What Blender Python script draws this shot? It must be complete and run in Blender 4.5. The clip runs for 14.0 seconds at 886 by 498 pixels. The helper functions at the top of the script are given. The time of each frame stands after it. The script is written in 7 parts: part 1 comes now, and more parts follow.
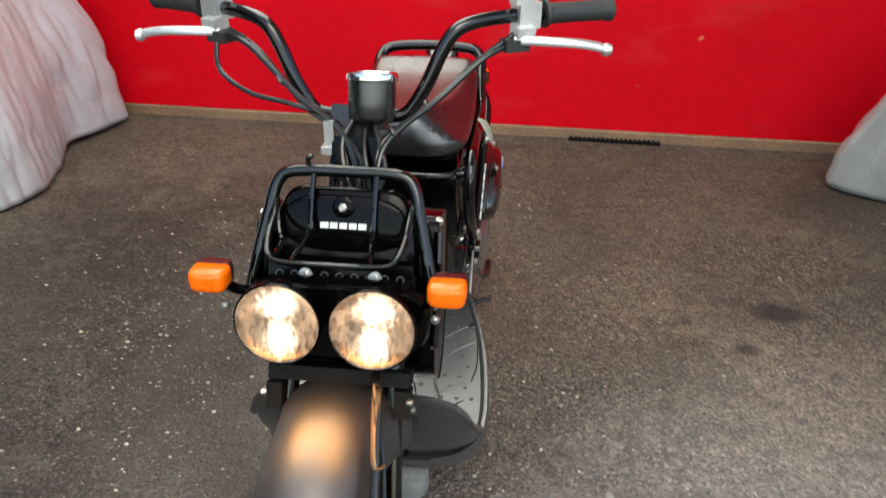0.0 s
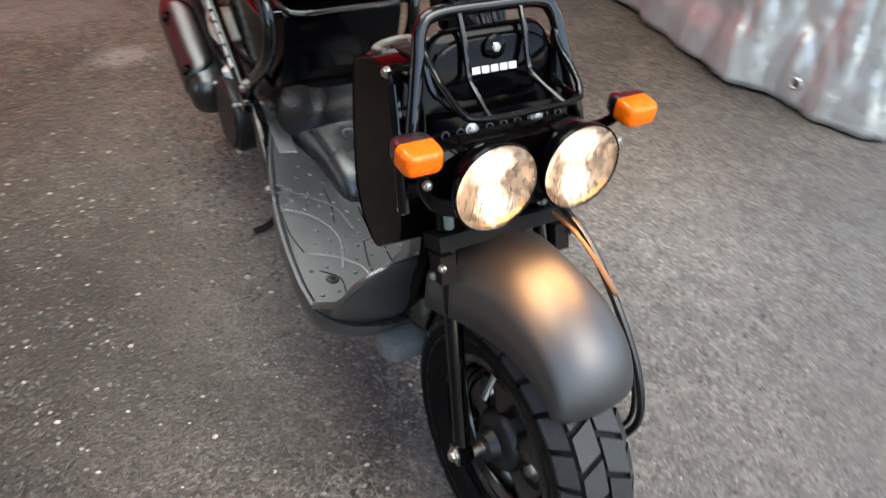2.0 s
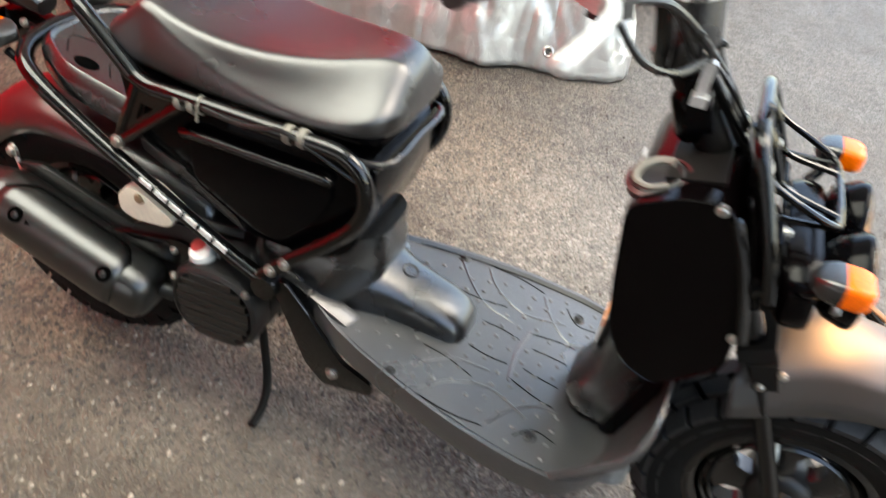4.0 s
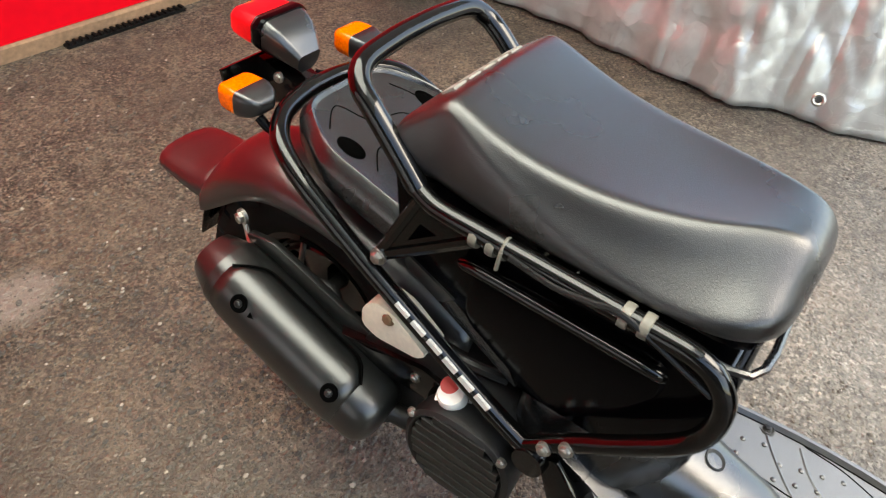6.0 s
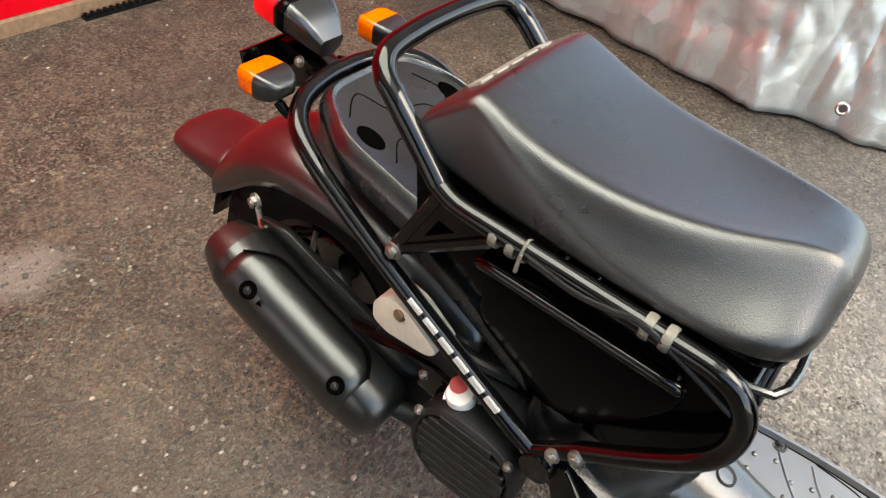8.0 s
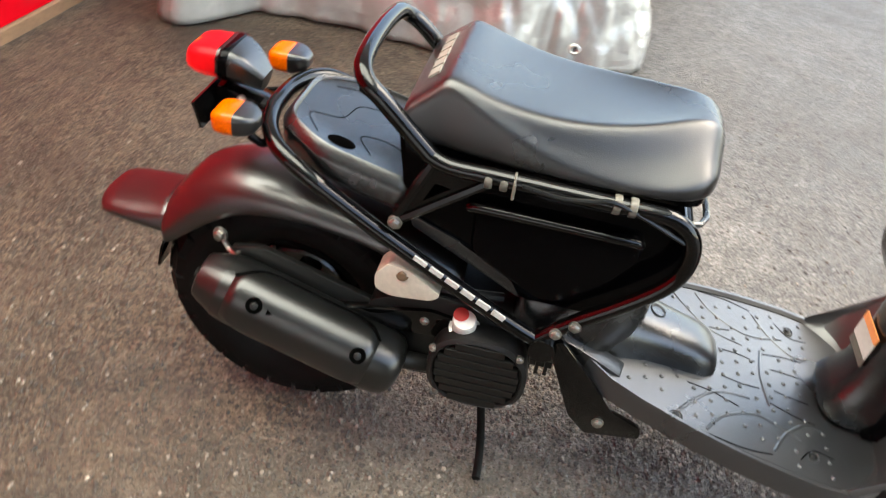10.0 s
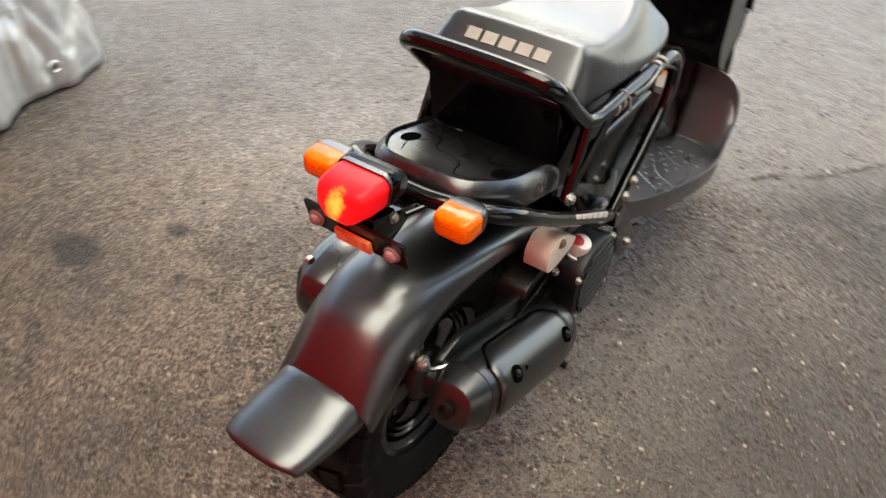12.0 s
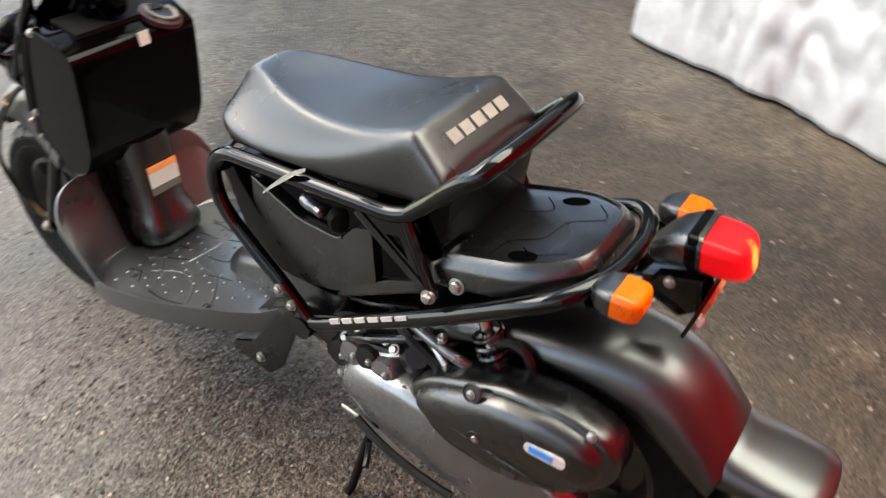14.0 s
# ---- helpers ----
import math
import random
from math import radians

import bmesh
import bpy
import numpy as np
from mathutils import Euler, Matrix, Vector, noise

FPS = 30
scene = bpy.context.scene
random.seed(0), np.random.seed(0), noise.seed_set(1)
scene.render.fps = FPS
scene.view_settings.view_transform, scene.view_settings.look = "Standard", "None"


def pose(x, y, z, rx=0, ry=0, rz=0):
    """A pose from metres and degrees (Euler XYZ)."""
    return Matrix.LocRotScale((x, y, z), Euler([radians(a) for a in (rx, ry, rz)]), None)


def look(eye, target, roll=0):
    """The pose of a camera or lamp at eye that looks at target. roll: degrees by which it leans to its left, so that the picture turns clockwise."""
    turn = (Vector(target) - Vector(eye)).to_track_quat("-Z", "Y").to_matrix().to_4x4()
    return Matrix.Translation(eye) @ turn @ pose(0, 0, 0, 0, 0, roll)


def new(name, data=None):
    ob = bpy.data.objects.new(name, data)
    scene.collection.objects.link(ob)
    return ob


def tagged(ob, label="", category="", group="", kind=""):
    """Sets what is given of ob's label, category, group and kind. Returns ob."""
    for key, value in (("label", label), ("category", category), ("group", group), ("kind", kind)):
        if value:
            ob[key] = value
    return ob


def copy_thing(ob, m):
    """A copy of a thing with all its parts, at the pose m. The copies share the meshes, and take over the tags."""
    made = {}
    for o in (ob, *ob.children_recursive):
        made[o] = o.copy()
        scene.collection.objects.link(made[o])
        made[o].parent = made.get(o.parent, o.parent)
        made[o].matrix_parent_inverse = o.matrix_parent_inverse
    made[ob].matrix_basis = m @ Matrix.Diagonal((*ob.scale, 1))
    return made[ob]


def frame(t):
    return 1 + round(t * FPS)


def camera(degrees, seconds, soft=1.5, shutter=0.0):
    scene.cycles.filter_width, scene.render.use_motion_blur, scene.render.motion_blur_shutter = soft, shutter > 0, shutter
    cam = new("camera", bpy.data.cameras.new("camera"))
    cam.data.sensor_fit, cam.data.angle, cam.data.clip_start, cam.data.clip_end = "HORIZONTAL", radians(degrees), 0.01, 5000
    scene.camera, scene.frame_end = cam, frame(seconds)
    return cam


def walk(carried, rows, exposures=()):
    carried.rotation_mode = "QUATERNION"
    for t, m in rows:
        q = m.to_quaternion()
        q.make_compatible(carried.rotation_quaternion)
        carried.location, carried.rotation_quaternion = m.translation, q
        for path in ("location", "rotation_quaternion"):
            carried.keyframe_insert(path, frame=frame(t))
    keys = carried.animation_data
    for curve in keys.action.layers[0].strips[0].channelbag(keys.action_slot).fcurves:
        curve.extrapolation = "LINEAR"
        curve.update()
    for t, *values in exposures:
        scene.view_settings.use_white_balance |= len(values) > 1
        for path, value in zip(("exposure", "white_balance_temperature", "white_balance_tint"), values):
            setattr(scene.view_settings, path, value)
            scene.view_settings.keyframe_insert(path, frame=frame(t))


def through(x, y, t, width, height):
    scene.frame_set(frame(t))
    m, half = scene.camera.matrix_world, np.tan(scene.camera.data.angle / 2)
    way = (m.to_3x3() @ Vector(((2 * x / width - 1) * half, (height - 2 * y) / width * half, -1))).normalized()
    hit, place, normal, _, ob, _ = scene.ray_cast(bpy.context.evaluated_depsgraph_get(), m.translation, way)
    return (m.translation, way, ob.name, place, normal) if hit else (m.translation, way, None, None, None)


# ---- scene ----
cam = camera(60.2, 14.0, soft=1.2, shutter=0.4)
PATH = [
    (0, (0.262, -0.778, 1.274), (0.058, 0.98, 0.342), 0.3),
    (0.5, (0.075, -0.777, 1.248), (0.1, 0.925, 0.197), 1.9),
    (1, (-0.118, -0.764, 1.243), (0.127, 0.857, 0.097), 2.9),
    (1.5, (-0.328, -0.648, 1.239), (0.104, 0.853, -0.011), 4.0),
    (2, (-0.549, -0.557, 1.234), (0.299, 0.733, -0.037), 6.9),
    (2.5, (-0.808, -0.482, 1.235), (0.347, 0.5, -0.07), 6.5),
    (3, (-0.927, -0.286, 1.213), (0.329, 0.581, -0.079), 5.2),
    (3.5, (-0.953, -0.01, 1.23), (0.454, 0.658, -0.025), 7.1),
    (4, (-0.945, 0.324, 1.242), (0.561, 0.809, 0.02), 7.6),
    (4.2, (-0.961, 0.454, 1.237), (0.593, 0.889, 0.055), 8.7),
    (6.3, (-0.693, 0.718, 1.226), (0.573, 1.507, -0.106), 8.2),
    (6.5, (-0.695, 0.723, 1.222), (0.571, 1.501, -0.117), 9.2),
    (7, (-0.692, 0.73, 1.219), (0.572, 1.5, -0.126), 10.3),
    (9.3, (-0.746, 0.763, 1.229), (0.575, 1.436, -0.114), 11.5),
    (9.5, (-0.814, 0.8, 1.237), (0.598, 1.334, -0.075), 13.8),
    (10, (-1.044, 0.948, 1.279), (0.51, 1.131, 0.032), 7.9),
    (10.5, (-1.043, 1.195, 1.281), (0.544, 1.037, 0.074), 2.7),
    (11, (-0.971, 1.56, 1.277), (0.513, 0.997, 0.06), 4.5),
    (11.5, (-0.811, 1.878, 1.293), (0.416, 0.905, 0.049), 5.3),
    (12, (-0.517, 2.064, 1.296), (0.309, 0.769, 0.016), 3.4),
    (12.5, (-0.153, 2.167, 1.301), (0.062, 0.651, 0.015), 3.4),
    (13, (0.218, 2.051, 1.306), (-0.087, 0.506, 0.073), 2.7),
    (13.5, (0.567, 1.838, 1.288), (-0.331, 0.506, 0.098), 2.4),
    (14, (0.825, 1.597, 1.288), (-0.515, 0.715, 0.094), 1.1),
]
EXPOSURES = [(0.0, 1.52, 6850, 3), (1.0, 1.60, 6550, 4), (2.0, 1.9, 6500, 5), (3.0, 2.2, 6700, 6), (4.0, 2.42, 7300, 6), (6.5, 2.18, 7400, 5), (7.0, 2.18, 7450, 5), (9.5, 2.3, 7300, 5), (10.5, 2.35, 7450, 7), (11.0, 2.34, 7550, 7), (12.0, 2.02, 7450, 7), (13.0, 1.88, 7300, 7), (14.0, 2.1, 7300, 6)]
walk(cam, [(t, look(eye, target, roll)) for t, eye, target, roll in PATH], exposures=EXPOSURES)

# ---------- light ----------
world = bpy.data.worlds.new("sky")
scene.world = world
world.use_nodes = True
wn = world.node_tree
sky = wn.nodes.new("ShaderNodeTexSky")
sky.sky_type = "NISHITA"
sky.sun_disc = False
sky.sun_elevation = radians(53)
sky.sun_rotation = radians(165)
sky.dust_density = 1.5
wn.links.new(sky.outputs["Color"], wn.nodes["Background"].inputs["Color"])
wn.nodes["Background"].inputs["Strength"].default_value = 0.15
sun_data = bpy.data.lights.new("sun", "SUN")
sun_data.energy, sun_data.angle, sun_data.color = 0.7, radians(40), (1.0, 0.95, 0.88)
sun = new("sun", sun_data)
sun.matrix_world = look((2.2, -4.2, 6.0), (0, 0, 0))
# added area lamp standing in for an unseen bright source overhead
strip_data = bpy.data.lights.new("overhead_fill", "AREA")
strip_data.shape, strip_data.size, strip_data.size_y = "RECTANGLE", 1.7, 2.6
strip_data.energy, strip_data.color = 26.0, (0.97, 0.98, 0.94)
strip = new("overhead_fill", strip_data)
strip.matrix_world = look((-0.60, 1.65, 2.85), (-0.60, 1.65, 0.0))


# ---------- mesh helpers ----------
def smooth_path(points, per=6, closed=False):
    """A Catmull-Rom line through the points."""
    pts = [Vector(p) for p in points]
    n = len(pts)
    if n < 3:
        return pts
    out = []
    for i in range(n if closed else n - 1):
        if closed:
            a, b, c, d = pts[i - 1], pts[i], pts[(i + 1) % n], pts[(i + 2) % n]
        else:
            a, b, c, d = pts[max(i - 1, 0)], pts[i], pts[i + 1], pts[min(i + 2, n - 1)]
        for k in range(per):
            t = k / per
            out.append(0.5 * (2 * b + (c - a) * t + (2 * a - 5 * b + 4 * c - d) * t * t + (3 * b - a - 3 * c + d) * t ** 3))
    if not closed:
        out.append(pts[-1])
    return out


def ring_faces(bm, rings, wrap=True, cap=True, closed=False):
    """Joins rings of vertices to a skin."""
    n = len(rings[0])
    m = len(rings)
    for i in range(m if closed else m - 1):
        a, b = rings[i], rings[(i + 1) % m]
        for j in range(n if wrap else n - 1):
            k = (j + 1) % n
            bm.faces.new((a[j], a[k], b[k], b[j]))
    if cap and not closed and wrap:
        bm.faces.new(list(reversed(rings[0])))
        bm.faces.new(rings[-1])


def loft(bm, sections, wrap=True, cap=True, closed=False):
    rings = [[bm.verts.new(p) for p in s] for s in sections]
    ring_faces(bm, rings, wrap, cap, closed)
    return bm


def tube(bm, points, r, seg=10, per=6, closed=False, flat=1.0, taper=None):
    """A round bar along a smooth line."""
    pts = smooth_path(points, per, closed)
    n = len(pts)
    dirs = []
    for i in range(n):
        a = pts[i - 1] if (i > 0 or closed) else pts[i]
        b = pts[(i + 1) % n] if (i < n - 1 or closed) else pts[i]
        dirs.append((b - a).normalized())
    side = dirs[0].orthogonal().normalized()
    rings = []
    for i in range(n):
        d = dirs[i]
        side = (side - d * side.dot(d)).normalized()
        up = d.cross(side)
        rr = r if taper is None else r * (1 + (taper - 1) * i / (n - 1))
        rings.append([bm.verts.new(pts[i] + (side * math.cos(2 * math.pi * k / seg) + up * math.sin(2 * math.pi * k / seg) * flat) * rr) for k in range(seg)])
    ring_faces(bm, rings, True, True, closed)
    return bm


def lathe(bm, profile, seg, at, axis=(0, 0, 1), cap=True):
    """Turns rows of (radius, height) about an axis."""
    q = Vector((0, 0, 1)).rotation_difference(Vector(axis).normalized())
    rings = []
    for r, h in profile:
        rings.append([bm.verts.new(Vector(at) + q @ Vector((max(r, 1e-4) * math.cos(2 * math.pi * k / seg), max(r, 1e-4) * math.sin(2 * math.pi * k / seg), h))) for k in range(seg)])
    ring_faces(bm, rings, True, cap)
    return bm


def soften(bm, width, segments=2, angle=35, only=None):
    edges = [e for e in (only or bm.edges) if len(e.link_faces) == 2 and e.calc_face_angle(0) > radians(angle)]
    if edges:
        bmesh.ops.bevel(bm, geom=edges, offset=width, segments=segments, profile=0.6, affect="EDGES", clamp_overlap=True)
    return bm


def block(bm, at, size, bevel=0.0, turn=(0, 0, 0), taper=(1, 1), segments=2):
    """A box with rounded edges; taper narrows its top."""
    t = bmesh.new()
    m = pose(*at, *turn)
    sx, sy, sz = (s / 2 for s in size)
    vs = [t.verts.new((x * (taper[0] if z > 0 else 1), y * (taper[1] if z > 0 else 1), z)) for z in (-sz, sz) for x, y in ((-sx, -sy), (sx, -sy), (sx, sy), (-sx, sy))]
    for f in ((3, 2, 1, 0), (4, 5, 6, 7), (0, 1, 5, 4), (1, 2, 6, 5), (2, 3, 7, 6), (3, 0, 4, 7)):
        t.faces.new([vs[i] for i in f])
    if bevel:
        soften(t, bevel, segments)
    t.transform(m)
    return merge(bm, t)


def prism(bm, outline, lo, hi, axis="x", bevel=0.0, inset=1.0, segments=2):
    """An outline (two coordinates) drawn out along an axis; inset scales the far end."""
    t = bmesh.new()
    cu = sum(p[0] for p in outline) / len(outline)
    cv = sum(p[1] for p in outline) / len(outline)

    def at(u, v, w):
        return {"x": (w, u, v), "y": (u, w, v), "z": (u, v, w)}[axis]

    a = [t.verts.new(at(u, v, lo)) for u, v in outline]
    b = [t.verts.new(at(cu + (u - cu) * inset, cv + (v - cv) * inset, hi)) for u, v in outline]
    ring_faces(t, [a, b])
    bmesh.ops.recalc_face_normals(t, faces=t.faces)
    if bevel:
        soften(t, bevel, segments, 25)
    return merge(bm, t)


def merge(bm, other):
    me = bpy.data.meshes.new("tmp")
    other.to_mesh(me)
    other.free()
    bm.from_mesh(me)
    bpy.data.meshes.remove(me)
    return bm


def rounded(points, r, steps=4):
    """An outline with its corners rounded."""
    out = []
    n = len(points)
    for i in range(n):
        p, a, b = Vector(points[i]), Vector(points[i - 1]), Vector(points[(i + 1) % n])
        k = min(r, (a - p).length * 0.45, (b - p).length * 0.45)
        s, e = p + (a - p).normalized() * k, p + (b - p).normalized() * k
        for j in range(steps + 1):
            t = j / steps
            out.append(tuple((1 - t) ** 2 * s + 2 * t * (1 - t) * p + t * t * e))
    return out


def part(name, bm, material, parent=None, label="", angle=40, kind=""):
    """Links a mesh under its thing (or on its own)."""
    bmesh.ops.recalc_face_normals(bm, faces=bm.faces)
    me = bpy.data.meshes.new(name)
    bm.to_mesh(me)
    bm.free()
    for m in material if isinstance(material, (list, tuple)) else (material,):
        me.materials.append(m)
    me.polygons.foreach_set("use_smooth", [True] * len(me.polygons))
    me.set_sharp_from_angle(angle=radians(angle))
    ob = new(name, me)
    if parent is not None:
        ob.parent = parent
        if parent.data is None:
            ob.matrix_parent_inverse = Matrix.Translation(-parent.location)
    tagged(ob, label=label, kind=kind)
    return ob


def thing(name, at, label, category, group="", kind=""):
    ob = new(name)
    ob.location = at
    ob.empty_display_size = 0.1
    return tagged(ob, label, category, group, kind)


# ---------- materials ----------
def mat(name, color, rough=0.5, metal=0.0, coat=0.0, vary=0.12, scale=30.0, bump=0.0, bump_scale=200.0, spec=0.5, rough_vary=0.1, emit=None, emit_strength=0.0, transmission=0.0, grain="noise", coat_rough=0.06):
    """A surface with grain and wear at two scales."""
    m = bpy.data.materials.new(name)
    m.use_nodes = True
    nt = m.node_tree
    b = nt.nodes["Principled BSDF"]
    b.inputs["Metallic"].default_value = metal
    b.inputs["Specular IOR Level"].default_value = spec
    b.inputs["Coat Weight"].default_value = coat
    b.inputs["Coat Roughness"].default_value = coat_rough
    b.inputs["Transmission Weight"].default_value = transmission
    co = nt.nodes.new("ShaderNodeTexCoord")
    big = nt.nodes.new("ShaderNodeTexNoise")
    big.inputs["Scale"].default_value, big.inputs["Detail"].default_value = scale * 0.25, 5
    nt.links.new(co.outputs["Object"], big.inputs["Vector"])
    fine = nt.nodes.new("ShaderNodeTexNoise")
    fine.inputs["Scale"].default_value, fine.inputs["Detail"].default_value = scale * 4, 3
    nt.links.new(co.outputs["Object"], fine.inputs["Vector"])
    both = nt.nodes.new("ShaderNodeMath")
    both.operation = "ADD"
    nt.links.new(big.outputs["Fac"], both.inputs[0])
    nt.links.new(fine.outputs["Fac"], both.inputs[1])
    ramp = nt.nodes.new("ShaderNodeMapRange")
    ramp.inputs["From Min"].default_value, ramp.inputs["From Max"].default_value = 0.6, 1.4
    nt.links.new(both.outputs[0], ramp.inputs["Value"])
    mix = nt.nodes.new("ShaderNodeMix")
    mix.data_type = "RGBA"
    mix.inputs["A"].default_value = (*(c * (1 - vary) for c in color), 1)
    mix.inputs["B"].default_value = (*(min(1, c * (1 + vary)) for c in color), 1)
    nt.links.new(ramp.outputs[0], mix.inputs["Factor"])
    nt.links.new(mix.outputs["Result"], b.inputs["Base Color"])
    rr = nt.nodes.new("ShaderNodeMapRange")
    rr.inputs["From Min"].default_value, rr.inputs["From Max"].default_value = 0.3, 0.7
    rr.inputs["To Min"].default_value, rr.inputs["To Max"].default_value = max(0.02, rough - rough_vary), min(1, rough + rough_vary)
    nt.links.new(big.outputs["Fac"], rr.inputs["Value"])
    nt.links.new(rr.outputs[0], b.inputs["Roughness"])
    if bump:
        if grain == "leather":
            tex = nt.nodes.new("ShaderNodeTexVoronoi")
            tex.inputs["Scale"].default_value = bump_scale
            out = tex.outputs["Distance"]
        else:
            tex = nt.nodes.new("ShaderNodeTexNoise")
            tex.inputs["Scale"].default_value, tex.inputs["Detail"].default_value = bump_scale, 2
            out = tex.outputs["Fac"]
        nt.links.new(co.outputs["Object"], tex.inputs["Vector"])
        bp = nt.nodes.new("ShaderNodeBump")
        bp.inputs["Strength"].default_value, bp.inputs["Distance"].default_value = bump, 0.001
        nt.links.new(out, bp.inputs["Height"])
        nt.links.new(bp.outputs["Normal"], b.inputs["Normal"])
    if emit:
        b.inputs["Emission Color"].default_value = (*emit, 1)
        b.inputs["Emission Strength"].default_value = emit_strength
    return m


M_FRAME = mat("gloss_black_paint", (0.0015, 0.0015, 0.0015), 0.10, coat=0.15, rough_vary=0.04, spec=0.4)
M_BOX = mat("gloss_black_plastic", (0.0010, 0.0010, 0.0014), 0.12, spec=0.10, bump=0.04, bump_scale=300, rough_vary=0.05)
M_COVER = mat("black_body_plastic", (0.0014, 0.0009, 0.0010), 0.13, bump=0.04, bump_scale=300, rough_vary=0.05, spec=0.12)
M_MATTE = mat("matte_dark_plastic", (0.0032, 0.0034, 0.0038), 0.27, bump=0.2, bump_scale=900, rough_vary=0.05, spec=1.0, coat=0.2, coat_rough=0.2)
M_FLOOR = mat("floorboard_plastic", (0.022, 0.023, 0.0245), 0.32, bump=0.35, bump_scale=1100, rough_vary=0.08, spec=1.0, coat=0.5, coat_rough=0.20)
M_FENDER = mat("satin_fender_plastic", (0.0065, 0.0065, 0.0068), 0.50, bump=0.12, bump_scale=700, rough_vary=0.05, spec=1.0, coat=0.3, coat_rough=0.42)
M_REARFENDER = mat("smooth_fender_plastic", (0.004, 0.004, 0.0043), 0.33, bump=0.08, bump_scale=700, rough_vary=0.04, spec=1.0, coat=0.5, coat_rough=0.20)
M_SEAT = mat("seat_vinyl", (0.0045, 0.0045, 0.0048), 0.29, bump=0.26, bump_scale=900, grain="leather", rough_vary=0.04, spec=0.85, coat=0.28, coat_rough=0.17)
M_RUBBER = mat("tyre_rubber", (0.0022, 0.0022, 0.0022), 0.6, bump=0.4, bump_scale=500, vary=0.3, spec=0.15)
# the tread's grey is sky reflection put into the base colour
M_TREAD = mat("sky_lit_tread_rubber", (0.020, 0.020, 0.020), 0.5, bump=0.4, bump_scale=400, vary=0.3, spec=0.3)
M_GRIP = mat("grip_rubber", (0.015, 0.015, 0.015), 0.6, bump=0.4, bump_scale=600)
M_RIM = mat("black_rim_paint", (0.003, 0.003, 0.003), 0.25, coat=0.3)
M_ENGINE = mat("engine_casting", (0.006, 0.006, 0.006), 0.4, metal=0.2, bump=0.3, bump_scale=400, vary=0.3)
M_CASE = mat("crankcase_grey", (0.27, 0.27, 0.275), 0.27, metal=0.85, bump=0.15, bump_scale=300, vary=0.25)
M_MUFFLER = mat("muffler_cover", (0.005, 0.0056, 0.0053), 0.30, bump=0.12, bump_scale=800, rough_vary=0.02, spec=0.8)
M_BOLT = mat("zinc_bolt", (0.42, 0.41, 0.38), 0.38, metal=1.0, vary=0.3, scale=80)
M_ALU = mat("cast_aluminium", (0.62, 0.62, 0.60), 0.4, metal=0.85, vary=0.15, scale=60, bump=0.1)
M_CHROME = mat("chrome", (0.75, 0.75, 0.75), 0.12, metal=1.0)
M_CABLE = mat("cable_sheath", (0.004, 0.004, 0.004), 0.32)
M_CLAMP = mat("pale_rubber_clamp", (0.12, 0.115, 0.095), 0.45, vary=0.25)
M_WHITE = mat("milky_plastic", (0.58, 0.53, 0.43), 0.4, vary=0.15)
M_DECAL = mat("white_decal", (0.55, 0.54, 0.51), 0.45)
M_DECAL_SEAT = mat("beige_print", (0.26, 0.245, 0.215), 0.55)
M_LABEL_O = mat("orange_label", (0.80, 0.30, 0.10), 0.45)
M_LABEL_R = mat("red_label", (0.34, 0.02, 0.018), 0.4)
M_BLUE = mat("blue_label", (0.05, 0.25, 0.70), 0.35)
M_DARKTEXT = mat("dark_print", (0.03, 0.03, 0.03), 0.5)
M_VOID = mat("deep_hole", (0.0015, 0.0015, 0.0015), 0.95, spec=0.0)
M_SLAT = mat("slat_plastic", (0.0035, 0.0035, 0.0037), 0.42, spec=0.45, bump=0.1, bump_scale=600)
M_AMBER = mat("amber_lens", (0.76, 0.112, 0.002), 0.22, vary=0.40, scale=70, spec=0.35, bump=0.35, bump_scale=110)


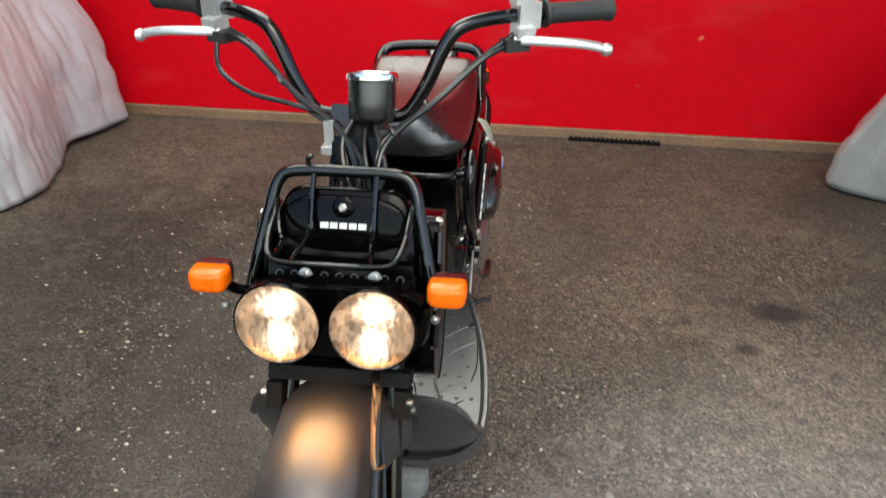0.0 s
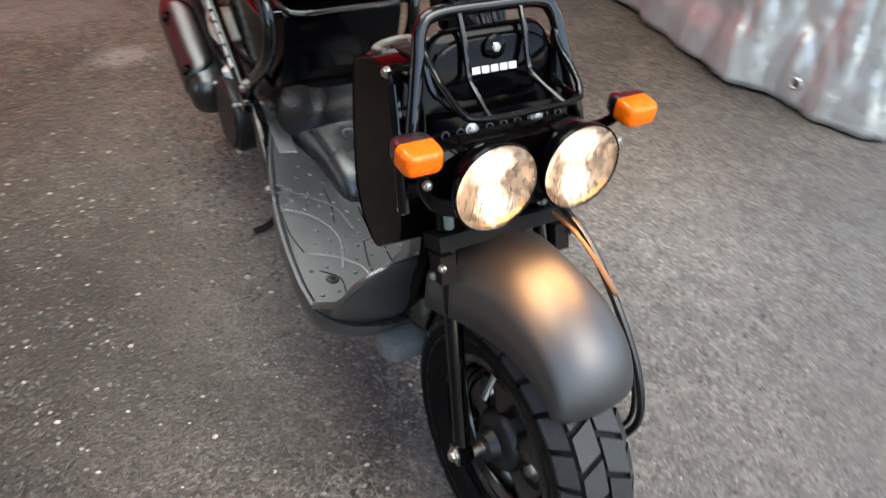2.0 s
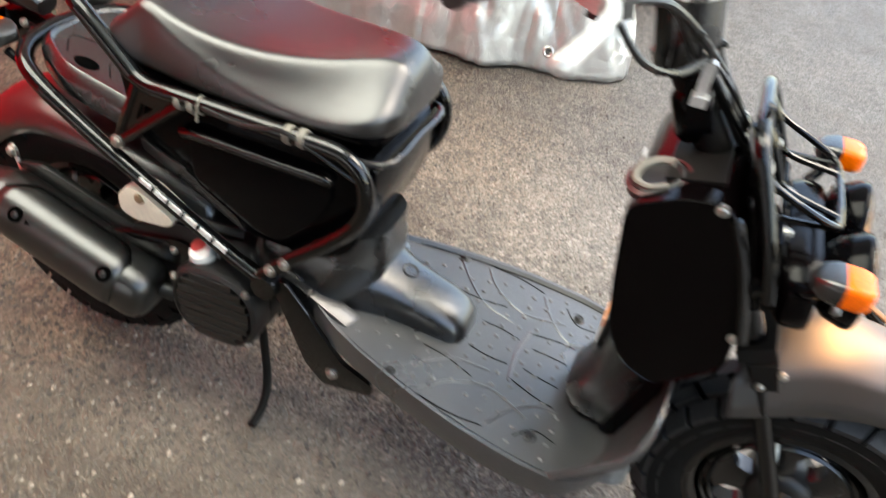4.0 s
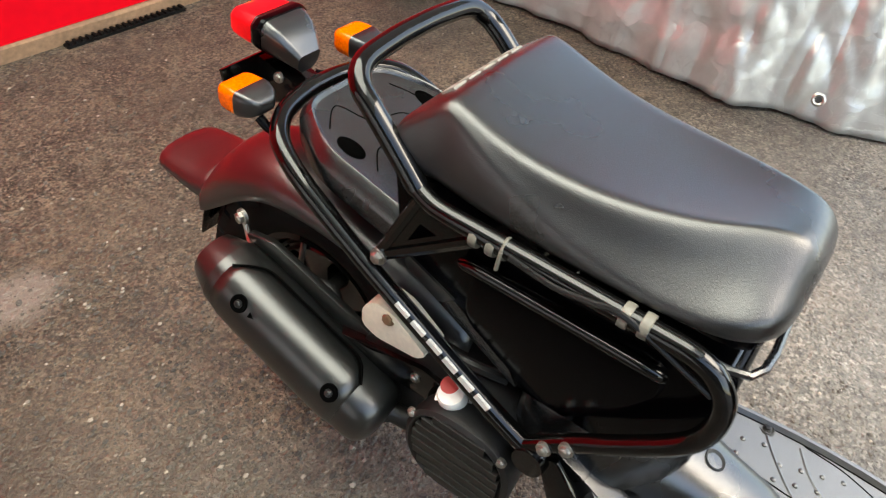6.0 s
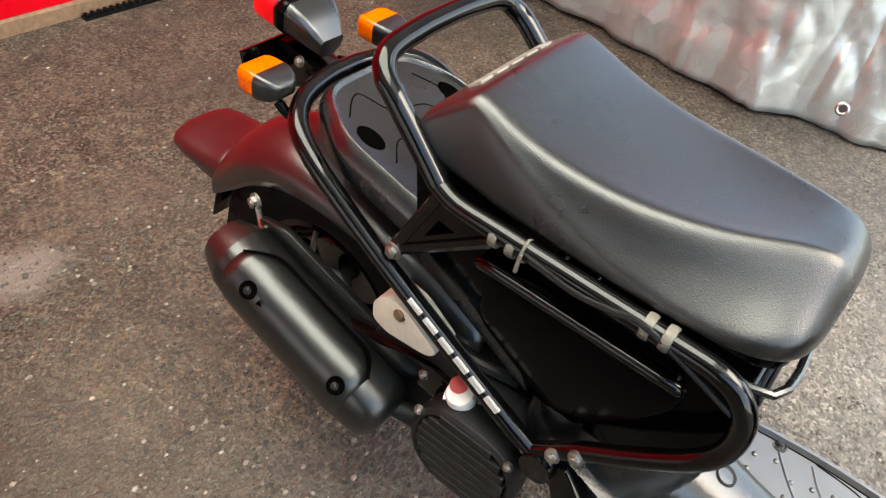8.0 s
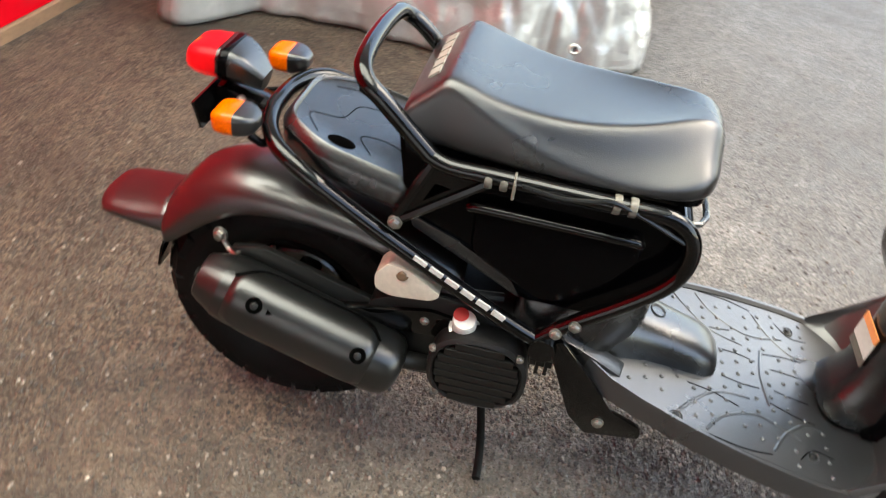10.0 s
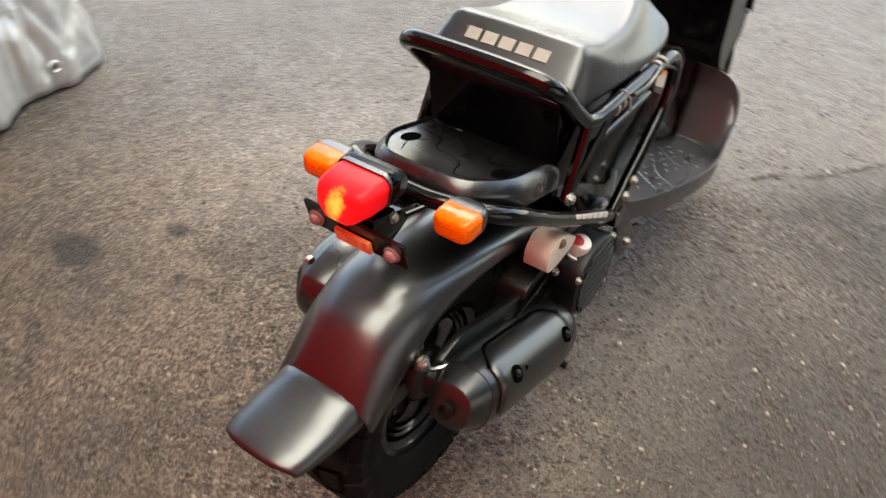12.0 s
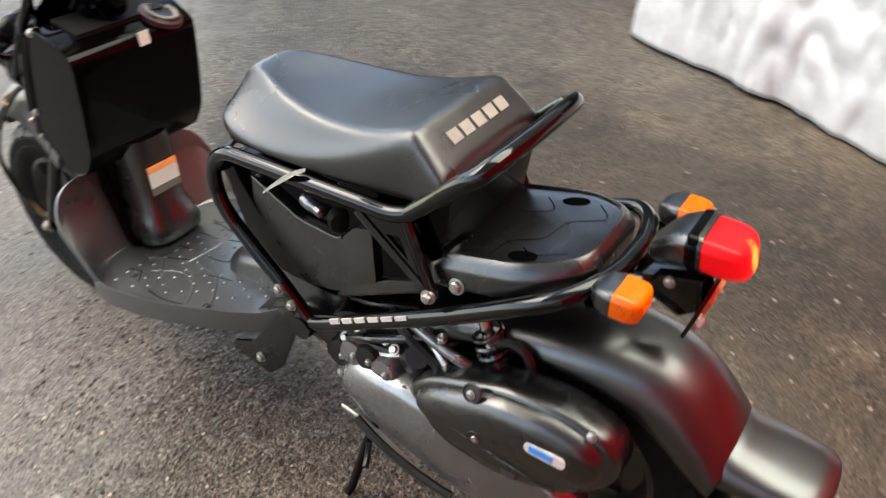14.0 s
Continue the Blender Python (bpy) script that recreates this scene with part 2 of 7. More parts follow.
def tail_lens_material():
    """A red lens lit from the bulb behind it."""
    m = mat("red_lens", (0.55, 0.003, 0.008), 0.35, spec=0.2, bump=0.3, bump_scale=120)
    nt = m.node_tree
    b = nt.nodes["Principled BSDF"]
    co = nt.nodes.new("ShaderNodeTexCoord")
    d = nt.nodes.new("ShaderNodeVectorMath")
    d.operation = "DISTANCE"
    d.inputs[1].default_value = (-0.001, 1.500, 0.730)
    squash = nt.nodes.new("ShaderNodeVectorMath")
    squash.operation = "MULTIPLY_ADD"
    squash.inputs[1].default_value = (1.35, 1, 0.8)
    squash.inputs[2].default_value = (0, 0, 0.146)
    nt.links.new(co.outputs["Object"], squash.inputs[0])
    nt.links.new(squash.outputs[0], d.inputs[0])
    wob = nt.nodes.new("ShaderNodeTexNoise")
    wob.inputs["Scale"].default_value = 120
    nt.links.new(co.outputs["Object"], wob.inputs["Vector"])
    add = nt.nodes.new("ShaderNodeMath")
    add.operation = "MULTIPLY_ADD"
    add.inputs[1].default_value = 0.02
    nt.links.new(wob.outputs["Fac"], add.inputs[0])
    nt.links.new(d.outputs["Value"], add.inputs[2])
    ramp = nt.nodes.new("ShaderNodeValToRGB")
    e = ramp.color_ramp.elements
    e[0].position, e[0].color = 0.0, (1.0, 0.55, 0.12, 1)
    e[1].position, e[1].color = 1.0, (0.10, 0.0006, 0.001, 1)
    for p, c in ((0.30, (0.85, 0.22, 0.03, 1)), (0.42, (0.40, 0.006, 0.008, 1)), (0.75, (0.20, 0.0015, 0.003, 1))):
        x = e.new(p)
        x.color = c
    mr = nt.nodes.new("ShaderNodeMapRange")
    mr.inputs["From Max"].default_value = 0.075
    nt.links.new(add.outputs[0], mr.inputs["Value"])
    nt.links.new(mr.outputs[0], ramp.inputs[0])
    nt.links.new(ramp.outputs[0], b.inputs["Emission Color"])
    b.inputs["Emission Strength"].default_value = 0.55
    return m


M_REDLENS = tail_lens_material()
M_REFLECTOR = mat("orange_reflector", (0.90, 0.32, 0.10), 0.3, vary=0.1)
M_PAN = mat("pale_grey_pan", (0.13, 0.14, 0.14), 0.5, vary=0.25)
M_COIL = mat("coil_paint", (0.02, 0.02, 0.02), 0.22, coat=0.4, spec=0.8)
M_DULL = mat("dull_black_steel", (0.006, 0.0055, 0.005), 0.6, spec=0.12)
M_CAPRING = mat("dark_red_ring", (0.04, 0.005, 0.005), 0.35)
M_BRONZE = mat("bronze_clip", (0.16, 0.10, 0.055), 0.4, metal=0.4)
M_PINK = mat("coated_bolt", (0.45, 0.28, 0.26), 0.4, metal=0.5)


def lamp_material():
    """A lit reflector bowl: faceted, brightest close to the bulb."""
    m = mat("headlight_reflector", (0.16, 0.13, 0.10), 0.3, metal=1.0)
    nt = m.node_tree
    b = nt.nodes["Principled BSDF"]
    co = nt.nodes.new("ShaderNodeTexCoord")
    sep = nt.nodes.new("ShaderNodeSeparateXYZ")
    nt.links.new(co.outputs["Object"], sep.inputs[0])
    mirror = nt.nodes.new("ShaderNodeMath")
    mirror.operation = "ABSOLUTE"
    nt.links.new(sep.outputs["X"], mirror.inputs[0])
    place = nt.nodes.new("ShaderNodeCombineXYZ")
    nt.links.new(mirror.outputs[0], place.inputs["X"])
    nt.links.new(sep.outputs["Z"], place.inputs["Z"])
    near = None
    for x, z, reach in ((0.069, 0.712, 0.036), (0.066, 0.662, 0.030)):
        d = nt.nodes.new("ShaderNodeVectorMath")
        d.operation = "DISTANCE"
        d.inputs[1].default_value = (x, 0, z)
        nt.links.new(place.outputs[0], d.inputs[0])
        f = nt.nodes.new("ShaderNodeMapRange")
        f.interpolation_type = "SMOOTHSTEP"
        f.inputs["From Min"].default_value, f.inputs["From Max"].default_value = reach, 0.004
        f.inputs["To Min"].default_value, f.inputs["To Max"].default_value = 0.0, 1.9
        nt.links.new(d.outputs["Value"], f.inputs["Value"])
        if near is None:
            near = f.outputs[0]
        else:
            s = nt.nodes.new("ShaderNodeMath")
            nt.links.new(near, s.inputs[0])
            nt.links.new(f.outputs[0], s.inputs[1])
            near = s.outputs[0]
    base = nt.nodes.new("ShaderNodeMath")
    base.inputs[1].default_value = 0.10
    nt.links.new(near, base.inputs[0])
    cells = nt.nodes.new("ShaderNodeMapping")
    cells.inputs["Scale"].default_value = (1.5, 0.3, 0.75)
    nt.links.new(co.outputs["Object"], cells.inputs["Vector"])
    vor = nt.nodes.new("ShaderNodeTexVoronoi")
    vor.inputs["Scale"].default_value = 115
    nt.links.new(cells.outputs[0], vor.inputs["Vector"])
    mr = nt.nodes.new("ShaderNodeMapRange")
    mr.inputs["From Min"].default_value, mr.inputs["From Max"].default_value = 0.28, 0.72
    mr.inputs["To Min"].default_value, mr.inputs["To Max"].default_value = 0.42, 1.6
    nt.links.new(vor.outputs["Color"], mr.inputs["Value"])
    glow = nt.nodes.new("ShaderNodeMath")
    glow.operation = "MULTIPLY"
    nt.links.new(base.outputs[0], glow.inputs[0])
    nt.links.new(mr.outputs[0], glow.inputs[1])
    b.inputs["Emission Color"].default_value = (1.0, 0.70, 0.52, 1)
    nt.links.new(glow.outputs[0], b.inputs["Emission Strength"])
    return m


M_LAMP = lamp_material()
M_BULB = mat("lit_bulb", (1, 0.9, 0.7), 0.3, emit=(1.0, 0.86, 0.66), emit_strength=3.0)


def glass_material(name, tint, gloss):
    m = bpy.data.materials.new(name)
    m.use_nodes = True
    nt = m.node_tree
    nt.nodes.remove(nt.nodes["Principled BSDF"])
    tr, gl, mx = nt.nodes.new("ShaderNodeBsdfTransparent"), nt.nodes.new("ShaderNodeBsdfGlossy"), nt.nodes.new("ShaderNodeMixShader")
    tr.inputs["Color"].default_value = (*tint, 1)
    gl.inputs["Roughness"].default_value = 0.08
    fr = nt.nodes.new("ShaderNodeFresnel")
    fr.inputs["IOR"].default_value = gloss
    nt.links.new(fr.outputs[0], mx.inputs[0])
    nt.links.new(tr.outputs[0], mx.inputs[1])
    nt.links.new(gl.outputs[0], mx.inputs[2])
    nt.links.new(mx.outputs[0], nt.nodes["Material Output"].inputs["Surface"])
    return m


M_GLASS = glass_material("clear_lens", (0.97, 0.95, 0.92), 1.45)


def asphalt_material():
    """Worn asphalt: pale aggregate, dust, stains, a few marks of their own shape, painted light and shade."""
    m = bpy.data.materials.new("worn_asphalt")
    m.use_nodes = True
    nt = m.node_tree
    L = nt.links.new
    b = nt.nodes["Principled BSDF"]
    co = nt.nodes.new("ShaderNodeTexCoord")

    def noise_node(scale, detail=4, rough=0.55):
        n = nt.nodes.new("ShaderNodeTexNoise")
        n.inputs["Scale"].default_value, n.inputs["Detail"].default_value, n.inputs["Roughness"].default_value = scale, detail, rough
        L(co.outputs["Object"], n.inputs["Vector"])
        return n.outputs["Fac"]

    def span(value, a, z, lo=0.0, hi=1.0):
        n = nt.nodes.new("ShaderNodeMapRange")
        n.inputs["From Min"].default_value, n.inputs["From Max"].default_value = a, z
        n.inputs["To Min"].default_value, n.inputs["To Max"].default_value = lo, hi
        L(value, n.inputs["Value"])
        return n.outputs[0]

    def calc(op, a, c):
        n = nt.nodes.new("ShaderNodeMath")
        n.operation = op
        for i, v in enumerate((a, c)):
            if isinstance(v, (int, float)):
                n.inputs[i].default_value = v
            else:
                L(v, n.inputs[i])
        return n.outputs[0]

    def blend(f, a, c):
        n = nt.nodes.new("ShaderNodeMix")
        n.data_type = "RGBA"
        L(f, n.inputs["Factor"])
        for key, v in (("A", a), ("B", c)):
            if isinstance(v, tuple):
                n.inputs[key].default_value = (*v, 1)
            else:
                L(v, n.inputs[key])
        return n.outputs["Result"]

    def cells(scale):
        n = nt.nodes.new("ShaderNodeTexVoronoi")
        n.inputs["Scale"].default_value = scale
        L(warped, n.inputs["Vector"])
        return n

    sway = nt.nodes.new("ShaderNodeTexNoise")
    sway.inputs["Scale"].default_value = 220
    L(co.outputs["Object"], sway.inputs["Vector"])
    shift = nt.nodes.new("ShaderNodeVectorMath")
    shift.operation = "MULTIPLY_ADD"
    shift.inputs[1].default_value = (0.006, 0.006, 0.0)
    L(sway.outputs["Color"], shift.inputs[0])
    L(co.outputs["Object"], shift.inputs[2])
    warped = shift.outputs[0]
    vor = cells(130)
    grit = nt.nodes.new("ShaderNodeSeparateColor")
    L(vor.outputs["Color"], grit.inputs[0])
    large, mid, blotch = noise_node(0.9, 5), noise_node(5.0, 6, 0.65), noise_node(19.0, 4, 0.6)
    speck = noise_node(52.0, 3, 0.6)
    # dusty brown where the bay is sheltered, greyer towards the open side
    sep = nt.nodes.new("ShaderNodeSeparateXYZ")
    L(co.outputs["Object"], sep.inputs[0])
    inner = span(calc("ADD", sep.outputs["Y"], calc("MULTIPLY", calc("SUBTRACT", large, 0.5), 2.0)), 0.3, 1.4)
    dust = blend(inner, (0.165, 0.148, 0.128), (0.235, 0.178, 0.122))
    tar = blend(inner, (0.018, 0.0165, 0.015), (0.020, 0.0155, 0.0115))
    col = blend(span(large, 0.38, 0.62), blend(inner, (0.046, 0.042, 0.037), (0.062, 0.048, 0.035)), blend(inner, (0.082, 0.075, 0.066), (0.110, 0.084, 0.060)))
    col = blend(calc("MULTIPLY", span(noise_node(2.3, 6, 0.7), 0.50, 0.68), 0.6), col, dust)
    col = blend(calc("MULTIPLY", span(mid, 0.48, 0.68), 0.6), col, dust)
    col = blend(calc("MULTIPLY", span(blotch, 0.52, 0.66), 0.55), col, dust)
    col = blend(calc("MULTIPLY", span(blotch, 0.47, 0.34), 0.7), col, tar)
    col = blend(calc("MULTIPLY", span(speck, 0.55, 0.70), 0.5), col, dust)
    col = blend(calc("MULTIPLY", span(speck, 0.46, 0.32), 0.6), col, tar)
    # stones: each of its own grey, set in darker binder
    patchy = span(noise_node(2.7, 4, 0.6), 0.36, 0.60, 0.5, 1.0)
    col = blend(calc("MULTIPLY", calc("MULTIPLY", span(grit.outputs[0], 0.58, 1.0), 0.85), patchy), col, blend(inner, (0.30, 0.275, 0.24), (0.30, 0.245, 0.18)))
    col = blend(calc("MULTIPLY", calc("MULTIPLY", span(grit.outputs[1], 0.50, 1.0), 0.85), patchy), col, tar)
    pits = noise_node(120.0, 3, 0.7)
    col = blend(calc("MULTIPLY", calc("MULTIPLY", span(pits, 0.475, 0.375), 0.78), patchy), col, (0.010, 0.009, 0.008))
    col = blend(calc("MULTIPLY", calc("MULTIPLY", span(pits, 0.53, 0.62), 0.75), patchy), col, dust)
    flecks = calc("MULTIPLY", span(noise_node(46.0, 4, 0.75), 0.66, 0.72), span(mid, 0.42, 0.58))
    col = blend(calc("MULTIPLY", flecks, 0.75), col, (0.46, 0.41, 0.33))

    wide = noise_node(1.6, 3, 0.5)
    col = blend(calc("MULTIPLY", span(wide, 0.46, 0.30), 0.55), col, (0.026, 0.022, 0.018))
    col = blend(calc("MULTIPLY", span(wide, 0.56, 0.74), 0.35), col, (0.150, 0.125, 0.098))
    # a newer, smoother and paler pour on one side of the seam, with daylight painted in
    across = calc("ADD", calc("MULTIPLY", sep.outputs["X"], -0.72), calc("MULTIPLY", calc("SUBTRACT", sep.outputs["Y"], 0.22), 0.694))
    seam = span(calc("ADD", across, calc("MULTIPLY", calc("SUBTRACT", mid, 0.5), 0.5)), 0.12, -0.04)
    seam = calc("MULTIPLY", seam, span(sep.outputs["Y"], 1.3, 0.3))
    pale = blend(span(blotch, 0.35, 0.65), (0.108, 0.100, 0.090), (0.165, 0.153, 0.138))
    pale = blend(calc("MULTIPLY", span(grit.outputs[0], 0.62, 1.0), 0.6), pale, (0.25, 0.235, 0.21))
    pale = blend(calc("MULTIPLY", span(grit.outputs[1], 0.66, 1.0), 0.7), pale, (0.045, 0.042, 0.038))
    pale = blend(calc("MULTIPLY", span(large, 0.42, 0.62), 0.6), pale, (0.095, 0.088, 0.079))
    col = blend(calc("MULTIPLY", seam, 0.72), col, pale)

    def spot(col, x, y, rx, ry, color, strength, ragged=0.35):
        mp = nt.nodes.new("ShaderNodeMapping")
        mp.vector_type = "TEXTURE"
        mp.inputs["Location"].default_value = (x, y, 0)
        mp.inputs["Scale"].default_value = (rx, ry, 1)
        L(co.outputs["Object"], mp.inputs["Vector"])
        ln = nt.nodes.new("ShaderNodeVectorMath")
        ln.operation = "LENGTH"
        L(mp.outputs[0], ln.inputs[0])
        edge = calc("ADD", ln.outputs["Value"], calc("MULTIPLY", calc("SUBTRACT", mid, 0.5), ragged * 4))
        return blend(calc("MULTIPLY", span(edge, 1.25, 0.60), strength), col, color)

    def light_patch(col, x, y, rx, ry, factor):
        """Painted light or shade: multiplies the colour of a wide patch; the grit stays."""
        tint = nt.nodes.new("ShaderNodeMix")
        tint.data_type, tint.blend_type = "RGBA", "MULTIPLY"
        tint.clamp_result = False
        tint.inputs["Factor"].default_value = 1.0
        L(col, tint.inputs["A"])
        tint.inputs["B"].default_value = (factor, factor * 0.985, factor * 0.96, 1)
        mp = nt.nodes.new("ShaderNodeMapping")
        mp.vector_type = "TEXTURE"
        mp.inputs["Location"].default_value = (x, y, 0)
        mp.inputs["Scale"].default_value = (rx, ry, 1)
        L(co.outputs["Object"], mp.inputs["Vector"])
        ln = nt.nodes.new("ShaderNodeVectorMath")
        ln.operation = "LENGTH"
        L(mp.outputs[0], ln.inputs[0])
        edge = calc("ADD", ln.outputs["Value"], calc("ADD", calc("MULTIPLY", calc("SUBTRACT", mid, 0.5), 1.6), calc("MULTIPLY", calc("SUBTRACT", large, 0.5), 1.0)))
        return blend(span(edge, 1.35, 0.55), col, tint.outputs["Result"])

    # paler and darker spots; the first lightens the ground beside the scooter
    for x, y, rx, ry, color, strength in (
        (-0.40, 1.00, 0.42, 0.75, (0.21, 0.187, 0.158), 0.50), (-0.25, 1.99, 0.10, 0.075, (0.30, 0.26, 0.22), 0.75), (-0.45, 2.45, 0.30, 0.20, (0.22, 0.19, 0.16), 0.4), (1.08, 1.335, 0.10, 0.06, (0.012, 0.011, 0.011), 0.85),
        (0.92, 1.12, 0.045, 0.035, (0.012, 0.011, 0.011), 0.8), (0.489, 0.491, 0.009, 0.020, (0.40, 0.38, 0.35), 0.5), (0.85, 0.15, 0.008, 0.05, (0.3, 0.28, 0.26), 0.35),
        (0.69, 0.13, 0.006, 0.03, (0.3, 0.28, 0.26), 0.3), (0.2, 1.75, 0.5, 0.35, (0.06, 0.052, 0.043), 0.3),
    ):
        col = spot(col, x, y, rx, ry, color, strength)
    # broad shade (below 1) and light (above 1) painted into the ground colour
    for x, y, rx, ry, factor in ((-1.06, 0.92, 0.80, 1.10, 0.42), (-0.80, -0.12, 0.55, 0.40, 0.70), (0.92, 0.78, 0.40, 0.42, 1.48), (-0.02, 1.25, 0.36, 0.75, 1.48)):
        col = light_patch(col, x, y, rx, ry, factor)
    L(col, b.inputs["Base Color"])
    L(span(mid, 0.3, 0.7, 0.50, 0.78), b.inputs["Roughness"])
    b.inputs["Specular IOR Level"].default_value = 0.4
    stone = calc("MULTIPLY", span(vor.outputs["Distance"], 0.75, 0.1), span(grit.outputs[2], 0.0, 1.0, 0.1, 1.0))
    height = calc("ADD", calc("MULTIPLY", stone, 0.28), calc("ADD", calc("MULTIPLY", pits, 0.9), calc("MULTIPLY", speck, 1.0)))
    bp = nt.nodes.new("ShaderNodeBump")
    bp.inputs["Strength"].default_value, bp.inputs["Distance"].default_value = 1.0, 0.021
    L(calc("MULTIPLY", height, calc("SUBTRACT", 1.0, calc("MULTIPLY", seam, 0.6))), bp.inputs["Height"])
    L(bp.outputs["Normal"], b.inputs["Normal"])
    return m


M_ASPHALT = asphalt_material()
M_CRACK = mat("crack_dirt", (0.032, 0.029, 0.025), 0.95, vary=0.5, scale=60, bump=0.6, bump_scale=120)
M_WALL = mat("red_wall_paint", (0.58, 0.001, 0.009), 0.55, vary=0.10, scale=6, bump=0.2, bump_scale=60, rough_vary=0.12, spec=0.08)


def scuff_wall(m):
    """Sparse pale chips and rubbed streaks in the paint."""
    nt = m.node_tree
    b = nt.nodes["Principled BSDF"]
    paint = b.inputs["Base Color"].links[0].from_socket
    co = nt.nodes.new("ShaderNodeTexCoord")
    last = paint
    for scale, stretch, low, high, strength, color in ((9.0, (1, 1, 1), 0.74, 0.80, 0.7, (0.62, 0.35, 0.16)), (1.6, (1, 1, 3.0), 0.60, 0.78, 0.22, (0.70, 0.10, 0.10))):
        mp = nt.nodes.new("ShaderNodeMapping")
        mp.inputs["Scale"].default_value = stretch
        no = nt.nodes.new("ShaderNodeTexNoise")
        no.inputs["Scale"].default_value, no.inputs["Detail"].default_value = scale, 5
        nt.links.new(co.outputs["Object"], mp.inputs["Vector"])
        nt.links.new(mp.outputs[0], no.inputs["Vector"])
        mr = nt.nodes.new("ShaderNodeMapRange")
        mr.inputs["From Min"].default_value, mr.inputs["From Max"].default_value, mr.inputs["To Max"].default_value = low, high, strength
        nt.links.new(no.outputs["Fac"], mr.inputs["Value"])
        mx = nt.nodes.new("ShaderNodeMix")
        mx.data_type = "RGBA"
        nt.links.new(mr.outputs[0], mx.inputs["Factor"])
        nt.links.new(last, mx.inputs["A"])
        mx.inputs["B"].default_value = (*color, 1)
        last = mx.outputs["Result"]
    nt.links.new(last, b.inputs["Base Color"])


scuff_wall(M_WALL)
M_ADDED_WALL = mat("added_dark_wall", (0.035, 0.034, 0.033), 0.85, vary=0.15, scale=8, bump=0.4, bump_scale=80)


def roof_sheet_material(name, color, through):
    """Roofing that lets part of the daylight through."""
    m = mat(name, color, 0.5, vary=0.1, scale=6)
    nt = m.node_tree
    tr, mx = nt.nodes.new("ShaderNodeBsdfTranslucent"), nt.nodes.new("ShaderNodeMixShader")
    tr.inputs["Color"].default_value = (0.92, 0.93, 0.86, 1)
    mx.inputs[0].default_value = through
    nt.links.new(nt.nodes["Principled BSDF"].outputs[0], mx.inputs[1])
    nt.links.new(tr.outputs[0], mx.inputs[2])
    nt.links.new(mx.outputs[0], nt.nodes["Material Output"].inputs["Surface"])
    return m


M_CEIL = roof_sheet_material("grey_roof_sheet", (0.42, 0.42, 0.41), 0.40)
M_ROOF_STRIP = roof_sheet_material("milky_roof_sheet", (0.5, 0.52, 0.48), 0.95)
M_WOOD = mat("weathered_plank", (0.22, 0.13, 0.075), 0.75, vary=0.35, scale=18, bump=0.6, bump_scale=90)


def tarp_material(name, color, rough, metal, crease):
    """Creased silver sheet."""
    m = mat(name, color, rough, metal=metal, vary=0.08, scale=8, rough_vary=0.08)
    nt = m.node_tree
    b = nt.nodes["Principled BSDF"]
    co = nt.nodes.new("ShaderNodeTexCoord")
    warp = nt.nodes.new("ShaderNodeTexNoise")
    warp.inputs["Scale"].default_value = 5
    add = nt.nodes.new("ShaderNodeVectorMath")
    add.operation = "MULTIPLY_ADD"
    add.inputs[1].default_value = (0.25, 0.25, 0.25)
    nt.links.new(co.outputs["Object"], warp.inputs["Vector"])
    nt.links.new(warp.outputs["Color"], add.inputs[0])
    nt.links.new(co.outputs["Object"], add.inputs[2])
    # every cell of the crumple is a small plane of its own tilt
    total = None
    for scale, weight in ((4.0, 0.8), (9.0, 0.8), (20.0, 0.4)):
        vor = nt.nodes.new("ShaderNodeTexVoronoi")
        vor.distance = "MANHATTAN"
        vor.inputs["Scale"].default_value = scale
        nt.links.new(add.outputs[0], vor.inputs["Vector"])
        off = nt.nodes.new("ShaderNodeVectorMath")
        off.operation = "SUBTRACT"
        nt.links.new(add.outputs[0], off.inputs[0])
        nt.links.new(vor.outputs["Position"], off.inputs[1])
        tilt = nt.nodes.new("ShaderNodeVectorMath")
        tilt.operation = "SUBTRACT"
        tilt.inputs[1].default_value = (0.5, 0.5, 0.5)
        nt.links.new(vor.outputs["Color"], tilt.inputs[0])
        dot = nt.nodes.new("ShaderNodeVectorMath")
        dot.operation = "DOT_PRODUCT"
        nt.links.new(off.outputs[0], dot.inputs[0])
        nt.links.new(tilt.outputs[0], dot.inputs[1])
        mul = nt.nodes.new("ShaderNodeMath")
        mul.operation = "MULTIPLY"
        mul.inputs[1].default_value = weight
        nt.links.new(dot.outputs["Value"], mul.inputs[0])
        if total is None:
            total = mul.outputs[0]
        else:
            s = nt.nodes.new("ShaderNodeMath")
            s.operation = "ADD"
            nt.links.new(total, s.inputs[0])
            nt.links.new(mul.outputs[0], s.inputs[1])
            total = s.outputs[0]
    bp = nt.nodes.new("ShaderNodeBump")
    bp.inputs["Strength"].default_value, bp.inputs["Distance"].default_value = 1.0, crease
    nt.links.new(total, bp.inputs["Height"])
    nt.links.new(bp.outputs["Normal"], b.inputs["Normal"])
    return m


M_TARP = tarp_material("silver_sheet", (0.40, 0.405, 0.395), 0.33, 0.42, 0.20)
M_TARP2 = tarp_material("white_silver_sheet", (0.46, 0.46, 0.48), 0.42, 0.25, 0.065)


